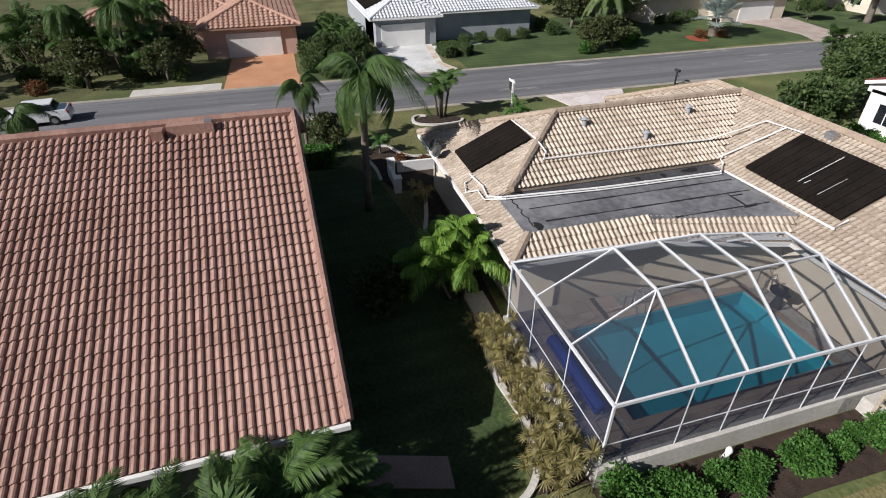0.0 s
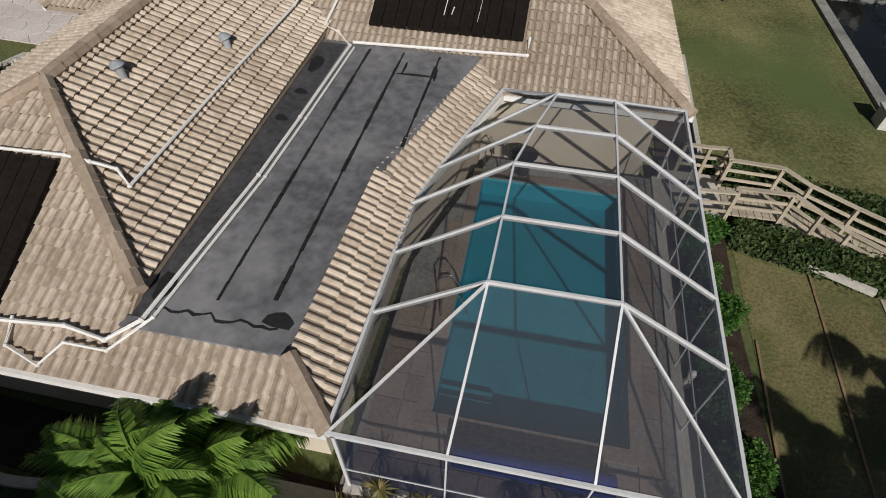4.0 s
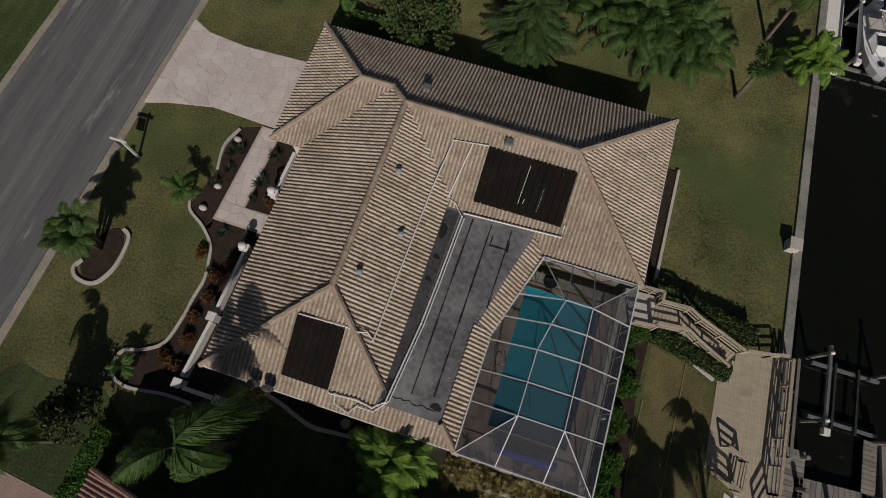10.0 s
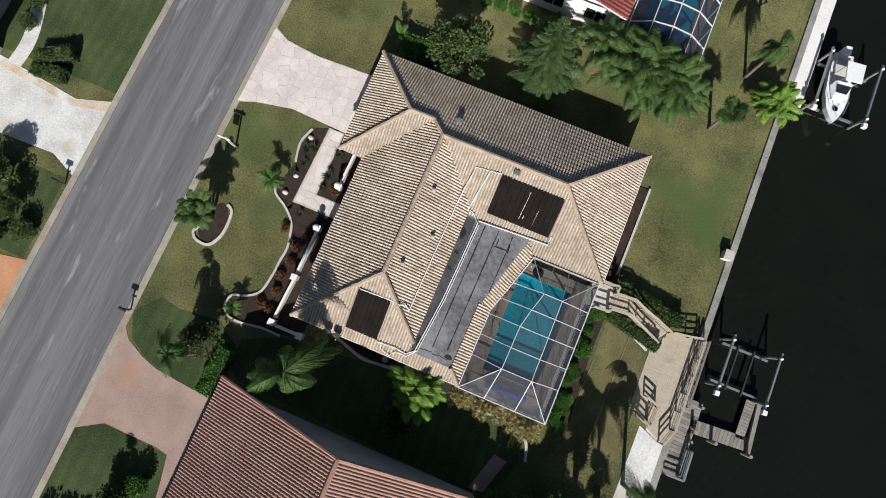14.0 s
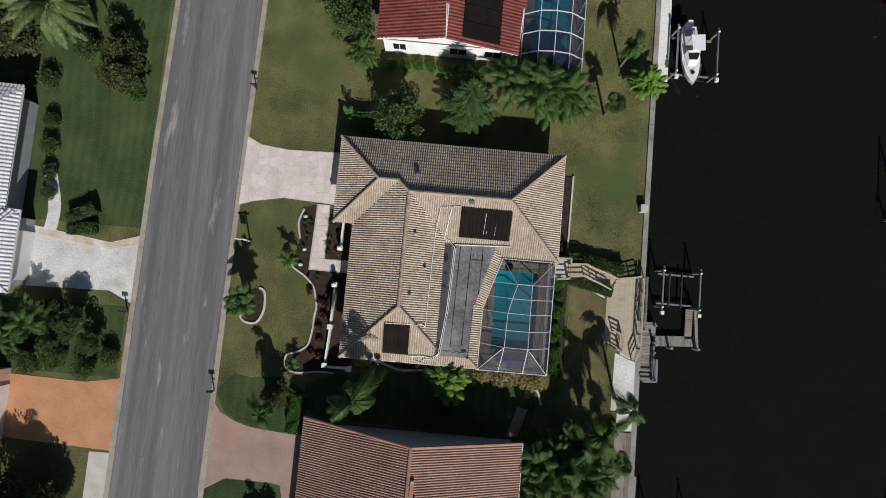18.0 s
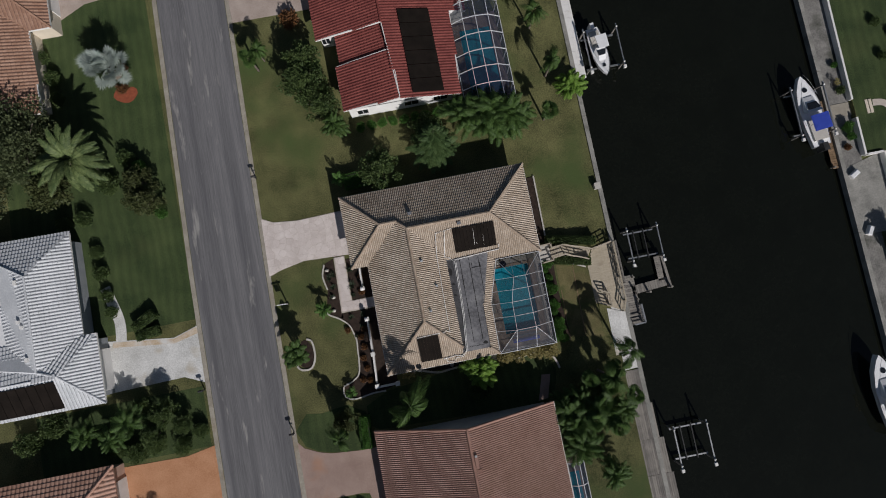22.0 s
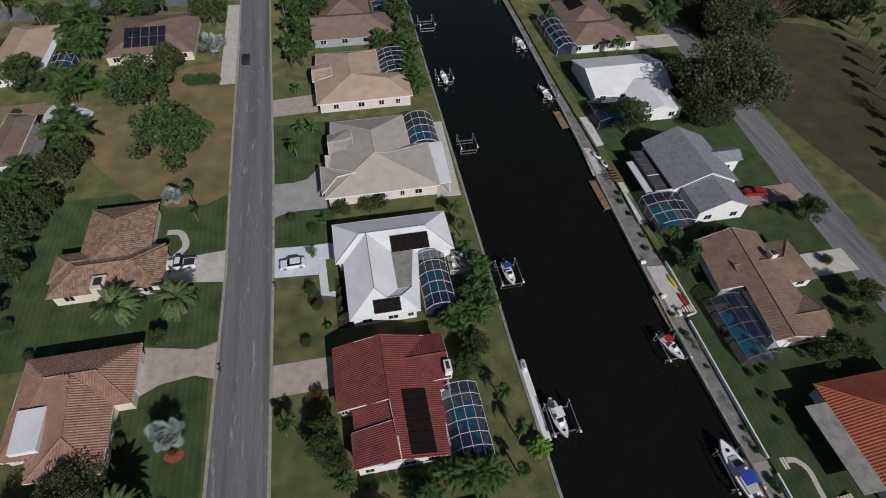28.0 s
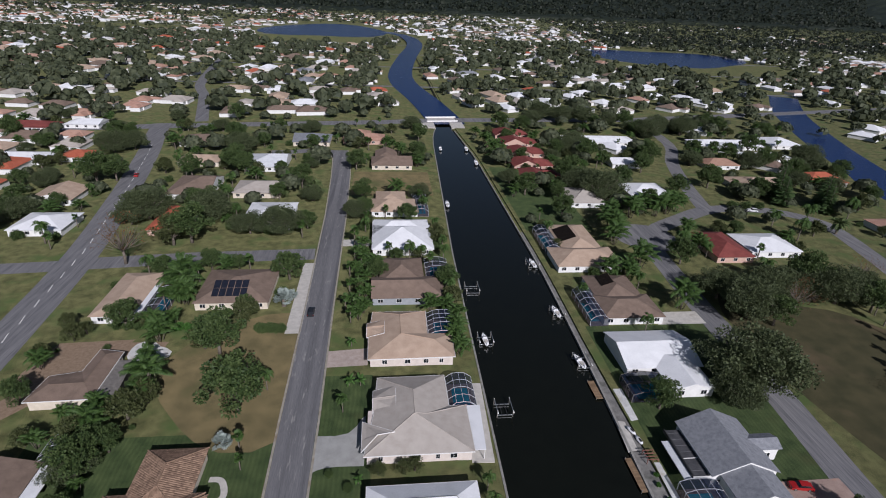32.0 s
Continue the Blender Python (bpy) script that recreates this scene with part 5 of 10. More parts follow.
planned_house("white-roofed waterfront house with hips around a grey court roof", [[wh[k] for k in keys.split()] for keys in (
    "ne nw rw rx re", "nw gs rw", "gs v rx rw", "se ne re", "v sw ws rx", "sw s2 h2 h1 ws", "ws h1 c1 c3 rx", "h1 h2 c2 c1", "s2 ap c4 c2 h2", "ap se re rx c3 c4")],
    [rect(-3.7, 17.0, 62.0, 70.6), rect(-2.3, 8.4, 49.5, 62.4)], WHITE_ROOF, WHITE_WALL, GREY_CONCRETE, 0.06, None, 1.0, 2.9, doors=((-3.75, 66.2, 5, "w"),), windows=((0.0, 49.46, 1.6, "s"), (4.4, 49.46, 1.6, "s"), (7.4, 49.46, 0.9, "s")))
for x0, x1, y0, y1, plane in ((6.05, 13.15, 62.1, 65.1, (2.9 - 0.364 * 61.4, 0, 0.364)), (1.3, 5.9, 49.3, 51.45, (2.9 - 0.386 * 48.9, 0, 0.386))):
    white_mat = thing("solar_heater", "black solar mat on a white roof", "solar panel")
    solar_mat(white_mat, x0, x1, y0, y1, plane, 6)
flat("flat_roof", [(5.7, 53.7), (8.35, 53.7), (9.95, 62.3), (5.7, 62.5)], 2.6, 3.17, GREY_CONCRETE, "weathered grey flat roof over the court", "roof", "")
Solid_deck = thing("patio_deck", "grey waterfront patio deck behind a white house", "deck")
Solid().slab([(16.1, 57.6), (19.8, 57.4), (19.8, 62.6), (16.4, 63.2)], -0.6, 0.25).make("slab", GREY_CONCRETE, Solid_deck)
for a, b in (((16.1, 57.6), (19.8, 57.4)), ((19.8, 57.4), (19.8, 62.6))):
    Solid().beam((*a, 1.1), (*b, 1.1), 0.08, 0.08).make("rail", WHITE_PAINT, Solid_deck)
    for k in range(4):
        p = Vector(a).lerp(Vector(b), k / 3)
        Solid().box(p.x - 0.04, p.x + 0.04, p.y - 0.04, p.y + 0.04, 0.25, 1.1).make("post", WHITE_PAINT, Solid_deck)
for x, y, turn in ((17.1, 59.0, 20), (18.6, 59.2, 100), (17.2, 61.2, 200), (18.9, 61.3, 300)):
    seat_ = thing("patio_chair", "white patio armchair on a grey deck", "chair", pose(x, y, 0.25, 0, 0, turn), "chairs on the patio deck")
    Solid().box(-0.3, 0.3, -0.3, 0.3, 0.32, 0.42).make("seat", WHITE_PAINT, seat_)
    Solid().box(-0.3, 0.3, 0.24, 0.32, 0.42, 0.9).make("backrest", WHITE_PAINT, seat_)
    for px_ in (-0.26, 0.26):
        for py_ in (-0.26, 0.26):
            Solid().box(px_ - 0.03, px_ + 0.03, py_ - 0.03, py_ + 0.03, 0, 0.32).make("leg", WHITE_PAINT, seat_)
be = {"sw": (-5.1, 78.6, 2.9), "se": (18.5, 78.6, 2.9), "pk": (6.1, 87.9, 5.7), "rn": (6.1, 95.6, 5.7), "nw": (-2.4, 103.6, 2.9), "ne": (14.4, 103.9, 2.9), "e2": (18.5, 92.8, 2.9), "ei": (14.4, 92.8, 2.9), "q": (9.0, 88.4, 4.9), "w1": (-3.2, 90.0, 3.1)}
planned_house("broad beige shingle-roofed house with many hips", [[be[k] for k in keys.split()] for keys in ("sw se pk", "se e2 q pk", "e2 ei q", "pk q ei ne rn", "ne nw rn", "nw w1 sw pk rn")] + [
    [(-5.6, 80.0, 2.75), (-5.6, 83.4, 2.75), (-2.2, 83.4, 4.2), (-2.2, 83.3, 4.2)], [(-5.6, 83.4, 2.75), (-5.6, 88.8, 2.75), (1.6, 83.6, 4.62), (-2.2, 83.4, 4.2)], [(-3.4, 91.0, 2.75), (-3.4, 95.0, 3.9), (2.0, 95.0, 4.6), (2.0, 91.0, 4.5)], [(-3.4, 95.0, 3.9), (-3.4, 99.0, 2.75), (2.0, 99.0, 4.3), (2.0, 95.0, 4.6)]],
    [rect(-4.4, 17.9, 79.2, 92.2), rect(-2.4, 13.8, 90.0, 103.2)], GREY_SHINGLE, PINK_BEIGE, GREY_SHINGLE, 0.09, None, 1.0, 2.9, windows=((-1.5, 79.16, 0.8, "s"), (6.2, 79.16, 1.4, "s"), (10.6, 79.16, 0.8, "s"), (14.0, 79.16, 1.4, "s")), doors=((-4.45, 84.5, 5, "w"),))
terrace = thing("patio_roof", "flat white patio roof on posts by the canal", "patio roof")
Solid().slab([(18.6, 79.1), (20.9, 79.1), (21.7, 92.7), (18.6, 92.7)], 2.72, 2.86).make("sheet", WHITE_ROOF, terrace)
for x, y in ((20.7, 79.4), (21.0, 84.0), (21.25, 88.4), (21.5, 92.4)):
    Solid().box(x - 0.07, x + 0.07, y - 0.07, y + 0.07, -0.3, 2.72).make("post", WHITE_PAINT, terrace)
flat("patio", [(18.0, 78.4), (22.9, 78.4), (24.0, 104), (18.0, 104)], -0.6, -0.2, CONCRETE, "pale concrete waterfront terrace", "patio")
ta = {"sw": (-4.9, 111.0, 2.9), "se": (18.3, 111.3, 2.9), "ne": (18.5, 122.0, 2.9), "er": (13.0, 116.6, 4.85), "pk": (4.0, 119.0, 5.4), "rn": (4.0, 128.5, 5.4), "ei": (11.6, 122.0, 2.9), "nw": (-4.0, 134.0, 2.9), "n2": (11.9, 134.0, 2.9), "w": (-5.0, 121.0, 3.0)}
planned_house("tan shingle-roofed waterfront house with a white wall", [[ta[k] for k in keys.split()] for keys in ("sw se er pk", "se ne er", "ne ei pk er", "ei n2 rn pk", "n2 nw rn", "nw w sw pk rn")] + [
    [(-5.5, 121.0, 2.9), (-5.5, 124.5, 3.9), (-0.5, 124.5, 4.4), (-0.5, 121.0, 4.3)], [(-5.5, 124.5, 3.9), (-5.5, 128.0, 2.9), (-0.5, 128.0, 4.0), (-0.5, 124.5, 4.4)]],
    [rect(-4.3, 17.7, 111.7, 121.5), rect(-3.6, 11.2, 118.0, 133.4)], TAN_SHINGLE, PINK_BEIGE, TAN_SHINGLE, 0.09, None, 1.0, 2.9, windows=((-0.5, 111.66, 1.2, "s"), (5.6, 111.66, 1.4, "s"), (10.5, 111.66, 1.2, "s"), (14.6, 111.66, 1.0, "s")))
house("brown shingle-roofed waterfront house among palms", [(-4.6, 19, 142, 156, "x", "gable", "hip"), (-2, 13, 152, 170, "y", "hip", "hip")], BROWN_SHINGLE, GREY_WALL, None, None, 0.38)
house("white-roofed hipped house", [(-5, 18.5, 177, 200, "y", "hip", "hip"), (-5, 18, 190, 206, "x", "hip", "hip")], WHITE_ROOF, WHITE_WALL, None, None, 0.36)
house("tan-roofed waterfront house", [(-6, 15, 215, 231, "x", "hip", "hip"), (-4, 10, 224, 241, "y", "hip", "hip")], TAN_SHINGLE, WHITE_WALL, None, None, 0.36)
house("brown-roofed bungalow by the canal", [(-7, 16, 283, 300, "x", "hip", "gable"), (-5, 8, 295, 313, "y", "hip", "gable")], BROWN_SHINGLE, CREAM_WALL, None, None, 0.36)
house("salmon-roofed bungalow near the main road", [(-26, 2, 336, 352, "x", "hip", "hip"), (-24, -8, 346, 362, "y", "hip", "hip")], PINK_TILE, PINK_WALL, None, None, 0.36)

pg = {"ne": (-36.7, 16.9, 2.9), "n0": (-56.0, 17.4, 2.9), "rn": (-40.9, 12.8, 4.6), "rs": (-40.9, 2.5, 4.6), "ev": (-36.7, 5.5, 2.95), "gn": (-35.3, 5.5, 2.9), "gs": (-35.3, -2.05, 2.9), "gp": (-39.05, 1.7, 4.4), "s0": (-56.0, -2.05, 2.9), "s1": (-56.0, 1.7, 4.4), "fs": (-44.5, 5.9, 3.3), "fn": (-44.5, 12.8, 3.3), "f2": (-56.0, 5.9, 3.3), "nn": (-44.5, 15.0, 3.75), "nm": (-56.0, 15.0, 3.75)}
planned_house("pale grey ribbed-tile house with hips and a white flat roof", [[pg[k] for k in keys.split()] for keys in ("ne n0 nm nn rn", "ne rn rs ev", "ev rs gp gn", "gn gp gs", "gs gp s1 s0", "rn nn fn fs rs", "rs fs f2 s1 gp")], [rect(-55.4, -37.3, -1.4, 16.2), rect(-42.0, -35.9, -1.4, 4.9)], PALE_TILE, GREY_WALL, PALE_TILE, 0.12, (0.36, 0.46), 1.0, 2.9, doors=((-35.8, 1.4, 4.6, "w"),))
flat("flat_roof", rect(-56, -44.4, 5.8, 15.1), 2.75, 3.36, WHITE_ROOF, "stained white flat roof behind ribbed tiles", "roof", "")
for x, y, q in ((-42.0, 12.3, 0.5), (-42.2, 8.1, 0.35), (-41.9, 7.5, 0.3), (-41.8, 4.0, 0.45), (-45.5, 9.0, 0.3)):
    hood = thing("roof_vent", "small white metal vent on a grey tiled roof", "vent")
    Solid().box(x - 0.15, x + 0.15, y - q / 2, y + q / 2, 3.2, 4.6 if x > -43 else 3.7).make("hood", WHITE_PAINT, hood)
pale_mat = thing("solar_heater", "black solar mat on a white roof", "solar panel")
solar_mat(pale_mat, -47.4, -39.4, -1.75, 1.25, (2.9 + 0.4 * 2.05, 0, 0.4), 8)
house("salmon tile-roofed house with a garage", [(-50, -35.6, -18.2, -8.7, "x", "hip", "hip"), (-52, -40, -30, -13, "y", "hip", "hip")], PINK_TILE, PINK_WALL, PINK_TILE, (0.46, 0.5), 0.36, doors=((-36.05, -13.2, 5, "w"),))
cb = {"nw": (-52.1, 50.9, 2.9), "ne": (-35.5, 50.9, 2.9), "e": (-35.5, 40.7, 2.9), "in": (-38.0, 40.7, 2.9), "se": (-37.8, 30.9, 2.9), "s": (-47.6, 31.4, 2.9), "w1": (-47.9, 34.6, 2.8), "w2": (-52.1, 35.0, 2.7), "rw": (-47.6, 46.0, 4.85), "re": (-40.6, 46.0, 4.85), "rx": (-44.0, 46.0, 4.85), "rs": (-43.1, 36.0, 4.85)}
planned_house("brown clay-tile house with a hipped front and a broad wing", [[cb[k] for k in keys.split()] for keys in ("ne nw rw rx re", "nw w2 rw", "e ne re", "in e re rx", "se in rx rs", "s se rs", "rx rw w2 w1 s rs")], [rect(-51.6, -36.0, 41.2, 50.4), rect(-47.2, -38.5, 31.9, 41.2), rect(-51.6, -47.2, 35.6, 41.2)], CLAY_BROWN_TILE, CREAM_WALL, CLAY_BROWN_TILE, 0.12, (0.4, 0.46), 0.9, 2.9, doors=((-35.98, 46, 5, "w"),))
top = [(-50.4, 41.7, 4.15), (-46.2, 41.4, 4.72), (-46.15, 35.05, 4.68), (-50.1, 35.35, 4.1)]
tagged(Solid().add(top[::-1] + [(x, y, z - 0.9) for x, y, z in top[::-1]], BOX_FACES).make("roof_panel", WHITE_ROOF), "pale translucent panel on a clay roof", "roof panel")
house("weathered brown tile house with stepped hips", [(-52.4, -34.6, 62.6, 72, "x", "hip", "hip"), (-49, -37, 66, 83.3, "y", "hip", "hip"), (-45, -34, 62.4, 71.5, "x", "hip", "hip"), (-53, -44, 66, 72.4, "x", "hip", "hip")], BROWN_TILE, CREAM_WALL, BROWN_TILE, (0.46, 0.5), 0.42)
chimney = thing("chimney", "cream stucco chimney with a flat top", "chimney")
Solid().box(-44.8, -42.6, 62.0, 64.8, 0, 4.6).make("stack", CREAM_WALL, chimney)
Solid().box(-44.3, -43.1, 62.7, 64.0, 4.6, 4.9).make("cap", DARK_METAL, chimney)
house("brown-roofed bungalow with rooftop panels", [(-58, -35.6, 141, 162.5, "x", "hip", "hip")], BROWN_SHINGLE, CREAM_WALL, None, None, 0.3)
pv = thing("solar_array", "rows of blue-black photovoltaic panels on a brown roof", "solar panel")
for i in range(5):
    for j in range(2):
        pts = [(x, y, 2.8 + 0.3 * (y - 141) + 0.16) for x, y in rect(-53 + i * 2.1, -51.1 + i * 2.1, 143.5 + j * 3.4, 146.7 + j * 3.4)]
        Solid().add(pts + [(x, y, z - 0.06) for x, y, z in pts], BOX_FACES).make("panel", PV, pv)
ol = {"sw": (-82.0, 99.2, 2.9), "se": (-67.4, 99.6, 2.9), "ne": (-67.5, 117.5, 2.9), "n": (-73.8, 118.9, 2.9), "in": (-74.2, 109.9, 2.9), "nw": (-81.0, 108.4, 2.9), "rw": (-78.6, 103.8, 4.0), "rx": (-70.8, 104.2, 4.0), "rn": (-70.7, 115.0, 4.0)}
planned_house("old dark shingle-roofed bungalow on a sandy lot", [[ol[k] for k in keys.split()] for keys in ("sw se rx rw", "se ne rn rx", "ne n rn", "n in rx rn", "in nw rw rx", "nw sw rw")], [[(-81.4, 99.8), (-68.0, 100.2), (-68.0, 117.0), (-73.2, 118.2), (-73.6, 109.4), (-80.4, 107.9)]], BROWN_SHINGLE, CREAM_WALL, BROWN_SHINGLE, 0.07)
flat("patio_roof", [(-67.4, 100.6), (-62.8, 100.4), (-63.8, 114.0), (-67.5, 114.2)], 2.5, 2.68, GREY_WOOD, "weathered grey slatted patio roof", "patio roof", "")
flat("patio", [(-67.4, 100.8), (-63.0, 100.6), (-64.0, 113.6), (-67.4, 113.8)], 0.0, 2.4, DARK_METAL, "dark screened porch under a slatted roof", "porch", "")
house("tan-roofed bungalow with a white carport", [(-84.5, -72.5, 134.8, 161, "y", "hip", "hip")], TAN_SHINGLE, WHITE_WALL, None, None, 0.3)
flat("carport_roof", [(-73.4, 136.2), (-70.8, 136.2), (-70.9, 152.4), (-75.4, 152.6)], 2.6, 2.75, WHITE_ROOF, "white flat carport roof", "carport", "")
house("white-roofed bungalow", [(-58, -38, 201, 226, "x", "hip", "hip")], WHITE_ROOF, WHITE_WALL, None, None, 0.22)
house("brown-roofed bungalow", [(-99, -79, 236, 263, "x", "hip", "gable")], BROWN_SHINGLE, WHITE_WALL, None, None, 0.3)
house("orange tile-roofed bungalow", [(-92, -80, 196, 222, "y", "hip", "hip")], ORANGE_TILE, PINK_WALL, None, None, 0.34)
house("pale blue-grey roofed bungalow", [(-74, -52, 278, 303, "x", "hip", "gable")], PALE_TILE, WHITE_WALL, None, None, 0.3)
house("tan-roofed bungalow", [(-110, -88, 286, 300, "x", "hip", "hip")], TAN_SHINGLE, CREAM_WALL, None, None, 0.3)
house("grey-roofed bungalow with a broken gable", [(-56, -33, 330, 351, "x", "gable", "hip")], SLATE_SHINGLE, CREAM_WALL, None, None, 0.3)
house("grey-roofed bungalow", [(-70, -48, 238, 256, "x", "hip", "gable")], GREY_SHINGLE, CREAM_WALL, None, None, 0.3)
house("white-roofed bungalow by the through road", [(-142, -122, 196, 214, "x", "hip", "hip")], WHITE_ROOF, WHITE_WALL, None, None, 0.28)
house("tan-roofed house by the through road", [(-152, -134, 228, 246, "y", "gable", "gable")], TAN_SHINGLE, WHITE_WALL, None, None, 0.3)

house("brown shingle-roofed house with a long gabled wing", [(66.5, 81.5, 42.5, 52, "x", "gable", "hip"), (68, 77, 31.5, 39.5, "x", "gable", "gable")], EAST_SHINGLE, WHITE_WALL, EAST_SHINGLE, (0.6, 0.6), 0.3, tall=0.4)
br = {"nw": (63.4, 55.0, 2.8), "sw": (62.4, 43.4, 2.8), "in": (66.4, 42.8, 3.9), "s1": (64.9, 31.6, 3.9), "r1": (67.9, 31.4, 4.75), "r0": (70.6, 55.4, 4.75), "ne": (76.2, 54.8, 3.2), "se": (75.6, 31.2, 2.7)}
planned_house("long brown shingle-roofed wing over a pool cage", [[br[k] for k in "nw sw in s1 r1 r0".split()], [br[k] for k in "r0 r1 se ne".split()]], [[(64.2, 54.4), (63.2, 44.0), (67.0, 43.2), (65.6, 32.2), (74.8, 32.0), (75.4, 54.2)][::-1]], EAST_SHINGLE, WHITE_WALL, EAST_SHINGLE, 0.1, (0.6, 0.6), 0.4, 2.8)
smoke = thing("chimney", "short white chimney on brown shingles", "chimney")
Solid().box(74.0, 75.2, 47.2, 48.6, 3.2, 5.2).make("stack", WHITE_PAINT, smoke)
Solid().box(74.2, 75.0, 47.4, 48.4, 5.2, 5.4).make("cap", DARK_METAL, smoke)
house("bright orange tile-roofed house", [(67, 84, 6, 24, "y", "hip", "hip"), (72, 90, 2, 14, "x", "hip", "hip")], ORANGE_TILE, WHITE_WALL, ORANGE_TILE, (0.46, 0.5), 0.42)
flat("patio_roof", rect(63.2, 67.6, 8, 21), 2.7, 2.85, GREY_CONCRETE, "flat weathered grey patio roof", "patio roof", "")
house("slate shingle-roofed two-level house with white rakes", [(65.6, 80.8, 68.2, 83.8, "y", "gable", "gable"), (67.6, 79.2, 60.9, 70, "y", "gable", "gable"), (74, 85.6, 74.3, 79, "x", "gable", "gable")], SLATE_SHINGLE, WHITE_WALL, None, None, 0.46, 3.7)
terrace_top = thing("balcony_roof", "flat dark grey roof with a white parapet", "patio roof")
Solid().box(62.3, 65.9, 69.0, 82.0, 2.6, 2.86).make("deck", DARK_MEMBRANE, terrace_top)
Solid().box(62.1, 67.2, 68.8, 69.0, 2.5, 3.12).make("parapet", WHITE_PAINT, terrace_top)
Solid().box(62.1, 62.3, 69.0, 82.0, 2.5, 3.3).make("parapet", DARK_METAL, terrace_top, "dark rail along the water side")
Solid().box(62.3, 65.9, 73.8, 73.95, 2.86, 2.95).make("divider", WHITE_PAINT, terrace_top)
for y in (70.6, 75.6, 77.4, 79.2, 81.0):
    Solid().box(62.3, 65.9, y, y + 0.07, 2.86, 2.89).make("seam", MEMBRANE, terrace_top)
flat("patio_roof", rect(60.3, 62.05, 68.9, 79.2), 2.4, 2.6, PALE_TILE, "narrow white ribbed patio roof", "patio roof", "")
house("white coated hipped-roof house", [(63, 84.5, 104, 121, "x", "gable", "gable"), (71, 83, 95, 112, "y", "gable", "hip")], WHITE_ROOF, WHITE_WALL, None, None, 0.3)
house("brown-roofed house with a solar mat", [(66, 86, 128, 142, "x", "hip", "hip"), (68, 84, 136, 155, "y", "hip", "hip")], BROWN_SHINGLE, WHITE_WALL, None, None, 0.36)
house("tan-roofed house with a solar mat", [(62, 87, 162, 178, "x", "hip", "hip"), (68, 84, 172, 200, "y", "hip", "hip")], TAN_SHINGLE, WHITE_WALL, None, None, 0.36)
for x0, x1, y0, y1, p in ((71.5, 75.5, 145.2, 151.5, (2.8 - 0.36 * 68, 0.36, 0)), (68.8, 75, 182, 194, (2.8 - 0.36 * 68, 0.36, 0))):
    far_mat = thing("solar_heater", "black solar mat on a brown roof", "solar panel")
    solar_mat(far_mat, x0, x1, y0, y1, p, 5)
house("grey-roofed house behind trees", [(88, 106, 226, 248, "x", "hip", "hip")], GREY_SHINGLE, WHITE_WALL, None, None, 0.3)
house("white-roofed house behind trees", [(122, 144, 236, 256, "x", "hip", "hip")], WHITE_ROOF, WHITE_WALL, None, None, 0.3)
house("dark red-roofed house", [(127, 143, 168, 192, "y", "hip", "hip")], RED_TILE, PINK_WALL, None, None, 0.34)
house("white-roofed ranch house", [(144, 166, 172, 190, "x", "hip", "hip")], WHITE_ROOF, WHITE_WALL, None, None, 0.28)
for x, y in ((84, 364), (85, 341), (83, 317), (81, 292), (80, 270)):
    house("dark red tile-roofed canal villa in a row", [(x - 8, x + 8, y - 9, y + 9, "y", "gable", "hip"), (x, x + 16, y - 7, y + 5, "x", "hip", "hip")], RED_TILE, PINK_WALL, None, None, 0.45, group="row of red villas")
house("white-roofed house by the curving street", [(212, 262, 334, 352, "x", "hip", "hip"), (224, 240, 328, 345, "y", "hip", "hip")], WHITE_ROOF, WHITE_WALL, None, None, 0.28)
house("red-brown tile-roofed house", [(193, 215, 289, 304, "x", "hip", "hip")], CLAY_BROWN_TILE, WHITE_WALL, None, None, 0.34)
house("white flat-pitched ranch house", [(230, 262, 306, 321, "x", "hip", "hip")], WHITE_ROOF, WHITE_WALL, None, None, 0.24)
house("pale-roofed house by the side canal", [(270, 294, 338, 362, "y", "hip", "hip")], WHITE_ROOF, WHITE_WALL, None, None, 0.28)
house("white-roofed cottage behind trees", [(134, 152, 290, 304, "x", "gable", "hip")], WHITE_ROOF, WHITE_WALL, None, None, 0.3)
house("brown-roofed bungalow with a hipped porch", [(-122, -98, 326, 344, "x", "hip", "hip")], BROWN_SHINGLE, WHITE_WALL, None, None, 0.32)
house("small orange-roofed cottage", [(-172, -156, 292, 306, "x", "hip", "hip")], ORANGE_TILE, WHITE_WALL, None, None, 0.34)
house("white-roofed ranch house beyond the through road", [(-212, -176, 286, 302, "x", "hip", "hip")], WHITE_ROOF, WHITE_WALL, None, None, 0.26)
house("red-roofed house beyond the through road", [(-238, -208, 356, 372, "x", "hip", "hip")], RED_TILE, WHITE_WALL, None, None, 0.34)
house("white-roofed house near the main road", [(-206, -184, 366, 382, "x", "hip", "gable")], WHITE_ROOF, WHITE_WALL, None, None, 0.28)
house("tan-roofed house by the curving street", [(188, 214, 245, 268, "x", "hip", "gable")], TAN_SHINGLE, WHITE_WALL, None, None, 0.3)
house("orange-roofed house by the side canal", [(236, 260, 258, 276, "x", "hip", "hip")], ORANGE_TILE, WHITE_WALL, None, None, 0.4)
house("salmon-roofed house by the side canal", [(222, 236, 172, 206, "y", "hip", "hip")], PINK_TILE, WHITE_WALL, None, None, 0.3)
house("pale grey-roofed house by the side canal", [(212, 236, 146, 166, "x", "gable", "hip")], PALE_TILE, WHITE_WALL, None, None, 0.3)
house("white-roofed long house", [(118, 172, 340, 358, "x", "hip", "hip")], WHITE_ROOF, WHITE_WALL, None, None, 0.26)


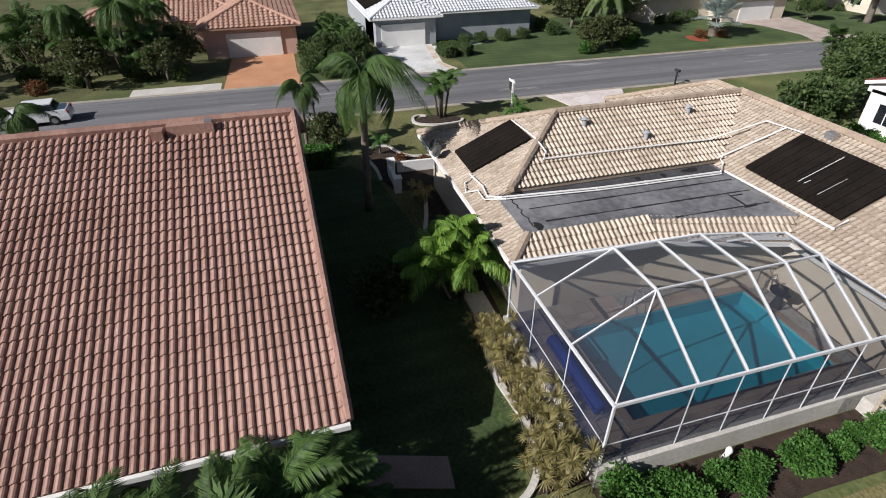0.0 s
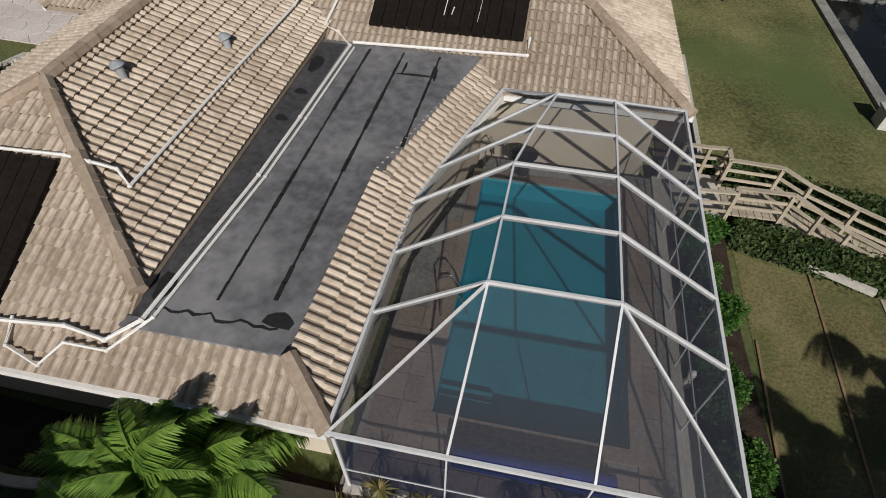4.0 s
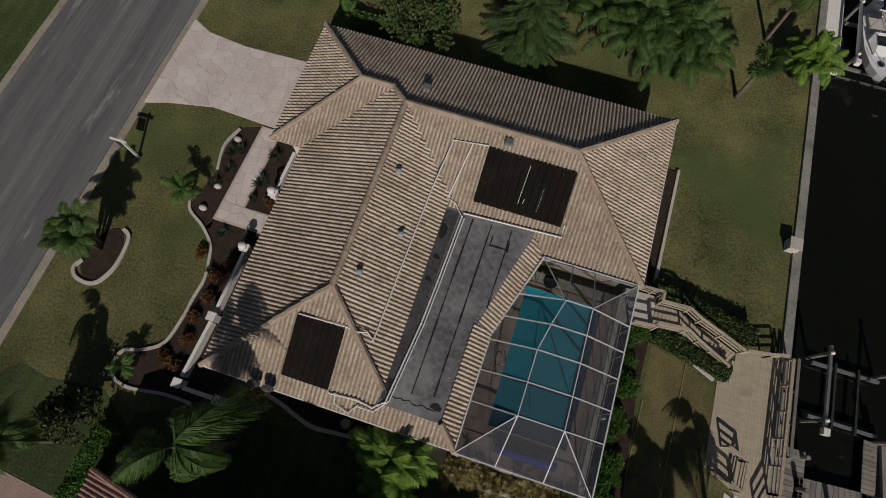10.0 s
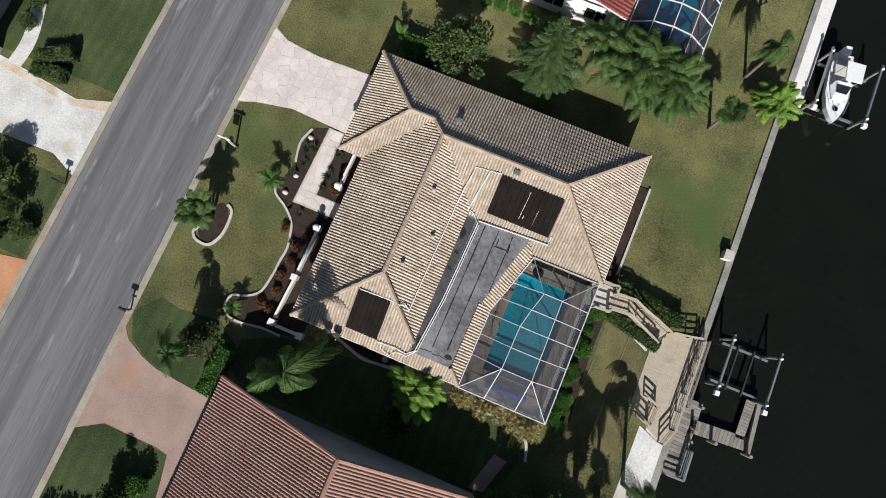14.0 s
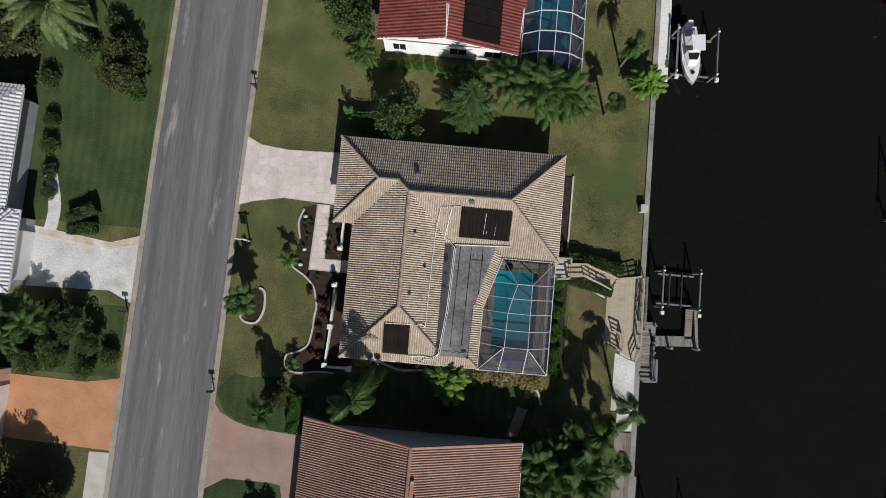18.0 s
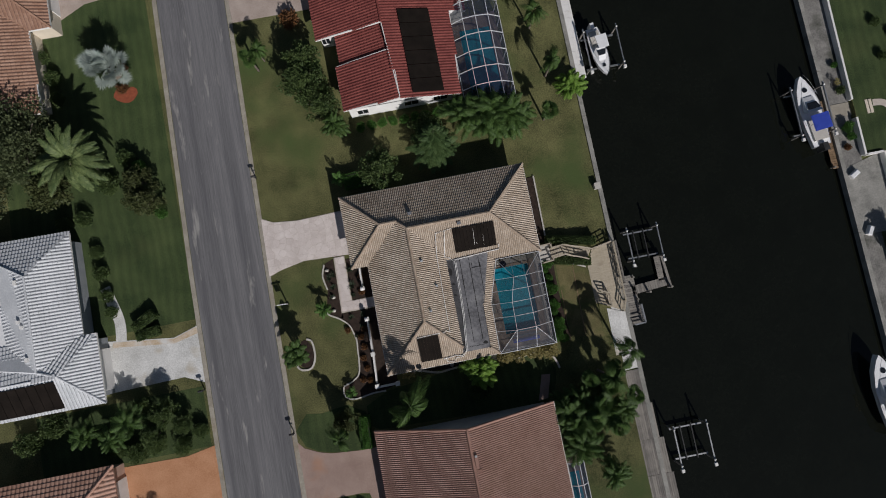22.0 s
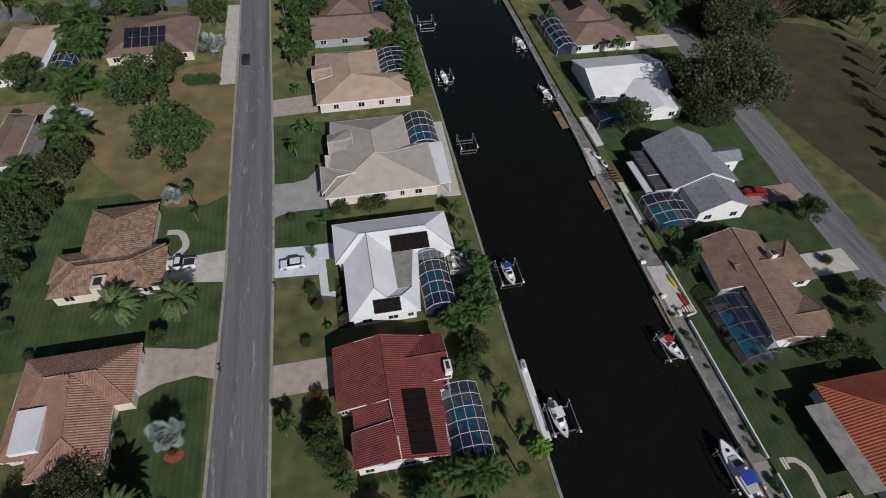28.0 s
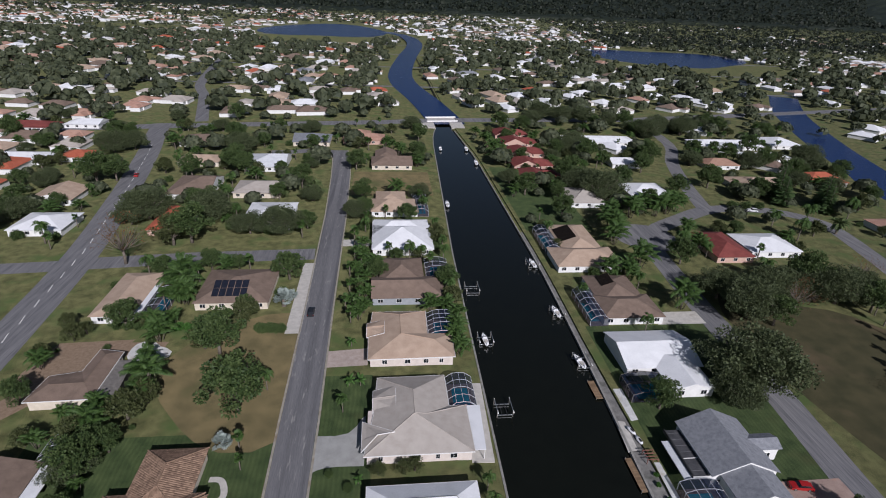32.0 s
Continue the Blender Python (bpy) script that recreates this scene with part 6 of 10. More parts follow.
def small_cage(label, x0, x1, y0, y1, top, bays, cross=3, framing=BEAM, open_side="e"):
    """A neighbour's pool cage: arched frame, dark netting, pool inside."""
    c = thing("pool_cage", label, "pool cage", group="neighbours' pool cages")
    outer = x1 if open_side == "e" else x0
    xs = [x0 + (x1 - x0) * i / cross for i in range(cross + 1)]
    zs = [2.4 + (top - 2.4) * math.sin(math.pi * i / cross) ** 0.5 for i in range(cross + 1)]
    ys_ = [y0 + (y1 - y0) * j / bays for j in range(bays + 1)]
    for y in ys_:
        for i in range(cross):
            Solid().beam((xs[i], y, zs[i]), (xs[i + 1], y, zs[i + 1]), 0.07, 0.11).make("beam", framing, c)
        Solid().beam((outer, y, 0), (outer, y, 2.4), 0.09).make("post", framing, c)
    for i in range(cross + 1):
        Solid().beam((xs[i], y0, zs[i]), (xs[i], y1, zs[i]), 0.06, 0.08).make("purlin", framing, c)
    s = Solid()
    for i in range(cross):
        s.add([(xs[i], y0, zs[i]), (xs[i + 1], y0, zs[i + 1]), (xs[i + 1], y1, zs[i + 1]), (xs[i], y1, zs[i])], [(0, 1, 2, 3)])
    s.add([(outer, y0, 0), (outer, y1, 0), (outer, y1, 2.4), (outer, y0, 2.4)], [(0, 1, 2, 3)])
    s.add([(x0, y0, 0), (x1, y0, 0)] + [(xs[i], y0, zs[i]) for i in range(cross, -1, -1)], [tuple(range(cross + 3))])
    s.make("screen", DARK_SCREEN, c)
    deck_ = thing("pool_deck", "buff pool deck with an aqua pool", "pool deck")
    Solid().slab(rect(x0, x1, y0, y1), -0.6, 0.05).make("slab", DECK_STONE, deck_)
    Solid().slab(rect(x0 + (x1 - x0) * 0.22, x1 - (x1 - x0) * 0.16, y0 + (y1 - y0) * 0.14, y1 - (y1 - y0) * 0.15), 0.0, 0.07).make("pool", water_of_pool, deck_)


small_cage("white-framed pool cage against red tiles", 9.2, 15.1, 22.7, 34.6, 3.6, 6, 4)
small_cage("white-framed pool cage beside a white roof", 10.0, 15.4, 49.2, 61.0, 3.8, 5, 4)
small_cage("white-framed pool cage beside a beige roof", 14.6, 21.2, 92.9, 103.6, 3.8, 4, 4)
small_cage("white-framed pool cage beside a tan roof", 12.0, 21.3, 122.3, 133.4, 3.8, 5, 5)
small_cage("white-framed pool cage of the terracotta house", 12.2, 14.0, -30, -18.2, 2.9, 5, 3)
small_cage("dark pool cage beside brown shingles", 59.6, 65.9, 30.2, 42.2, 3.3, 4, 3, BRONZE, "w")
small_cage("dark pool cage beside a slate roof", 59.0, 67.0, 60.4, 68.5, 3.2, 3, 4, open_side="w")
small_cage("dark pool cage beside a white roof", 60.6, 71.2, 94.4, 102.2, 3.2, 2, 5, BRONZE, "w")
small_cage("white-framed pool cage by the canal", 62, 68, 128, 146, 3.8, 5, 4, open_side="w")
small_cage("white-framed pool cage by the canal", 62, 67.8, 178, 198, 3.8, 5, 4, open_side="w")
small_cage("dark pool cage beside a white carport roof", -70.6, -65.4, 137, 152, 3.0, 4, 3)
small_cage("white-framed pool cage behind a bungalow", -70.2, -60.2, 81.6, 88.4, 4.0, 4, 5)
house("grey-roofed bungalow with a white patio roof", [(-84, -68.2, 66, 81.6, "y", "hip", "gable")], BROWN_SHINGLE, WHITE_WALL, None, None, 0.28)
flat("patio_roof", [(-68.1, 72.8), (-65.2, 73.0), (-65.1, 80.6), (-68.1, 81.0)], 2.5, 2.64, WHITE_ROOF, "flat white patio roof", "patio roof", "")
small_cage("dark pool cage beside a tan roof", 13, 19.5, 216, 238, 3.8, 5, 4)
small_cage("dark pool cage by brown shingles", 14, 22, 156, 170, 3.2, 4, 3)


# ---- plants ----
def leaf_cloud(rng, centres, radii, count, size, flatten=0.8, long=1.6):
    """Many small pointed leaves scattered in clumps: verts and faces."""
    pick = rng.integers(0, len(centres), count)
    d = rng.normal(size=(count, 3))
    d /= np.linalg.norm(d, axis=1)[:, None]
    p = np.array(centres)[pick] + d * (np.array(radii)[pick] * rng.uniform(0.65, 1.05, count))[:, None] * np.array([1, 1, flatten])
    a = d + rng.normal(size=(count, 3)) * 0.7
    a /= np.linalg.norm(a, axis=1)[:, None]
    b = np.cross(a, rng.normal(size=(count, 3)))
    b /= np.linalg.norm(b, axis=1)[:, None]
    s = (size * rng.uniform(0.7, 1.3, count))[:, None]
    verts = np.stack([p, p + a * s * long * 0.5 + b * s * 0.5, p + a * s * long, p + a * s * long * 0.5 - b * s * 0.5], 1).reshape(-1, 3)
    faces = np.arange(count * 4).reshape(-1, 4)
    return verts.tolist(), faces.tolist()


def frond(rng, length, droop, pairs, leaf, width, lift=0.5, vee=0.35):
    """A feather frond along +x from the origin: a curved midrib with two rows of narrow leaflets."""
    s = Solid()
    pts = [Vector((length * t * (1 - 0.25 * droop * t), 0, length * (lift * t - droop * t * t))) for t in (i / 8 for i in range(9))]
    s.tube([tuple(p) for p in pts], [0.035 * (1 - 0.8 * i / 8) for i in range(9)], 4)
    for i in range(pairs):
        t = 0.14 + 0.86 * i / pairs
        k = min(int(t * 8), 7)
        p = pts[k].lerp(pts[k + 1], t * 8 - k)
        along = (pts[k + 1] - pts[k]).normalized()
        reach = leaf * math.sin(math.pi * (0.12 + 0.8 * t)) * rng.uniform(0.85, 1.1)
        for side in (-1, 1):
            out = (Vector((0, side, 0)) + along * 0.55 + Vector((0, 0, vee - droop * 0.7 * rng.uniform(0.6, 1.4)))).normalized()
            mid, tip = p + out * reach * 0.5, p + out * reach - Vector((0, 0, droop * reach * 0.45))
            w = along * width / 2
            s.add([p - w * 0.4, mid - w, tip, mid + w, p + w * 0.4], [(0, 1, 2, 3, 4)])
    return s


def fan_leaf(rng, stalk, r, blades=18, spread=300, fold=0.25):
    """A fan leaf on a stalk along +x."""
    s = Solid()
    s.tube([(0, 0, 0), (stalk * 0.5, 0, stalk * 0.12), (stalk, 0, stalk * 0.1)], 0.03, 4)
    c = Vector((stalk, 0, stalk * 0.1))
    for i in range(blades):
        a = math.radians(-spread / 2 + spread * (i + 0.5) / blades)
        d = Vector((math.cos(a), math.sin(a), -fold + 0.12 * (i % 2)))
        n = Vector((-math.sin(a), math.cos(a), 0)) * r * math.radians(spread / blades) * 0.33
        k = r * rng.uniform(0.88, 1.08)
        s.add([c, c + d * k * 0.55 - n, c + d * k, c + d * k * 0.55 + n], [(0, 1, 2, 3)])
    return s


MAKERS, MADE = {}, {}


def maker(kind):
    def keep(f):
        MAKERS[kind] = f
        return f

    return keep


def trunk_of(parent, h, r0, r1, lean=0.0, rings=10, material=BARK):
    s = Solid()
    s.tube([(lean * (i / rings) ** 2, 0, h * i / rings) for i in range(rings + 1)], [(r0 + (r1 - r0) * i / rings) * (1.25 if i == 0 else 1 + 0.08 * (i % 2)) for i in range(rings + 1)], 9)
    return s.make("trunk", material, parent, smooth=True)


def crown_of_fronds(parent, meshes, top, count, seed, low=-35, high=65, scale=(0.85, 1.1)):
    r = random.Random(seed)
    for i in range(count):
        ob = new("frond", meshes[i % len(meshes)])
        ob.parent = parent
        up = low + (high - low) * ((i * 0.7549) % 1)
        ob.matrix_basis = Matrix.Translation(top) @ pose(0, 0, 0, 0, 0, i * 137.5 + r.uniform(-12, 12)) @ pose(0, 0, 0, r.uniform(-8, 8), -up, 0) @ Matrix.Scale(r.uniform(*scale), 4)


def joined_crown(parent, meshes, top, count, seed, low=-35, high=65, scale=(0.85, 1.1)):
    """The same crown as one mesh, for palms that stay far off."""
    r = random.Random(seed)
    s = Solid()
    for i in range(count):
        up = low + (high - low) * ((i * 0.7549) % 1)
        m = Matrix.Translation(top) @ pose(0, 0, 0, 0, 0, i * 137.5 + r.uniform(-12, 12)) @ pose(0, 0, 0, r.uniform(-8, 8), -up, 0) @ Matrix.Scale(r.uniform(*scale), 4)
        me = meshes[i % len(meshes)]
        s.add([m @ v.co for v in me.vertices], [tuple(p.vertices) for p in me.polygons])
    s.make("crown", meshes[0].materials[0], parent)


@maker("queen_palm")
def queen_palm(parent):
    rng = np.random.default_rng(11)
    trunk_of(parent, 5.6, 0.17, 0.12, 0.15)
    ms = []
    for k in range(3):
        s = frond(rng, 2.9, 1.2 + 0.2 * k, 72, 0.85, 0.05, 0.8, 0.1)
        ms.append(mesh_of("frond", s.v, s.f, PALM_LEAF))
    crown_of_fronds(parent, ms, (0.15, 0, 5.6), 16, 1, -40, 55, (0.6, 1.1))


@maker("feather_palm")
def feather_palm(parent):
    rng = np.random.default_rng(18)
    trunk_of(parent, 5.6, 0.17, 0.12, 0.15)
    ms = []
    for k in range(3):
        s = frond(rng, 2.9, 1.1 + 0.2 * k, 50, 0.85, 0.06, 0.8, 0.1)
        ms.append(mesh_of("frond", s.v, s.f, PALM_LEAF))
    joined_crown(parent, ms, (0.15, 0, 5.6), 21, 8, -35, 50)


@maker("date_palm")
def date_palm(parent):
    rng = np.random.default_rng(12)
    trunk_of(parent, 3.6, 0.36, 0.32)
    ms = []
    for k in range(3):
        s = frond(rng, 3.7, 0.7 + 0.12 * k, 64, 0.62, 0.1, 0.4, 0.3)
        ms.append(mesh_of("frond", s.v, s.f, DATE_LEAF))
    crown_of_fronds(parent, ms, (0, 0, 3.6), 46, 2, -15, 75)


@maker("bright_palm")
def bright_palm(parent):
    """Several slim stems, each with long arching fronds of narrow drooping leaflets."""
    rng = np.random.default_rng(13)
    ms = []
    for k in range(3):
        s = frond(rng, 2.1, 0.8 + 0.2 * k, 50, 0.5, 0.05, 0.9, 0.1)
        ms.append(mesh_of("frond", s.v, s.f, BRIGHT_LEAF))
    for i, (x, y, h) in enumerate(((0, 0, 2.1), (0.75, 0.3, 1.7), (-0.7, 0.25, 1.8), (0.2, -0.7, 1.4), (-0.35, -0.55, 1.2), (0.35, 0.8, 1.6))):
        Solid().tube([(x * 0.35, y * 0.35, 0), (x * 0.8, y * 0.8, h * 0.6), (x, y, h)], [0.07, 0.055, 0.045], 7).make("stem", BARK, parent, smooth=True)
        crown_of_fronds(parent, ms, (x, y, h), 13, 40 + i, -15, 75, (0.65, 1.1))


@maker("young_palm")
def young_palm(parent):
    rng = np.random.default_rng(19)
    trunk_of(parent, 1.5, 0.1, 0.07)
    ms = []
    for k in range(3):
        s = frond(rng, 1.6, 0.55 + 0.2 * k, 26, 0.42, 0.05, 0.6, 0.15)
        ms.append(mesh_of("frond", s.v, s.f, YOUNG_LEAF))
    crown_of_fronds(parent, ms, (0, 0, 1.45), 15, 3, -20, 60, (0.6, 1.15))


@maker("palm_clump")
def palm_clump(parent):
    rng = np.random.default_rng(14)
    ms = []
    for k in range(3):
        s = frond(rng, 2.6, 0.6 + 0.12 * k, 34, 0.6, 0.07, 0.6, 0.2)
        ms.append(mesh_of("frond", s.v, s.f, BRIGHT_LEAF if k == 2 else YOUNG_LEAF if k == 1 else PALM_LEAF))
    for i, (x, y, h) in enumerate(((0, 0, 3.4), (0.9, 0.5, 2.6), (-0.8, 0.6, 2.9), (0.3, -0.9, 2.3), (-0.6, -0.6, 1.9))):
        s = Solid().tube([(x * 0.4, y * 0.4, 0), (x * 0.8, y * 0.8, h * 0.6), (x, y, h)], [0.08, 0.06, 0.05], 7)
        s.make("stem", BARK, parent, smooth=True)
        joined_crown(parent, ms, (x, y, h), 9, 20 + i, 0, 70)


@maker("silver_palm")
def silver_palm(parent):
    rng = np.random.default_rng(15)
    trunk_of(parent, 1.1, 0.3, 0.26)
    ms = [mesh_of("leaf", *(lambda s: (s.v, s.f))(fan_leaf(rng, 1.2, 0.62, 18, 250, 0.1)), SILVER_LEAF) for _ in range(3)]
    crown_of_fronds(parent, ms, (0, 0, 1.2), 58, 5, -15, 80, (0.4, 1.15))


@maker("cabbage_palm")
def cabbage_palm(parent):
    rng = np.random.default_rng(16)
    trunk_of(parent, 4.6, 0.17, 0.15)
    ms = [mesh_of("leaf", *(lambda s: (s.v, s.f))(fan_leaf(rng, 0.8, 0.8)), PALM_LEAF) for _ in range(3)]
    joined_crown(parent, ms, (0, 0, 4.6), 22, 6, -40, 75)


@maker("pygmy_palm")
def pygmy_palm(parent):
    rng = np.random.default_rng(17)
    for i, (x, y) in enumerate(((0, 0), (0.5, 0.2), (-0.3, 0.45), (0.1, -0.5), (-0.5, -0.2))):
        Solid().tube([(x * 0.4, y * 0.4, 0), (x, y, 1.9 + 0.2 * (i % 3))], [0.08, 0.06], 7).make("stem", BARK, parent, smooth=True)
    ms = []
    for k in range(2):
        s = frond(rng, 1.1, 0.6, 22, 0.34, 0.05, 0.45, 0.2)
        ms.append(mesh_of("frond", s.v, s.f, OLIVE_LEAF if k else PALM_LEAF))
    for i, (x, y) in enumerate(((0, 0), (0.5, 0.2), (-0.3, 0.45), (0.1, -0.5), (-0.5, -0.2))):
        joined_crown(parent, ms, (x, y, 1.95 + 0.2 * (i % 3)), 11, 30 + i, -15, 65)


def branching(parent, seed, h, spread, clumps, leaves, size, material, flatten=0.75, base=0.3, r0=0.22):
    rng = np.random.default_rng(seed)
    s = Solid()
    fork = h * base
    s.tube([(0, 0, -0.1), (0.05, 0, fork * 0.5), (0, 0.04, fork)], [r0 * 1.3, r0, r0 * 0.85], 8)
    centres, radii = [], []
    limbs = max(4, clumps // 7)
    for i in range(limbs):
        a, reach = 2 * math.pi * i / limbs + rng.uniform(-0.4, 0.4), spread * rng.uniform(0.45, 0.8)
        top = Vector((math.cos(a) * reach, math.sin(a) * reach, h * rng.uniform(0.55, 0.85)))
        s.tube([(0, 0.04, fork * 0.9), tuple(top * 0.5 + Vector((0, 0, h * 0.1))), tuple(top)], [r0 * 0.6, r0 * 0.35, r0 * 0.12], 6)
    s.make("trunk", BARK, parent, smooth=True)
    for _ in range(clumps):
        a, u = rng.uniform(0, 2 * math.pi), rng.uniform(0, 1)
        z = rng.uniform(base + 0.12, 1.0)
        reach = spread * math.sqrt(u) * math.sqrt(max(0.08, 1 - ((z - 0.55) / 0.5) ** 2)) * rng.uniform(0.75, 1.12)
        centres.append((math.cos(a) * reach, math.sin(a) * reach, h * z))
        radii.append(spread * rng.uniform(0.16, 0.32))
    v, f = leaf_cloud(rng, centres, radii, leaves, size, flatten)
    piece("crown", v, f, material, parent)


@maker("broadleaf_tree")
def broadleaf_tree(parent):
    branching(parent, 21, 6.0, 3.2, 42, 6000, 0.2, TREE_LEAF)


@maker("live_oak")
def live_oak(parent):
    branching(parent, 22, 10.0, 8.0, 105, 20000, 0.28, OAK_LEAF, 0.6, 0.22, 0.45)


@maker("olive_tree")
def olive_tree(parent):
    branching(parent, 23, 5.0, 2.8, 36, 3000, 0.24, OLIVE_LEAF)


@maker("bare_tree")
def bare_tree(parent):
    branching(parent, 24, 8.0, 5.0, 40, 420, 0.16, RUST_LEAF)
    rng = np.random.default_rng(5)
    s = Solid()
    for i in range(70):
        a, e = rng.uniform(0, 6.28), rng.uniform(0.4, 1.3)
        d = Vector((math.cos(a) * math.cos(e), math.sin(a) * math.cos(e), math.sin(e)))
        p = Vector((0, 0, 2.4)) + d * rng.uniform(0.5, 2.5)
        s.tube([tuple(p), tuple(p + d * rng.uniform(1.5, 3.2) + Vector((rng.uniform(-0.5, 0.5), rng.uniform(-0.5, 0.5), 0.3)))], [0.05, 0.012], 4)
    s.make("twig", BARK, parent)


@maker("pine_tree")
def pine_tree(parent):
    """A feathery conifer: whorls of long sprays that shorten towards the tip."""
    rng = np.random.default_rng(25)
    trunk_of(parent, 7.0, 0.17, 0.03)
    sprays = [frond(rng, 1.0, 0.18 + 0.08 * k, 24, 0.2, 0.035, 0.12, 0.12) for k in range(3)]
    s = Solid()
    for i in range(17):
        z = 0.7 + 6.2 * i / 16
        reach = (7.3 - z) * 0.42 + 0.15
        for j in range(11):
            base = sprays[(i + j) % 3]
            k = reach * rng.uniform(0.72, 1.08)
            m = pose(0, 0, z + rng.uniform(-0.15, 0.15), 0, 0, j * 32.7 + i * 19 + rng.uniform(-8, 8)) @ pose(0, 0, 0, rng.uniform(-25, 25), -8 - 22 * i / 16, 0) @ Matrix.Scale(k, 4)
            s.add([m @ Vector(p) for p in base.v], base.f)
    s.make("crown", PINE_LEAF, parent)


def mound(parent, seed, r, h, leaves, size, material, long=1.6):
    rng = np.random.default_rng(seed)
    s = Solid()
    for i in range(5):
        a = i * 1.26
        s.tube([(0, 0, -0.05), (math.cos(a) * r * 0.5, math.sin(a) * r * 0.5, h * 0.6)], [0.04, 0.015], 5)
    s.make("stem", BARK, parent)
    centres = [(math.cos(a) * r * 0.55 * q, math.sin(a) * r * 0.55 * q, h * rng.uniform(0.3, 0.7)) for a, q in ((rng.uniform(0, 6.28), rng.uniform(0.1, 1.1)) for _ in range(14))]
    v, f = leaf_cloud(rng, centres, [r * rng.uniform(0.35, 0.5) for _ in centres], leaves, size, 0.75 * h / r, long)
    piece("foliage", v, f, material, parent)


@maker("shrub")
def shrub(parent):
    mound(parent, 31, 0.85, 1.15, 2600, 0.08, SHRUB_LEAF)


@maker("dark_shrub")
def dark_shrub(parent):
    mound(parent, 32, 1.0, 1.3, 3000, 0.085, TREE_LEAF)


@maker("rusty_shrub")
def rusty_shrub(parent):
    mound(parent, 33, 0.6, 0.7, 700, 0.09, RUST_LEAF)


@maker("straw_shrub")
def straw_shrub(parent):
    """Rosettes of narrow straw-green leaves on short canes."""
    rng = np.random.default_rng(34)
    canes = Solid()
    for i in range(9):
        a, q = i * 2.4, 0.18 * math.sqrt(i) + 0.05
        x, y, h = math.cos(a) * q, math.sin(a) * q, 0.45 + 0.75 * ((i * 0.37) % 1)
        canes.tube([(x * 0.5, y * 0.5, -0.05), (x, y, h)], [0.025, 0.018], 5)
        rosette = Solid()
        for j in range(40):
            b, e = j * 2.4, math.radians(-20 + 95 * ((j * 0.7549) % 1))
            d = Vector((math.cos(b) * math.cos(e), math.sin(b) * math.cos(e), math.sin(e)))
            w = Vector((-math.sin(b), math.cos(b), 0)) * 0.0085
            c, k = Vector((x, y, h)), 0.34 * rng.uniform(0.8, 1.2)
            rosette.add([c - w, c + d * k * 0.5 - w * 1.6, c + d * k - Vector((0, 0, 0.05)), c + d * k * 0.5 + w * 1.6, c + w], [(0, 1, 2, 3, 4)])
        tagged(rosette.make("rosette", GOLD_LEAF, parent), kind="stuff")
    canes.make("cane", BARK, parent)


@maker("agave")
def agave(parent):
    rng = np.random.default_rng(36)
    rosette = Solid()
    for j in range(34):
        b, e = j * 2.4, math.radians(5 + 75 * ((j * 0.7549) % 1))
        d = Vector((math.cos(b) * math.cos(e), math.sin(b) * math.cos(e), math.sin(e)))
        w = Vector((-math.sin(b), math.cos(b), 0)) * 0.03
        c, k = Vector((0, 0, 0.04)), 0.55 * rng.uniform(0.75, 1.2)
        rosette.add([c - w, c + d * k * 0.45 - w * 1.2, c + d * k, c + d * k * 0.45 + w * 1.2, c + w], [(0, 1, 2, 3, 4)])
    tagged(rosette.make("rosette", AGAVE_LEAF, parent), kind="stuff")
    Solid().tube([(0, 0, -0.04), (0, 0, 0.1)], [0.07, 0.05], 6).make("stem", BARK, parent)


NAMES = {"feather_palm": ("palm tree", "tall feathery palm with drooping fronds"), "agave": ("agave", "dark spiky sword-leaved agave in mulch"), "queen_palm": ("palm tree", "feathery drooping queen palm with a slim grey trunk"), "date_palm": ("palm tree", "stout date palm with a full round crown"), "bright_palm": ("palm", "bright yellow-green areca palm beside a wall"), "young_palm": ("palm", "small green feather palm in a garden"),
         "palm_clump": ("palm", "clump of several feathery areca palms"), "silver_palm": ("palm", "silver-blue fan palm on a short trunk"), "cabbage_palm": ("palm tree", "fan-leaved cabbage palm with a slim trunk"), "pygmy_palm": ("palm", "cluster of small pygmy date palms"),
         "broadleaf_tree": ("tree", "round dark green broadleaf tree"), "live_oak": ("tree", "large spreading dark live oak"), "olive_tree": ("tree", "small olive green garden tree"), "bare_tree": ("tree", "nearly leafless grey winter tree"),
         "pine_tree": ("tree", "dense conical dark green conifer"), "shrub": ("shrub", "bright green rounded garden shrub"), "dark_shrub": ("shrub", "dense dark green garden shrub"), "rusty_shrub": ("shrub", "low rusty red-brown shrub"), "straw_shrub": ("shrub", "straw-coloured spiky dracaena shrub")}
PLANTED = [0]


def plant(kind, x, y, scale=1.0, z=0.0, label=""):
    if kind == "queen_palm" and (y > 28 or x < -28):
        kind = "feather_palm"
    PLANTED[0] += 1
    m = pose(x, y, z, 0, 0, PLANTED[0] * 77 % 360) @ Matrix.Scale(scale, 4)
    if kind not in MADE:
        ob = thing(kind, NAMES[kind][1], NAMES[kind][0])
        MAKERS[kind](ob)
        MADE[kind] = ob
        ob["group"] = kind.replace("_", " ") + "s of the neighbourhood"
        ob.matrix_basis = pose(x, y, z, 0, 0, PLANTED[0] * 77 % 360)
        if abs(scale - 1) > 0.01:
            ob.scale = (scale,) * 3
        return ob
    base = MADE[kind]
    ob = copy_thing(base, pose(x, y, z, 0, 0, PLANTED[0] * 77 % 360) @ Matrix.Scale(scale / base.scale[0], 4))
    if label:
        ob["label"] = label
    return ob


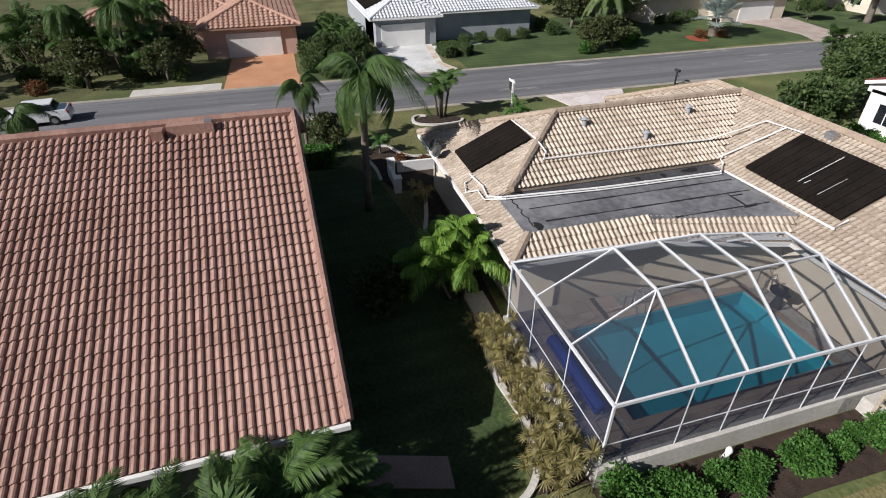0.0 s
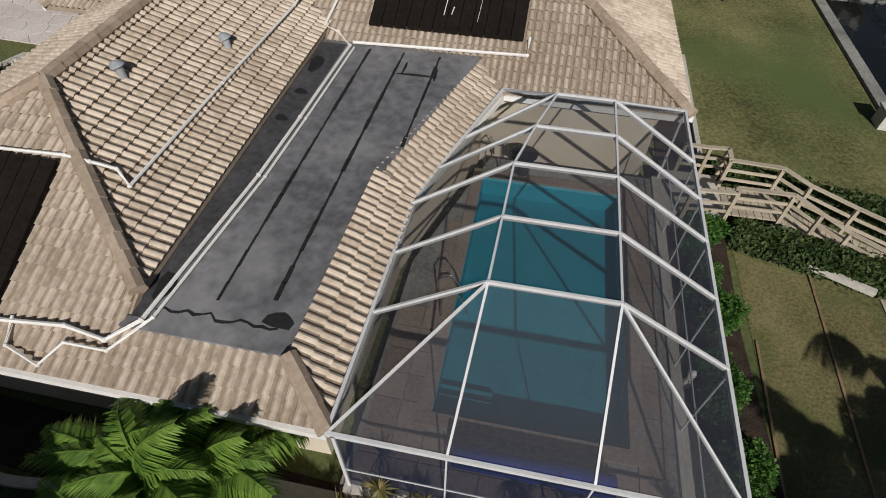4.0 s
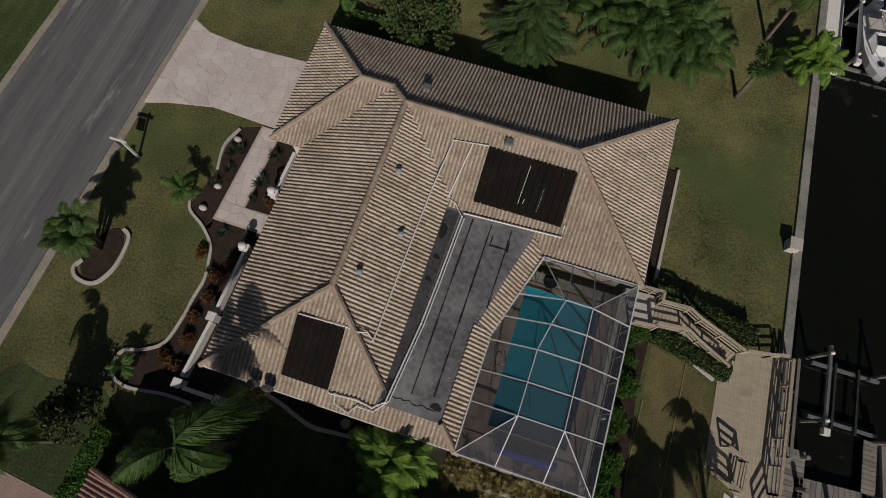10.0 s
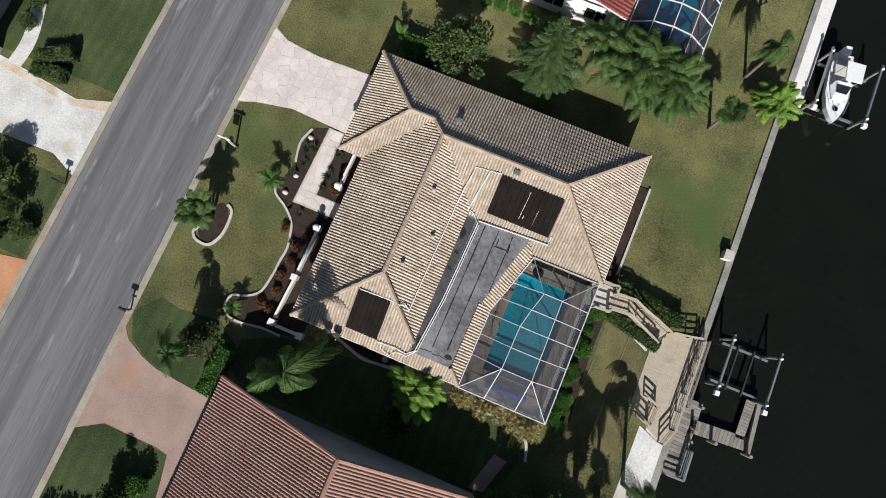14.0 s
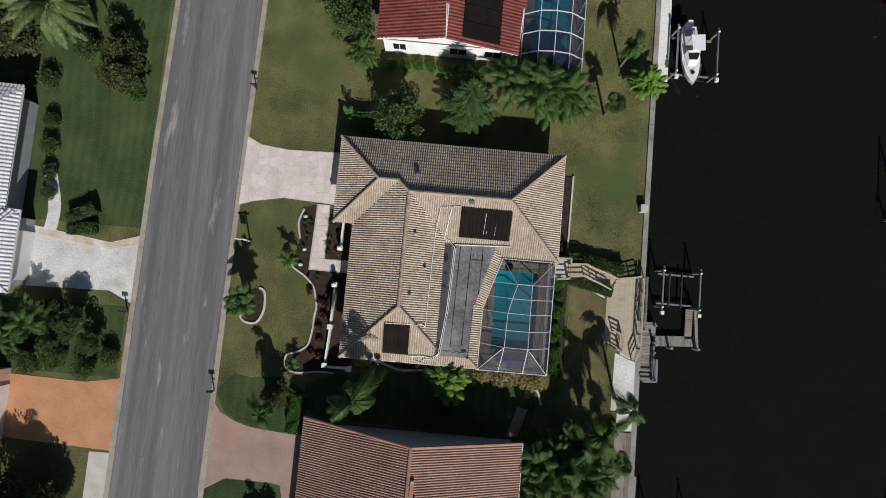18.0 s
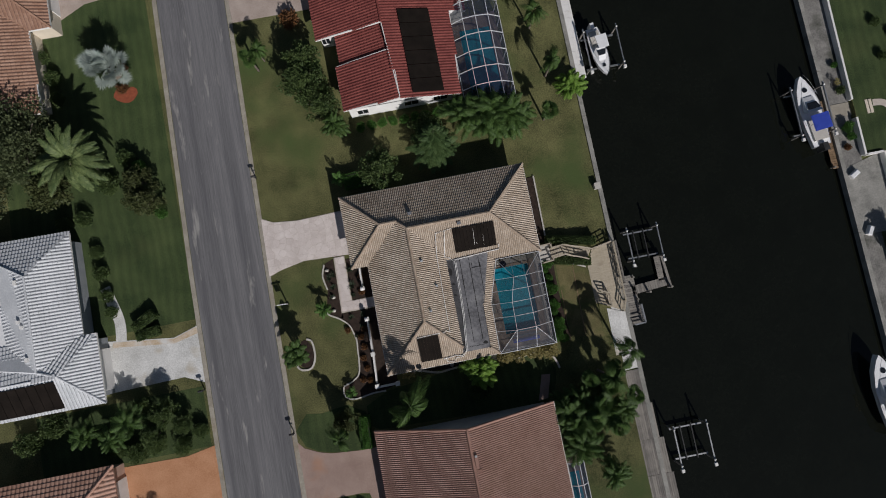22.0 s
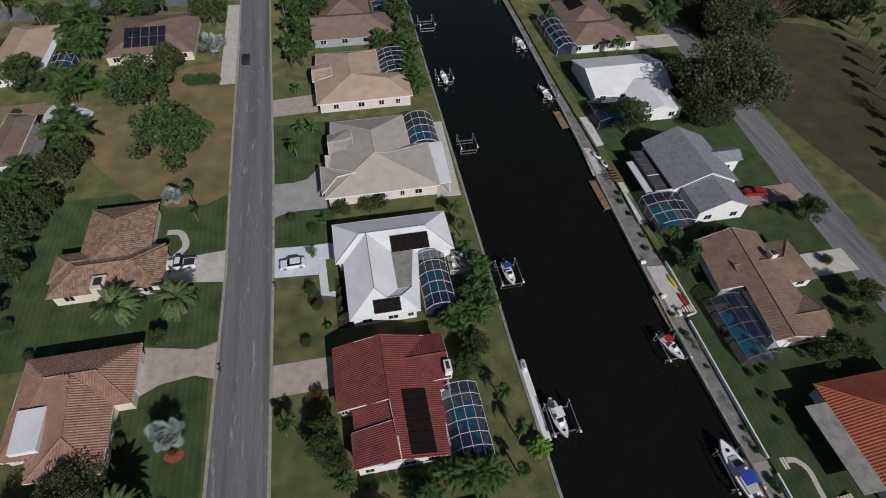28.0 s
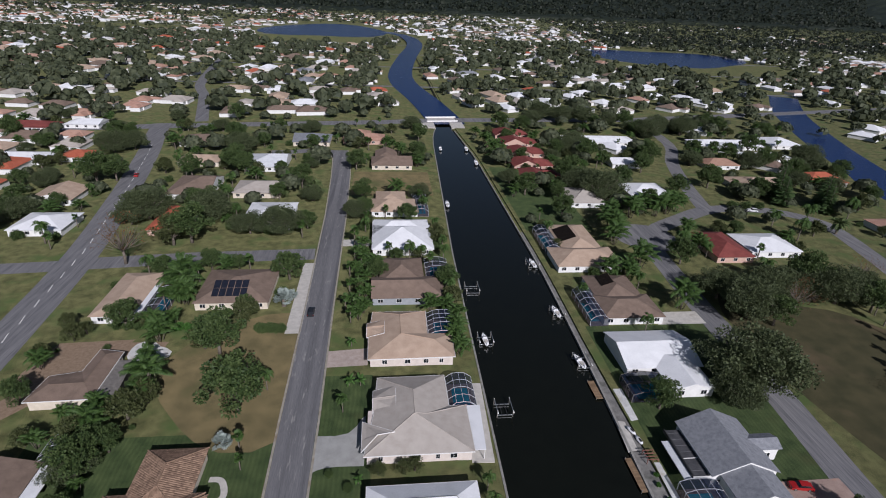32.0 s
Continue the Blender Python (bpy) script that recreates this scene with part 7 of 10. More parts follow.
def clipped_hedge(label, a, b, width, tall, z, leaves, material=SHRUB_LEAF, group=""):
    """A clipped hedge from a to b: a dark core under a close skin of small leaves, rounded at the shoulders."""
    rng_ = np.random.default_rng(int(abs(a[0] * 7 + b[1] * 13)) + 3)
    it = thing("hedge", label, "hedge", group=group)
    a_, b_ = Vector(a), Vector(b)
    along = (b_ - a_).normalized()
    side = Vector((-along.y, along.x))
    length = (b_ - a_).length
    # solid block added inside, coloured dark for the hedge's inner shade
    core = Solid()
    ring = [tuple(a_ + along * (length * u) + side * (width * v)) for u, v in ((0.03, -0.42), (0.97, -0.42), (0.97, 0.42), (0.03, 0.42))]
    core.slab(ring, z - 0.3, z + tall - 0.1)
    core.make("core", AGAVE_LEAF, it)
    v, f = [], []
    for i in range(leaves):
        u, q, top = rng_.uniform(0, 1), rng_.uniform(-0.5, 0.5), rng_.random() < 0.62
        h = tall * (1 - 0.5 * (2 * abs(q)) ** 5) * (1 + 0.05 * math.sin(u * length * 3 + q * 4)) if top else rng_.uniform(0.05, 1) * tall
        if not top:
            if rng_.random() < 0.7:
                q = 0.5 if q > 0 else -0.5
            else:
                u = 0.0 if u < 0.5 else 1.0
        p = a_ + along * (length * u) + side * (width * q)
        c = Vector((p.x, p.y, z + h)) + Vector(rng_.normal(size=3) * 0.03)
        d = Vector(rng_.normal(size=3))
        e = d.cross(Vector(rng_.normal(size=3))).normalized() * 0.045
        d = d.normalized() * rng_.uniform(0.06, 0.11)
        n = len(v)
        v += [tuple(c - d), tuple(c + e), tuple(c + d), tuple(c - e)]
        f.append((n, n + 1, n + 2, n + 3))
    piece("foliage", v, f, material, it)
    return it


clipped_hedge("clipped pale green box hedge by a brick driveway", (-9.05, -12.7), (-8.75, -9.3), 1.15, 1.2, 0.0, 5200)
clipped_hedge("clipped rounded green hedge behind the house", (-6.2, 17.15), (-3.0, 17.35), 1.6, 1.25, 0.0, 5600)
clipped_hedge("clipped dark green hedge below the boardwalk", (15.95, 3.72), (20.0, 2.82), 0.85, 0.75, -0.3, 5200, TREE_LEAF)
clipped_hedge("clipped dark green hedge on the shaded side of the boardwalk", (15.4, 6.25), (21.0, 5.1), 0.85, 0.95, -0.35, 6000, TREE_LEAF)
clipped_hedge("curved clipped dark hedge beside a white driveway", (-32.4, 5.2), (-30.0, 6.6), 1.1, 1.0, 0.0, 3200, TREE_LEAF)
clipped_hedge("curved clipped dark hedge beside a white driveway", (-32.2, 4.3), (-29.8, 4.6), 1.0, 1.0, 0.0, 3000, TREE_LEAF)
# garden of the pool house
plant("queen_palm", -3.0, -8.3, 1.18)
plant("queen_palm", -11.0, -10.6, 0.72)
plant("bright_palm", 4.9, -6.3, 1.1)
plant("pygmy_palm", -14.6, -1.0, 1.15)
plant("young_palm", -11.0, 3.2, 0.85)
plant("young_palm", -9.6, -6.4, 0.6)
plant("olive_tree", -10.7, -9.4, 0.45)
plant("dark_shrub", -11.2, -9.0, 0.9)
plant("shrub", -10.6, -20.2, 1.2)
plant("dark_shrub", -11.6, -21.4, 1.3)
plant("queen_palm", -10.6, -24.8, 0.7)
plant("broadleaf_tree", -12.5, -30.5, 0.8)
for x, y, q in ((-7.45, 7.2, 1.1), (-7.57, 5.4, 1.2), (-7.6, 4.3, 0.8), (-8.3, 1.8, 0.9), (-9.5, 7.0, 1.0), (-10.0, 4.5, 0.9), (-10.0, 6.7, 1.0), (-8.0, -0.4, 0.8), (-6.9, 2.0, 0.9), (-7.2, 0.6, 0.8), (-9.7, 5.6, 0.9)):
    plant("agave", x, y, q, 0.03)
plant("dark_shrub", 4.4, -9.0, 1.45)
for x, y, s in ((15.0, 3.4, 0.8), (14.7, 2.75, 0.5), (14.75, 1.0, 0.65), (15.0, 0.5, 0.85), (14.8, -1.1, 0.7), (15.1, -1.5, 0.55), (14.7, -2.0, 0.65), (15.0, -3.2, 0.8), (14.6, -3.8, 0.75), (15.2, -4.0, 0.6), (14.5, -4.8, 0.95), (14.95, 1.9, 0.6), (15.2, -5.2, 0.7)):
    plant("shrub", x, y, s, -0.05)
for x, y, s in ((7.9, -5.9, 1.1), (8.4, -6.2, 0.9), (8.9, -5.8, 1.0), (9.6, -6.1, 1.15), (10.2, -5.8, 0.9), (10.9, -6.1, 1.0), (11.5, -5.8, 1.25), (12.1, -6.2, 1.0), (12.6, -5.8, 1.1), (13.2, -6.0, 1.3), (13.6, -6.4, 1.0), (13.0, -6.6, 0.9), (7.5, -6.3, 0.8)):
    plant("straw_shrub", x, y, s)
plant("straw_shrub", -3.2, -5.7, 0.9)
plant("straw_shrub", -2.6, -5.6, 0.8)
for x, y in ((-7.6, -0.6), (-7.4, -1.8), (-7.7, -3.0), (-7.5, -4.2), (-8.2, -5.4), (-7.4, -5.6), (-8.9, 0.4), (-7.0, 0.2), (-6.4, 6.2), (-6.6, 4.4)):
    plant("rusty_shrub", x, y, 0.7)
plant("pine_tree", 4.7, 19.2, 1.15)
plant("broadleaf_tree", -1.9, 17.6, 0.72)
plant("young_palm", -6.8, 17.6, 0.75)
for x, y, s in ((9.4, 21.6, 0.9), (10.6, 21.2, 1.0), (12.0, 21.4, 1.05), (13.4, 21.0, 1.0), (14.4, 20.6, 0.85), (12.2, 20.2, 0.8), (8.2, 22.4, 0.8), (11.4, 22.2, 1.0)):
    plant("palm_clump", x, y, s)
plant("bright_palm", 21.8, 23.4, 0.9, -0.4)
plant("cabbage_palm", 18.3, 20.4, 0.75, -0.25)
plant("queen_palm", 19.6, 25.6, 0.75, -0.25)
plant("queen_palm", 21.1, -7.2, 0.85, -0.4)
plant("queen_palm", 19.6, -8.8, 0.85, -0.4)
plant("queen_palm", 18.3, -9.6, 0.9, -0.3)
for x, y, s in ((16.4, -9.8, 0.7), (18.5, -10.9, 0.75), (20.8, -12.2, 0.75), (16.0, -14.0, 0.8), (14.2, -14.1, 0.7), (18.4, -15.4, 0.75), (17.2, -12.4, 0.8)):
    plant("cabbage_palm", x, y, s, -0.2)
for x, y, s in ((17.6, -13.6, 0.8), (15.2, -12.0, 0.7), (19.6, -13.8, 0.7), (17.2, -20.4, 0.7)):
    plant("palm_clump", x, y, s, -0.2)
plant("broadleaf_tree", 16.6, -11.4, 0.5, -0.2)
for x, y, s in ((10.2, -13.9, 0.55), (13.4, -13.0, 0.8), (14.0, -14.2, 0.75), (13.2, -11.9, 0.5), (14.2, -16.4, 0.9), (15.4, -13.2, 0.6)):
    plant("palm_clump", x, y, s)
plant("rusty_shrub", 12.7, -11.8, 1.3)

# west side of the street
plant("date_palm", -34.6, 24.4, 1.15)
plant("olive_tree", -28.9, 21.6, 0.55)
plant("olive_tree", -28.2, 19.2, 0.6)
plant("olive_tree", -29.6, 19.8, 0.5)
plant("shrub", -29.2, 23.4, 1.2)
plant("shrub", -27.6, 17.8, 1.0)
plant("live_oak", -41.2, 28.0, 0.6)
plant("live_oak", -46.5, 24.6, 0.55)
plant("olive_tree", -38.5, 22.2, 0.8)
plant("silver_palm", -30.4, 35.2, 1.6)
plant("rusty_shrub", -29.9, 33.2, 1.3)
plant("rusty_shrub", -29.4, 35.6, 1.2)
plant("date_palm", -40.2, 58.0, 1.15)
plant("date_palm", -30.6, 58.0, 1.15)
plant("broadleaf_tree", -33.9, 52.2, 0.5)
plant("broadleaf_tree", -34.6, 97.0, 2.3)
plant("silver_palm", -35.0, 85.6, 1.4)
plant("cabbage_palm", -31.6, 85.0, 0.9)
plant("cabbage_palm", -30.2, 79.6, 0.75)
plant("queen_palm", -29.3, 104.0, 0.9)
for kind, x, y, size in (("palm_clump", -57.8, 107.0, 1.9), ("palm_clump", -57.2, 101, 1.4), ("olive_tree", -58.4, 95.7, 1.4), ("palm_clump", -64, 91.0, 1.6), ("broadleaf_tree", -61.6, 79.7, 1.5), ("palm_clump", -64.4, 152.4, 2.2), ("palm_clump", -63, 146, 1.8), ("palm_clump", -66, 160, 2.0), ("broadleaf_tree", -59.7, 168, 1.2), ("broadleaf_tree", -42, 139.5, 0.95),
                         ("dark_shrub", -36, 129.5, 2.0), ("dark_shrub", -34, 129.3, 2.1), ("dark_shrub", -32, 129.2, 2.0), ("dark_shrub", -30.2, 129.2, 1.8), ("dark_shrub", -64.3, 124.8, 1.5), ("olive_tree", -49, 122, 1.3), ("palm_clump", -52, 124, 1.2), ("shrub", -53, 130, 2.0), ("shrub", -56, 130.5, 2.1), ("shrub", -59, 131, 2.1), ("palm_clump", -61, 133.5, 1.2), ("dark_shrub", -67, 132, 1.8), ("dark_shrub", -70, 132.2, 1.8), ("dark_shrub", -73, 132.4, 1.8), ("dark_shrub", -76, 132.6, 1.8)):
    plant(kind, x, y, size)
plant("date_palm", -50.5, 131, 0.8)
plant("palm_clump", -62, 126, 1.6)
plant("palm_clump", -65, 131, 1.5)
plant("cabbage_palm", -66, 142, 1.3)
plant("broadleaf_tree", -63, 150, 1.1)
plant("broadleaf_tree", -44.6, 119.5, 2.0)
plant("olive_tree", -41.0, 134.0, 1.4)
plant("silver_palm", -31.5, 143.2, 2.1)
plant("broadleaf_tree", -32.2, 160.0, 1.6)
plant("silver_palm", -29.6, 146.5, 1.3)
plant("live_oak", -62.5, 80.0, 0.6)
plant("broadleaf_tree", -60.0, 70.0, 0.9)
for x, y, s in ((-38.6, 18.3, 1.1), (-35.4, 14.6, 0.9), (-35.2, 12.2, 1.0), (-35.0, 9.6, 0.9), (-34.8, 7.6, 0.8)):
    plant("dark_shrub", x, y, s)
for x, y, s in ((-33.8, -4.6, 1.0), (-30.0, -4.4, 0.9), (-31.6, -6.8, 0.8), (-28.4, -6.2, 0.65), (-36.0, -6.2, 0.8), (-38.8, -5.2, 0.9)):
    plant("palm_clump" if x < -33 else "broadleaf_tree", x, y, s * (0.7 if x < -33 else 0.52))
for x, y, s in ((-31.8, -7.8, 1.3), (-28.9, -8.4, 1.2), (-26.9, -7.3, 1.0), (-33.9, -8.4, 1.3), (-42.5, -3.8, 1.5), (-45.4, -5.0, 1.6)):
    plant("dark_shrub", x, y, s)
for x, y, s in ((-35, -21.5, 0.9), (-31.5, -23.5, 1.0), (-38.5, -24.5, 0.9), (-33, -27.5, 0.9)):
    plant("queen_palm", x, y, s)
for x, y, s in ((-30, -20.5, 0.8), (-33.5, -19.6, 0.9), (-29.5, -26.5, 0.9), (-36.5, -30.0, 1.0), (-30.5, -34.0, 0.9), (-34.0, -39.0, 1.0)):
    plant("olive_tree", x, y, s * 0.75)
for x, y, s in ((-29.0, -30.0, 1.0), (-28.6, -33.5, 0.9), (-28.4, -37.0, 1.0)):
    plant("rusty_shrub", x, y, s * 1.5)
for x, y, s in ((-38.5, 38.6, 1.0), (-37.6, 36.0, 1.1), (-37.4, 33.4, 0.9), (-54, 53.2, 1.0), (-46, 61.6, 0.7), (-37.6, 61.4, 0.7), (-59, 60, 1.2)):
    plant("dark_shrub", x, y, s)

for x, y, s in ((-31.6, -21.6, 1.1), (-32.4, -24, 1.0), (-33.5, -26.2, 1.0), (-35.5, -28.1, 1.2), (-37.8, -32.3, 1.3)):
    plant("palm_clump", x, y, s * 0.85)
for x, y, s in ((-32.2, -29.2, 1.2), (-32.0, -31.2, 1.3), (-30.6, -23.0, 1.3), (-30.2, -27.2, 1.1), (-29.6, -19.4, 1.0), (-28.8, -42.5, 1.4), (-30.0, -46.0, 1.6), (-40.2, -34.0, 1.6)):
    plant("dark_shrub", x, y, s)
for x, y, s in ((-32.9, -3.2, 1.0), (-35.5, -8.0, 0.8), (-36.2, 18.6, 1.1), (-30.4, 24.8, 1.2), (-32.8, 22.2, 1.4), (-27.8, 18.4, 1.0), (-37.2, -7.6, 1.0)):
    plant("dark_shrub", x, y, s)

# east side of the street, northwards
plant("cabbage_palm", -13.9, 32.6, 0.75)
plant("queen_palm", -13.0, 33.6, 0.55)
for x, y, s in ((-8.6, 28.8, 0.75), (-8.2, 31.4, 0.7), (-7.0, 26.4, 0.65)):
    plant("broadleaf_tree", x, y, s)
plant("rusty_shrub", -9.1, 37.8, 2.2)
plant("palm_clump", -6.0, 23.8, 0.6)
for x in np.arange(-3.2, 8.6, 1.3):
    plant("shrub", float(x), 23.4, 0.8)
plant("broadleaf_tree", 4.2, 21.0, 0.6)
plant("queen_palm", 18.9, 31.8, 0.7, -0.2)
plant("broadleaf_tree", 15.0, 38.0, 0.7)
plant("olive_tree", 16.8, 41.4, 0.8)
plant("dark_shrub", -10.4, 47.6, 1.1)
plant("dark_shrub", -8.4, 54.6, 1.0)
for x, y, q in ((-4.2, 51.5, 0.8), (-4.0, 53.4, 0.6), (-4.3, 55.6, 0.7), (-4.1, 57.6, 0.6), (-6.6, 50.2, 0.8), (-9.0, 57.2, 0.7)):
    plant("shrub", x, y, q)
plant("young_palm", -6.8, 49.6, 0.6)
plant("dark_shrub", -9.2, 58.4, 1.3)
plant("young_palm", -8.4, 66.4, 0.9)
plant("dark_shrub", -8.0, 73.0, 1.2)
plant("young_palm", -6.0, 74.6, 0.9)
for x, y in ((13.6, 46.6), (16.2, 47.4), (18.6, 46.8), (20.4, 48.8), (18.4, 51.2), (20.2, 53.6), (21.4, 57.0), (15.0, 44.6)):
    plant("palm_clump", x, y, 0.95, -0.2)
for x, y in ((19.6, 61.4), (21.4, 50.8), (20.2, 66.8), (20.0, 71.4)):
    plant("queen_palm", x, y, 0.7, -0.2)
plant("queen_palm", -10.4, 95.2, 0.8)
plant("dark_shrub", -12.0, 82.8 - 6, 1.1)
for x, y in ((-2.0, 76.4), (3.2, 76.6), (5.6, 77.0)):
    plant("olive_tree", x, y, 0.6)
for x, y in ((-9.6, 121), (-9.4, 104.6), (-6.6, 104.4)):
    plant("young_palm", x, y, 1.3)
for x, y in ((19.4, 122), (20.6, 127), (21.2, 133), (18.4, 138), (14.0, 138.6), (20.4, 116.5)):
    plant("palm_clump", x, y, 1.3, -0.3)
for x, y in ((-10.5, 133), (-9.2, 137), (-12.4, 140), (-8.2, 145), (-11.6, 150), (-9.0, 156), (-12.2, 162), (-8.4, 168), (-11, 174), (-10, 182)):
    plant("cabbage_palm", x, y, 1.0)
    plant("palm_clump", x + 2.4, y + 1.4, 1.1)
for x, y in ((21.0, 148), (22.4, 154), (21.6, 174), (22.0, 182), (20.6, 200)):
    plant("queen_palm", x, y, 1.0, -0.3)

# the east shore
plant("live_oak", 93.8, 99.0, 1.5)
plant("live_oak", 88.0, 93.0, 0.8)
plant("broadleaf_tree", 66.6, 92.0, 1.35)
plant("broadleaf_tree", 91.5, 58.6, 0.9)
plant("broadleaf_tree", 60.0, 50.6, 0.6)
plant("queen_palm", 62.4, 52.6, 0.7)
plant("queen_palm", 60.4, 57.4, 0.7)
plant("queen_palm", 77.0, 122.8, 1.1)
for x, y, s in ((73.0, 28.6, 0.75), (76.4, 29.6, 0.7), (79.4, 28.4, 0.6), (88.0, 38.0, 0.8), (84.5, 34.0, 0.6)):
    plant("broadleaf_tree", x, y, s)
for x, y, s in ((62.2, 28.4, 0.7), (58.8, -2.5, 1.6), (88.4, 47.6, 1.2), (62.6, 17.4, 0.8), (61.8, 22.6, 0.7), (69.5, 58.8, 1.4), (72.8, 59.0, 1.2), (86.6, 62.8, 1.0)):
    plant("dark_shrub", x, y, s)
for i in range(10):
    plant("shrub", 63.2 + 1.2 * (i % 2), 31.0 + i * 1.4 - 2, 0.6)

# scattered trees of the wider neighbourhood
HOMES = [(ob, [c for c in ob.children if c.name.startswith("wall")]) for ob in scene.objects if ob.name.startswith("house") and ob.parent is None]
FEET = []
for ob, walls_ in HOMES:
    for w in walls_:
        xs, ys2 = [v.co.x for v in w.data.vertices], [v.co.y for v in w.data.vertices]
        FEET.append((min(xs) - 1.5, max(xs) + 1.5, min(ys2) - 1.5, max(ys2) + 1.5))


def near_line(x, y, pts, w):
    for (ax, ay), (bx, by) in zip(pts, pts[1:]):
        t = max(0, min(1, ((x - ax) * (bx - ax) + (y - ay) * (by - ay)) / ((bx - ax) ** 2 + (by - ay) ** 2)))
        if math.hypot(x - ax - t * (bx - ax), y - ay - t * (by - ay)) < w:
            return True
    return False


LINES = (([(-22, -150), (-21, 60), (-20, 125), (-23, 200), (-28, 330)], 7), ([(-26, 182), (-115, 178)], 7), ([(-101, 90), (-103.4, 131), (-108.3, 183), (-120.6, 250), (-133.5, 310), (-143, 347), (-152, 385)], 9), ([(-128, 393), (-154, 490), (-174, 548), (-192, 650), (-210, 774)], 8), ([(-108, 172), (-320, 162)], 7), ([(-900, 270), (-240, 360), (-109, 384), (0, 401), (45, 412), (195, 424), (315, 453), (900, 600)], 10),
         ([(94, -60), (96, 40), (102, 120), (105, 155), (112, 193), (138, 214), (160, 225), (183, 224), (200, 213), (203, 196), (190, 140)], 8), ([(155, 224), (164, 259), (178, 302), (199, 349), (208, 425)], 8), ([(110, 192), (110, 194)], 15), ([(440, 560), (378, 465), (328, 362), (297, 285), (278, 230), (275, 100)], 22), ([(48, 398), (36, 500), (22, 590), (22, 680), (36, 830), (60, 1060), (40, 1250), (-40, 1380)], 26))


def free(x, y, pad=0.0):
    if y < 400 and west_bank(y) - 3 < x < east_bank(y) + 6:
        return False
    if any(a - pad < x < b + pad and c - pad < y < d + pad for a, b, c, d in FEET):
        return False
    if math.hypot((x + 118) / 150, (y - 1270) / 300) < 1 or math.hypot((x - 485) / 145, (y - 890) / 205) < 1:
        return False
    return not any(near_line(x, y, pts, w + pad) for pts, w in LINES)


for kind, x, y, size in (("live_oak", -97, 214, 0.85), ("live_oak", -71, 211, 0.85), ("broadleaf_tree", -73, 190, 1.7), ("olive_tree", -79, 188, 1.9), ("live_oak", -41, 199, 0.72), ("broadleaf_tree", -31.5, 203, 0.9), ("live_oak", -82, 312, 0.8), ("broadleaf_tree", -77, 278, 1.6), ("broadleaf_tree", -72, 274, 1.3),
                         ("live_oak", -152, 312, 0.8), ("live_oak", -143, 318, 0.7), ("broadleaf_tree", -137, 258, 1.7), ("broadleaf_tree", -130, 262, 1.4), ("bare_tree", -90, 173, 1.9), ("date_palm", -32.5, 236, 1.1), ("date_palm", -33, 246, 1.0), ("live_oak", 20, 380, 0.6), ("queen_palm", -125, 190, 1.2),
                         ("live_oak", 106, 238, 1.0), ("live_oak", 100, 250, 0.8), ("broadleaf_tree", 97, 262, 1.7), ("broadleaf_tree", 160, 300, 1.5), ("broadleaf_tree", 148, 282, 1.3), ("live_oak", 191, 366, 0.9), ("live_oak", 222, 376, 0.9), ("live_oak", 206, 384, 0.8), ("broadleaf_tree", 174, 256, 1.4), ("pine_tree", 202, 238, 2.4),
                         ("pine_tree", 205, 244, 2.1), ("pine_tree", 199, 230, 1.9), ("pine_tree", 218, 226, 2.3), ("pine_tree", 222, 232, 1.9), ("pine_tree", 215, 219, 1.8), ("date_palm", 200, 195, 1.2), ("queen_palm", 176, 188, 1.4), ("queen_palm", 172, 200, 1.3), ("live_oak", 222, 292, 0.7), ("live_oak", 270, 305, 0.8),
                         ("live_oak", 115, 131, 0.85), ("live_oak", 112, 143, 0.7), ("live_oak", 126, 140, 0.8), ("live_oak", 139, 144, 0.65), ("live_oak", 152, 138, 0.85), ("live_oak", 165, 143, 0.6), ("broadleaf_tree", 147, 147, 1.6), ("bare_tree", 133, 133, 1.3), ("bare_tree", 171, 150, 1.2), ("broadleaf_tree", 121, 126, 1.2), ("broadleaf_tree", 160, 132, 1.3), ("palm_clump", 95, 166, 1.9), ("palm_clump", 96, 137, 1.9), ("queen_palm", 98, 141, 1.2), ("queen_palm", 191, 203, 1.5), ("queen_palm", 219, 211, 1.5), ("queen_palm", 135, 153, 1.3), ("live_oak", 127, 424, 0.9), ("live_oak", 142, 415, 0.8), ("live_oak", 157, 408, 0.9), ("live_oak", 112, 402, 0.7), ("live_oak", 175, 402, 0.7),
                         ("palm_clump", 112, 214, 2.0), ("palm_clump", 118, 218, 2.0), ("palm_clump", 125, 216, 2.1), ("palm_clump", 132, 219, 2.0), ("palm_clump", 138, 222, 1.9), ("palm_clump", 96, 194, 2.0), ("palm_clump", 98, 204, 1.9), ("palm_clump", 100, 212, 1.8), ("palm_clump", 93, 186, 1.8), ("queen_palm", 117, 178, 1.3), ("broadleaf_tree", 112, 168, 1.2),
                         ("dark_shrub", 170, 226, 2.6), ("dark_shrub", 177, 226, 2.4), ("dark_shrub", 184, 226, 2.2), ("dark_shrub", -150, 228, 2.4), ("live_oak", 66, 262, 0.5), ("broadleaf_tree", 70, 244, 1.3), ("palm_clump", 66, 300, 1.8), ("palm_clump", 67, 318, 1.8), ("palm_clump", 66, 336, 1.8), ("live_oak", 116, 318, 0.7), ("live_oak", 122, 330, 0.8)):
    plant(kind, x, y, size * (1.4 if kind in ("live_oak", "broadleaf_tree") else 1.15))
r = random.Random(77)
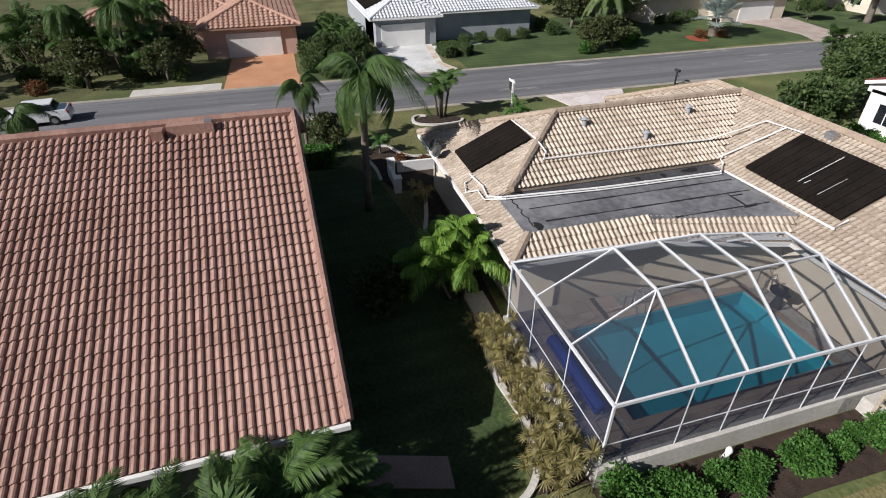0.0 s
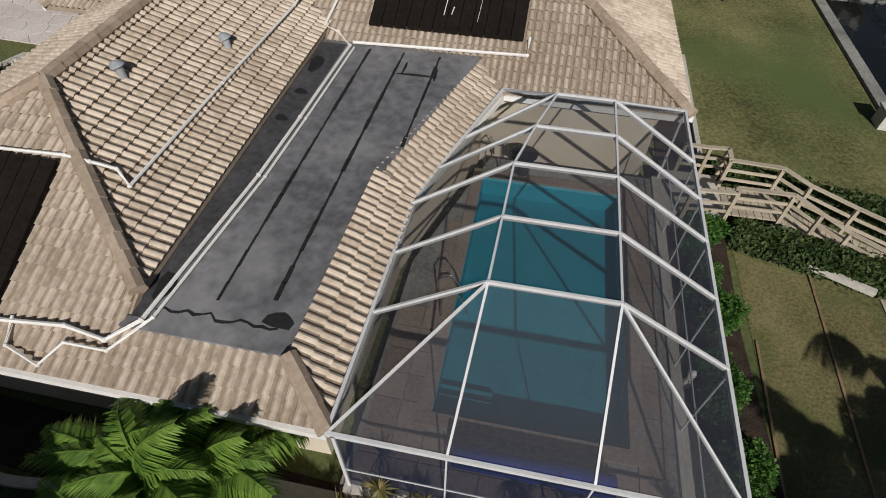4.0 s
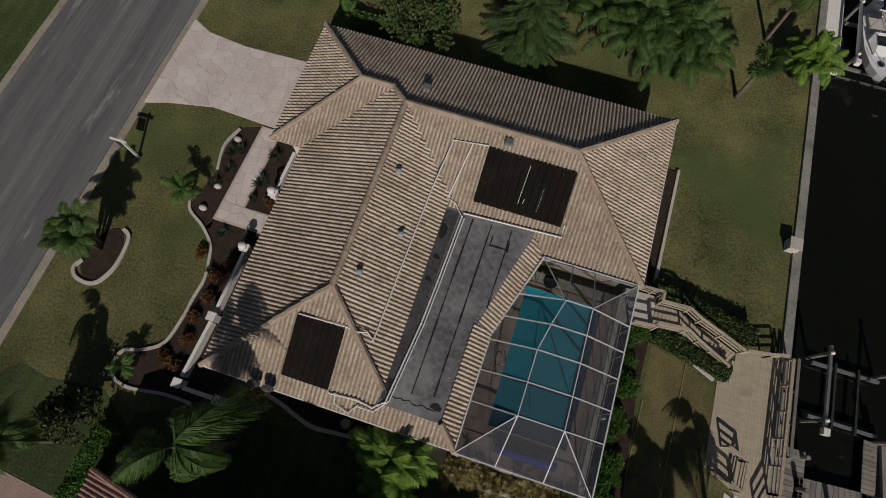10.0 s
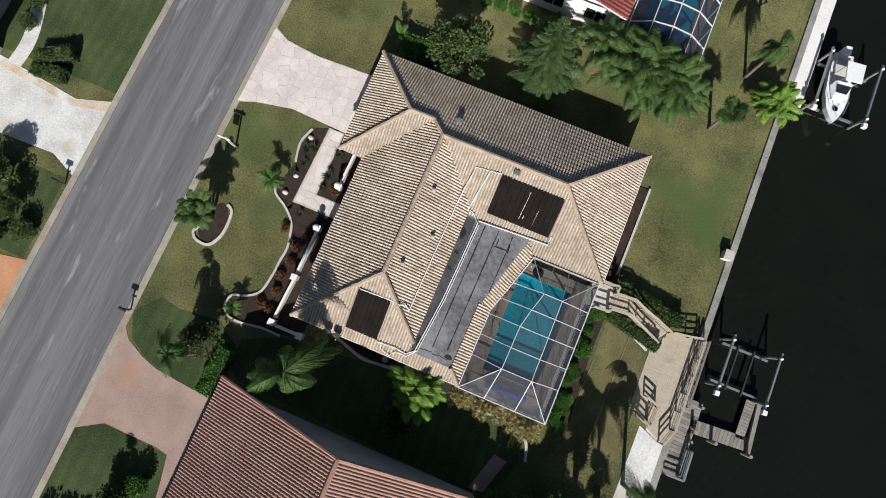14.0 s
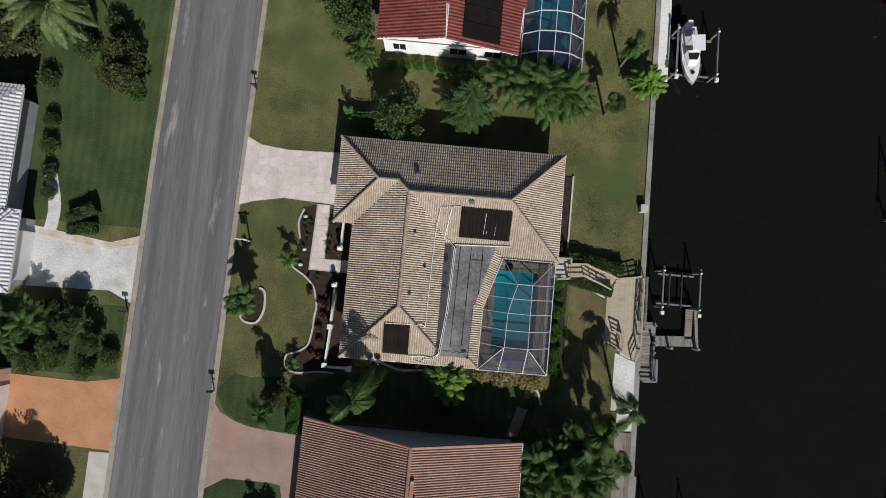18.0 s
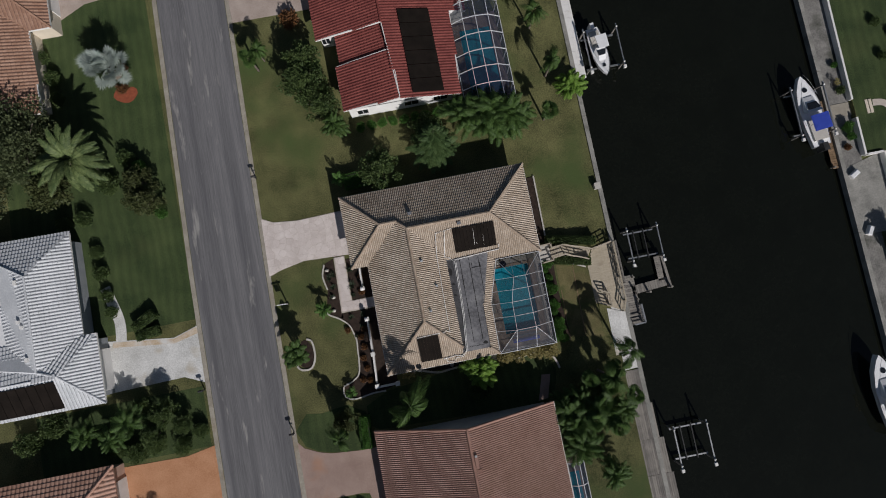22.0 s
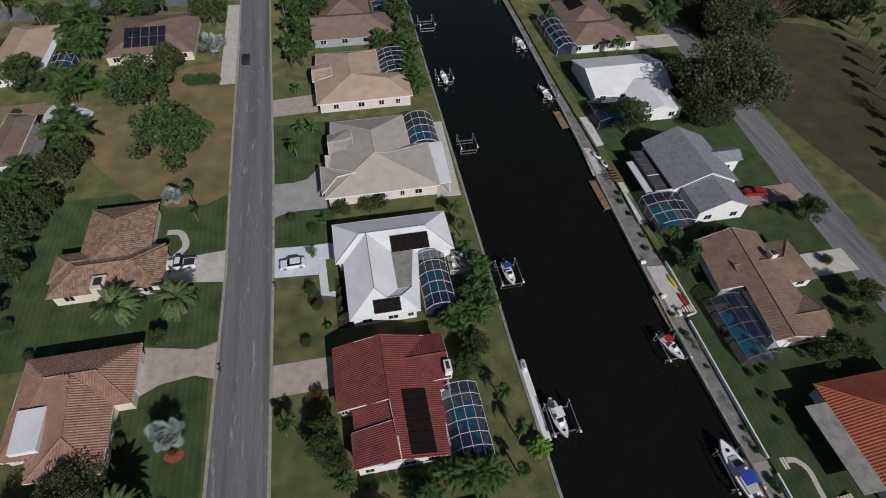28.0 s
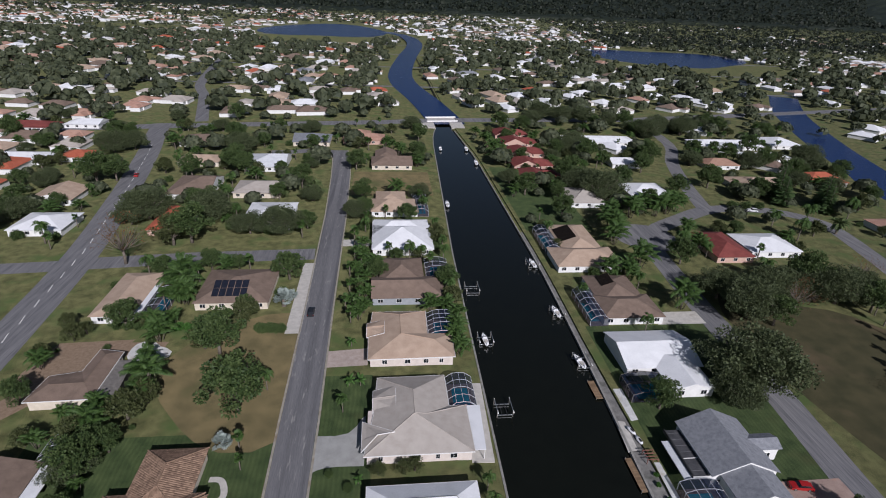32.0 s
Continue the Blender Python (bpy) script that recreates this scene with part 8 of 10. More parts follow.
for a, b, c, d in FEET:
    x, y = (a + b) / 2, (c + d) / 2
    if y < 138 or x > 330 or x < -245:
        continue
    for k in range(7 if y < 260 else 5):
        side = r.random()
        if side < 0.3:
            x, y = a - r.uniform(0, 2.5), r.uniform(c, d)
        elif side < 0.6:
            x, y = b + r.uniform(0, 2.5), r.uniform(c, d)
        elif side < 0.75:
            x, y = r.uniform(a, b), c - r.uniform(0.3, 2)
        else:
            x, y = r.uniform(a, b), d + r.uniform(1, 4)
        if free(x, y, -0.6):
            kind = r.choice(("palm_clump", "dark_shrub", "dark_shrub", "cabbage_palm", "broadleaf_tree", "queen_palm", "olive_tree"))
            plant(kind, x, y, {"dark_shrub": r.uniform(1.6, 2.8), "palm_clump": r.uniform(1.2, 1.9), "broadleaf_tree": r.uniform(0.8, 1.5), "olive_tree": r.uniform(0.7, 1.2)}.get(kind, r.uniform(0.9, 1.3)))
for _ in range(420):
    x, y = r.uniform(-230, 320), r.uniform(185, 400)
    if not free(x, y, 1.5) or (-16 < x < 24 and 243 < y < 280):
        continue
    kind = r.choice(("broadleaf_tree", "broadleaf_tree", "live_oak", "live_oak", "olive_tree", "cabbage_palm", "palm_clump", "dark_shrub"))
    plant(kind, x, y, {"live_oak": r.uniform(0.45, 0.85), "dark_shrub": r.uniform(1.8, 3.0), "broadleaf_tree": r.uniform(1.2, 2.1)}.get(kind, r.uniform(1.0, 1.6)))
for i in range(13):
    y = 62 + i * 6.2
    plant("bare_tree" if i == 4 else "cabbage_palm", 137 + 0.545 * (y - 85) + r.uniform(-2, 2), y, r.uniform(0.9, 1.25))
for _ in range(46):
    x, y = r.uniform(-100, -56), r.uniform(60, 134)
    if free(x, y):
        plant(r.choice(("broadleaf_tree", "olive_tree", "dark_shrub", "palm_clump")), x, y, r.uniform(0.7, 1.2))

# ---- far suburb ----
rng = np.random.default_rng(9)
far_roofs = {m: Solid() for m in (WHITE_ROOF, TAN_SHINGLE, BROWN_SHINGLE, GREY_SHINGLE, PINK_TILE, ORANGE_TILE, SLATE_SHINGLE)}
choices = list(far_roofs)
far_walls = Solid()
spots = []


def far_house(x, y, big=1.0):
    w, d, turn = rng.uniform(8, 13) * big, rng.uniform(6, 9) * big, rng.choice([0, math.pi / 2]) + 0.35 * math.sin(x / 170) + 0.3 * math.sin(y / 210)
    c, s = math.cos(turn), math.sin(turn)
    at = lambda u, v, z: (x + c * u - s * v, y + s * u + c * v, z)
    k = w - d * 0.9
    west = x < 60
    m = choices[rng.choice(len(choices), p=[0.22, 0.2, 0.17, 0.14, 0.19, 0.06, 0.02] if west else [0.44, 0.13, 0.16, 0.16, 0.05, 0.02, 0.04])]
    roof_of = far_roofs[m]
    top = 2.9 + d * 0.36
    roof_of.add([at(-w, -d, 2.9), at(w, -d, 2.9), at(w, d, 2.9), at(-w, d, 2.9), at(-k, 0, top), at(k, 0, top)], [(0, 1, 5, 4), (1, 2, 5), (2, 3, 4, 5), (3, 0, 4), (3, 2, 1, 0)])
    if rng.random() < 0.5:
        u0, u1 = k * 0.2, w * 0.9
        roof_of.add([at(u0, -d * 1.7, 2.9), at(u1, -d * 1.7, 2.9), at(u1, 0, 2.9), at(u0, 0, 2.9), at((u0 + u1) / 2, -d * 1.3, 2.9 + (u1 - u0) * 0.2), at((u0 + u1) / 2, 0, 2.9 + (u1 - u0) * 0.2)], [(0, 1, 4), (1, 2, 5, 4), (3, 0, 4, 5)])
        far_walls.add([at(u0 + 0.4, -d * 1.65, 2.85), at(u1 - 0.4, -d * 1.65, 2.85), at(u1 - 0.4, -d * 0.8, 2.85), at(u0 + 0.4, -d * 0.8, 2.85), at(u0 + 0.4, -d * 1.65, 0), at(u1 - 0.4, -d * 1.65, 0), at(u1 - 0.4, -d * 0.8, 0), at(u0 + 0.4, -d * 0.8, 0)], BOX_FACES)
    far_walls.add([at(-w + 0.5, -d + 0.5, 2.85), at(w - 0.5, -d + 0.5, 2.85), at(w - 0.5, d - 0.5, 2.85), at(-w + 0.5, d - 0.5, 2.85), at(-w + 0.5, -d + 0.5, 0), at(w - 0.5, -d + 0.5, 0), at(w - 0.5, d - 0.5, 0), at(-w + 0.5, d - 0.5, 0)], BOX_FACES)


for gy in range(440, 2600, 30):
    for gx in range(-1500, 1500, 26):
        x, y = gx + rng.uniform(-8, 8) + 14 * math.sin(gy / 60), gy + rng.uniform(-6, 6) + 16 * math.sin(gx / 90)
        row = (gy - 440) // 30
        if abs(x) > 260 + y * 0.85 or row % 5 == 4 or not free(x, y, 6) or rng.random() < 0.36 or math.sin(x / 190 + 2.1 * math.sin(y / 260)) * math.sin(y / 170 + 0.6) > 1.6 - y / 1700:
            continue
        if x > 330 + 0.12 * y and y > 1000 and rng.random() < 0.8 or y > 1500 and rng.random() < 0.35 or y > 2100 and rng.random() < 0.5:
            continue
        far_house(x, y)
        spots.append((x, y))
for gy in range(130, 420, 30):
    for side in (-1, 1):
        for k in range(12):
            x, y = (-185 - k * 27 if side < 0 else 345 + k * 27) + rng.uniform(-4, 4), gy + rng.uniform(-4, 4)
            if free(x, y, 8) and (side > 0 or x < -185):
                far_house(x, y)
                spots.append((x, y))
for x, y in ((175, 262), (245, 330), (262, 230), (136, 300), (150, 330), (240, 385), (275, 350), (-130, 280), (-178, 320), (-190, 280), (-205, 230), (-112, 345), (-75, 385), (-110, 385), (235, 295), (-160, 180), (-190, 160), (-150, 140)):
    if free(x, y, 4):
        far_house(x, y)
        spots.append((x, y))
for m, s in far_roofs.items():
    if s.v:
        tagged(s.make("far_roofs", m), "scattered low hipped roofs of the distant suburb", "houses", kind="stuff")
tagged(far_walls.make("far_walls", WHITE_WALL), "pale low walls of the distant suburb", "houses", kind="stuff")
far_roads = Solid()
for row in range(14):
    y = 440 + (row * 5 + 4) * 30
    if y < 2500:
        far_roads.slab(strip([(-300 - y * 0.8, y), (300 + y * 0.8, y + 12)], 7), 0.0, 0.018)
tagged(far_roads.make("far_streets", ASPHALT), "thin grey streets of the distant suburb", "road", kind="stuff")


def rise(y):
    return 190 * max(0.0, (y - 3000) / 1850) ** 1.6


def far_trees(name, label, places, material, leaves, seed, grow=1.0, leaf=0.36):
    g = np.random.default_rng(seed)
    n = len(places)
    p = np.array(places, float)
    size = g.uniform(2.4, 6.6, n) * g.choice([0.7, 1.0, 1.35], n) * grow
    centre = np.repeat(np.c_[p, size * 0.95 + np.array([rise(y) for _, y in places])], leaves, 0)
    d = g.normal(size=(n * leaves, 3))
    d /= np.linalg.norm(d, axis=1)[:, None]
    d[:, 2] = np.abs(d[:, 2]) * 0.9 - 0.25
    big = np.repeat(size, leaves)[:, None]
    c = centre + d * big * g.uniform(0.55, 1.0, (n * leaves, 1))
    a = np.cross(d, g.normal(size=d.shape))
    a /= np.linalg.norm(a, axis=1)[:, None]
    b = np.cross(d, a) + d * g.normal(size=(len(d), 1)) * 0.5
    k = big * leaf
    v = np.stack([c - a * k, c + b * k, c + a * k, c - b * k], 1).reshape(-1, 3)
    f = np.arange(len(v)).reshape(-1, 4)
    tagged(new(name, mesh_of(name, v.tolist(), f.tolist(), material)), label, "trees", kind="stuff")


near_far, mid_far, wood = [], [], []
while len(near_far) < 3000:
    x, y = rng.uniform(-700, 800), rng.uniform(425, 1100)
    if free(x, y, -3):
        near_far.append((x, y))
while len(mid_far) < 7000:
    y = rng.uniform(900, 3200)
    x = rng.uniform(-300 - y * 0.8, 300 + y * 0.8)
    if free(x, y, -3):
        mid_far.append((x, y))
while len(wood) < 5600:
    y = rng.uniform(1100, 2700)
    x = rng.uniform(330 + 0.12 * y, 300 + y * 0.8) if rng.random() < 0.6 or y < 1500 else rng.uniform(-300 - y * 0.7, 330)
    if free(x, y):
        wood.append((x, y))
for x in range(40):
    near_far.append((rng.uniform(-330, -190), rng.uniform(100, 400)))
    near_far.append((rng.uniform(335, 600), rng.uniform(130, 420)))
garden_trees = []
while len(garden_trees) < 230:
    x, y = rng.uniform(-235, 330), rng.uniform(205, 425)
    if free(x, y, 0.5) and not (-16 < x < 24 and 243 < y < 280):
        garden_trees.append((x, y))
far_trees("far_trees", "grey green garden trees among low houses", garden_trees, FAR_LEAF, 420, 7, 0.8, 0.17)
far_trees("far_trees", "dark green trees among distant houses", near_far, FAR_LEAF, 60, 1)
far_trees("far_trees", "dark green trees among distant houses", mid_far, FAR_LEAF, 14, 2)
far_trees("far_wood", "dark unbroken woodland at the horizon", wood, FAR_WOOD_LEAF, 12, 3)
deep_wood = []
while len(deep_wood) < 9000:
    y = 2500 + 2250 * rng.uniform(0, 1) ** 0.8
    deep_wood.append((rng.uniform(-400 - y * 0.8, 400 + y * 0.8), y))
far_trees("far_wood", "dark unbroken woodland at the horizon", deep_wood, FAR_WOOD_LEAF, 10, 4, 2.6)

canopy_v, canopy_f = [], []
cols, deep = 150, 60
for j in range(deep):
    y = 2350 + 2500 * (j / (deep - 1)) ** 1.4
    for i in range(cols):
        x = (-1 + 2 * i / (cols - 1)) * (500 + y * 0.85)
        canopy_v.append((x + rng.uniform(-9, 9), y + rng.uniform(-9, 9), 0.5 if j == 0 else rng.uniform(2, 16) + rise(y)))
canopy_f = [(j * cols + i, j * cols + i + 1, (j + 1) * cols + i + 1, (j + 1) * cols + i) for j in range(deep - 1) for i in range(cols - 1)]
tagged(piece("far_canopy", canopy_v, canopy_f, FAR_WOOD_LEAF), "dark unbroken woodland canopy towards the horizon", "woodland", kind="stuff")


# ---- garden details of the pool house ----
def kerb(points, label, w=0.16, z=0.12, material=CONCRETE):
    line = bend(points, 6)
    s = Solid()
    for a, b in zip(line, line[1:]):
        s.slab(strip([a, b], w), -0.05, z)
    return tagged(s.make("garden_kerb", material), label, "kerb")


def bed(outline, label="bed of dark brown mulch", material=MULCH):
    return flat("mulch_bed", outline, 0.0, 0.035, material, label, "bed")


bed([(-5.0, 2.4), (-9.2, 2.4), (-9.5, 1.9), (-8.7, 1.0), (-8.3, -0.5), (-8.2, -3.0), (-8.6, -4.7), (-10.4, -5.7), (-10.5, -6.9), (-9.4, -7.4), (-5.9, -7.0), (-4.4, -6.6), (-4.4, 1.6)][::-1])
bed([(-9.2, 1.9), (-9.2, 8.8), (-10.2, 8.4), (-10.6, 7.0), (-10.4, 5.4), (-10.9, 3.0), (-10.6, 2.4), (-9.6, 1.8)][::-1])
bed(rect(-7.8, -5.0, 3.7, 8.5))
bed(blob(-14.1, -1.4, 0.95, 1.65, 20, 3, 0.06), "island bed of dark mulch in the lawn")
bed(blob(-29.7, 32.6, 1.3, 1.0, 14, 8, 0.1), "bed of red mulch round a silver palm", RED_MULCH)
bed([(-5.2, 49.6), (-3.0, 49.6), (-3.0, 60.4), (-4.9, 60.4)], "mulched planting bed along a white house")
bed(blob(-8.6, 56.6, 1.3, 2.2, 14, 12, 0.1), "island bed of mulch in a front lawn")
bed([(13.9, -5.4), (16.0, -5.6), (15.7, 0.2), (15.8, 4.2), (13.9, 4.2)], "strip of dark mulch along the pool cage")
bed([(14.1, 6.0), (15.3, 6.0), (15.5, 13.8), (14.1, 13.8)], "narrow bed of reddish mulch by the wall")
bed([(-4.4, -5.2), (-3.6, -5.2), (-0.1, -6.0), (2.0, -6.1), (5.5, -5.9), (7.4, -6.05), (9.3, -6.35), (11.6, -6.2), (13.6, -6.9), (13.7, -5.36), (-4.4, -4.5)], "planted bed of brown mulch along the house")
bed([(10, -13.5), (13.5, -12.2), (15.5, -13.5), (15.5, -18), (12.4, -18), (12.4, -13)], "dark planted bed beside the neighbour's wall")
kerb([(-10.3, 8.3), (-10.7, 7.0), (-10.4, 5.4)], "pale curved concrete garden edging")
kerb([(-11.0, 3.05), (-10.7, 2.5), (-9.63, 1.85), (-8.69, 0.94), (-8.33, -0.1), (-8.15, -1.0), (-8.25, -2.1), (-8.3, -3.2), (-8.6, -4.7), (-9.5, -5.4), (-10.5, -5.8), (-10.5, -6.9), (-9.4, -7.35), (-7.4, -7.1), (-5.9, -7.1)], "pale winding concrete garden edging")
kerb([(-13.76, 0.32), (-13.2, -0.1), (-13.1, -1.63), (-13.45, -2.67), (-13.99, -3.09), (-14.85, -2.99), (-15.25, -2.5), (-15.0, -2.0)], "pale curved concrete edging round an island bed", 0.2)
kerb([(-3.8, -5.2), (-1.6, -5.7), (0.3, -6.25), (2.0, -6.15), (5.5, -5.95), (7.4, -6.1), (9.3, -6.4), (11.6, -6.2), (12.8, -6.5), (13.6, -7.2), (14.0, -8.4)], "pale winding concrete garden edging along the side yard", 0.2, 0.14)
kerb([(15.5, 6.0), (15.6, 13.9)], "straight pale block edging of a bed")
kerb([(15.9, 3.75), (17.6, 3.1), (19.4, 2.3)], "low pale stone edging below the ramp hedge")
turf = [(x, y, -0.55 * (x - 14.5) / 8.8 + 0.012) for x, y in ((16.0, -5.2), (20.0, -6.0), (19.7, -2.3), (19.7, 2.0), (16.0, 3.2))]
tagged(piece("turf_patch", turf, [(0, 1, 2, 3, 4)], SOIL), "thin patchy brown turf beside the deck", "lawn", kind="structure")
for x, y0, y1 in ((17.9, -5.2, 2.8), (16.0, -5.4, 0.2)):
    log = tagged(Solid().beam((x - 0.12, y0, -0.55 * (x - 14.5) / 8.8), (x + 0.08, y1, -0.55 * (x - 14.5) / 8.8), 0.06, 0.1).make("timber_edging", DOCK_BROWN), "long weathered timber edging laid in the lawn", "edging")
flat("path", rect(5.0, 7.2, -6.0, -5.2), 0.0, 0.06, CONCRETE, "small pale concrete pad by the side door", "path")
flat("path", [(10.9, -11.6), (12.0, -11.5), (12.8, -8.9), (11.8, -8.8)], 0.0, 0.05, PINK_DRIVE, "short pink paver path in the side yard", "path")

# low white garden wall of the forecourt
wall_of = thing("garden_wall", "low white stucco forecourt wall with square piers", "wall")
for a, b in (((-6.5, 1.0), (-6.55, -2.5)), ((-6.55, -3.0), (-6.7, -6.0)), ((-6.4, -6.5), (-4.6, -6.5)), ((-6.35, 5.0), (-6.3, 7.6))):
    Solid().beam((*a, 0.3), (*b, 0.3), 0.18, 0.7).make("run", WHITE_PAINT, wall_of)
for x, y in ((-6.5, 1.25), (-6.55, -2.75), (-6.7, -6.35), (-4.4, -6.5), (-6.35, 4.75)):
    s = Solid().box(x - 0.19, x + 0.19, y - 0.19, y + 0.19, 0, 0.8)
    s.box(x - 0.23, x + 0.23, y - 0.23, y + 0.23, 0.8, 0.88)
    s.make("pier", WHITE_PAINT, wall_of)
for x, y in ((-6.5, 1.25), (-6.35, 4.75)):
    urn = thing("garden_urn", "white stone urn on a wall pier", "urn", pose(x, y, 0.88), "urns on the garden wall")
    Solid().tube([(0, 0, 0), (0, 0, 0.08), (0, 0, 0.3), (0, 0, 0.42)], [0.14, 0.09, 0.24, 0.2], 12).make("bowl", WHITE_PAINT, urn, smooth=True)
statue = tagged(Solid().tube([(14.2, -1.4, -0.05), (14.2, -1.4, 0.2), (14.2, -1.4, 0.32), (14.2, -1.37, 0.5), (14.2, -1.4, 0.62)], [0.14, 0.1, 0.07, 0.1, 0.04], 10).make("garden_statue", WHITE_PAINT, smooth=True), "small white garden statue among green shrubs", "statue")
for x, y in ((-10.1, 7.6), (-9.9, 4.4), (-10.1, 2.9), (13.2, -5.7), (10.3, -5.6)):
    tagged(piece("garden_rock", *(lambda s: (s.v, s.f))(Solid().ball((x, y, 0.1), 0.26, 0.2, 0.18, 5, 8)), CONCRETE, smooth=True), "pale rounded landscape rock in mulch", "rock", "landscape rocks")

sign = thing("yard_sign", "white T-shaped post with a hanging board in the lawn", "sign")
Solid().box(-15.25, -15.13, 4.62, 4.74, 0, 2.0).make("post", WHITE_PAINT, sign)
Solid().box(-15.9, -14.9, 4.64, 4.72, 1.78, 1.92).make("arm", WHITE_PAINT, sign)
Solid().box(-15.8, -15.3, 4.66, 4.70, 1.15, 1.7).make("board", DARK_METAL, sign)


def mailbox(label, x, y):
    box = thing("mailbox", label, "mailbox", pose(x, y, 0), "mailboxes along the street")
    Solid().box(-0.05, 0.05, -0.05, 0.05, 0, 1.05).make("post", DARK_METAL, box)
    Solid().tube([(-0.26, 0, 1.15), (0.26, 0, 1.15)], 0.12, 10).make("box", DARK_METAL, box)
    Solid().box(-0.1, 0.25, -0.04, 0.04, 0.7, 0.76).make("bracket", DARK_METAL, box)


mailbox("black mailbox on a black post by the street", -16.3, 19.8)
mailbox("black mailbox on a black post by a driveway", -16.9, -9.6)
mailbox("black mailbox on a black post by a driveway", -24.0, 45.0)
mailbox("black mailbox on a black post by a driveway", -26.0, -3.0)
mailbox("black mailbox on a black post by a driveway", -15.3, 60.0)

dish = thing("satellite_dish", "pair of grey satellite dishes on the roof corner", "satellite dish")
for x, y in ((-2.2, -5.0), (-1.5, -5.02)):
    Solid().tube([(x, y, 2.7), (x, y - 0.05, 3.3)], 0.03, 6).make("mast", METAL, dish)
    v, f = [], []
    rings = 5
    n = Vector((0.25, -0.8, 0.55)).normalized()
    side = n.cross(Vector((0, 0, 1))).normalized()
    up = side.cross(n)
    c = Vector((x, y - 0.1, 3.35))
    for i in range(rings + 1):
        q = 0.3 * i / rings
        v += [tuple(c + (side * math.cos(a) + up * math.sin(a)) * q + n * (q * q * 0.6)) for a in (2 * math.pi * k / 16 for k in range(16))]
    f = [(i * 16 + k, i * 16 + (k + 1) % 16, (i + 1) * 16 + (k + 1) % 16, (i + 1) * 16 + k) for i in range(rings) for k in range(16)]
    piece("reflector", v, f, DARK_METAL, dish, smooth=True)
    Solid().tube([tuple(c - up * 0.26), tuple(c + n * 0.4)], 0.015, 5).make("feed_arm", METAL, dish)
pump = thing("pool_pump", "small pool pump and filter beside the wall", "pump")
Solid().tube([(2.0, -5.6, 0), (2.0, -5.6, 0.7), (2.0, -5.6, 0.85)], [0.25, 0.25, 0.1], 12).make("filter", GREY_WALL, pump, smooth=True)
Solid().box(2.5, 3.1, -5.75, -5.4, 0, 0.35).make("motor", DARK_METAL, pump)

# pool furniture
for x, y, a in ((8.35, -0.9, 20), (8.9, 4.45, 70)):
    rail = thing("pool_rail", "bent stainless steel pool handrail", "handrail", pose(x, y, 0.7, 0, 0, a), "pool handrails")
    for d in (-0.25, 0.25):
        Solid().tube([(0, d, 0), (0, d, 0.7), (0.12, d, 0.84), (0.3, d, 0.84), (0.5, d, 0.55), (0.62, d, 0.0)], 0.024, 8).make("tube", METAL, rail, smooth=True)
roller = thing("pool_cover_reel", "rolled blue solar pool cover on a reel", "pool cover")
Solid().tube([(9.3, -4.4, 1.05), (12.3, -4.4, 1.05)], 0.22, 12).make("cover", BLUE_CANVAS, roller, smooth=True)
for x in (9.2, 12.4):
    Solid().tube([(x, -4.6, 0.7), (x, -4.4, 1.05), (x, -4.2, 0.7)], 0.025, 6).make("stand", METAL, roller)
table = thing("patio_table", "round dark glass patio table", "table", pose(9.8, 4.4, 0.7))
Solid().tube([(0, 0, 0.7), (0, 0, 0.73)], 0.4, 16).make("top", GLASS, table)
Solid().tube([(0, 0, 0), (0, 0, 0.7)], [0.22, 0.05], 10).make("base", DARK_METAL, table)

# ---- ramp, deck and docks ----
UP = [(15.6, 5.15), (17.1, 5.25), (17.9, 4.95), (19.2, 4.6), (20.5, 4.15)]
LOW = [(15.6, 3.95), (17.15, 4.12), (17.9, 3.8), (18.7, 3.55), (19.8, 3.1)]
ZR = [0.6, 0.48, 0.22, -0.08, -0.28]
ramp = thing("boardwalk", "weathered timber boardwalk stepping down from the cage", "boardwalk")
board = 0
for k in range(4):
    steps = 7
    for i in range(steps):
        a, b = (i + 0.04) / steps, (i + 0.96) / steps
        pts = []
        for line, t in ((LOW, a), (LOW, b), (UP, b), (UP, a)):
            p = Vector(line[k]).lerp(Vector(line[k + 1]), t)
            pts.append((p.x, p.y, ZR[k] + (ZR[k + 1] - ZR[k]) * t))
        Solid().add(pts + [(x, y, z - 0.05) for x, y, z in pts], BOX_FACES).make("board", WOOD, ramp)
Solid().slab([(13.9, 3.75), (15.58, 3.75), (15.58, 5.6), (13.9, 5.6)], -0.5, 0.6).make("landing", CONCRETE, ramp)
for side, line in (("up", UP), ("low", LOW)):
    for k in range(5):
        x, y = line[k]
        Solid().box(x - 0.05, x + 0.05, y - 0.05, y + 0.05, -0.6, ZR[k] + 0.95).make("post", WOOD, ramp)
    for k in range(4):
        a, b = (*line[k], ZR[k]), (*line[k + 1], ZR[k + 1])
        for h, w, d in ((0.97, 0.15, 0.04), (0.62, 0.04, 0.09), (0.3, 0.04, 0.09)):
            Solid().beam(Vector(a) + Vector((0, 0, h)), Vector(b) + Vector((0, 0, h)), w, d).make("rail", WOOD, ramp)
for a, b in (((15.1, 5.62), (15.62, 5.66)), ((15.62, 5.66), (15.6, 5.15)), ((14.4, 3.62), (15.55, 3.72)), ((15.55, 3.72), (15.6, 3.95)), ((14.4, 5.62), (15.1, 5.62))):
    for h in (1.58, 1.2, 0.9):
        Solid().beam((*a, h), (*b, h), 0.13 if h > 1.5 else 0.04, 0.05 if h > 1.5 else 0.09).make("rail", WOOD, ramp)
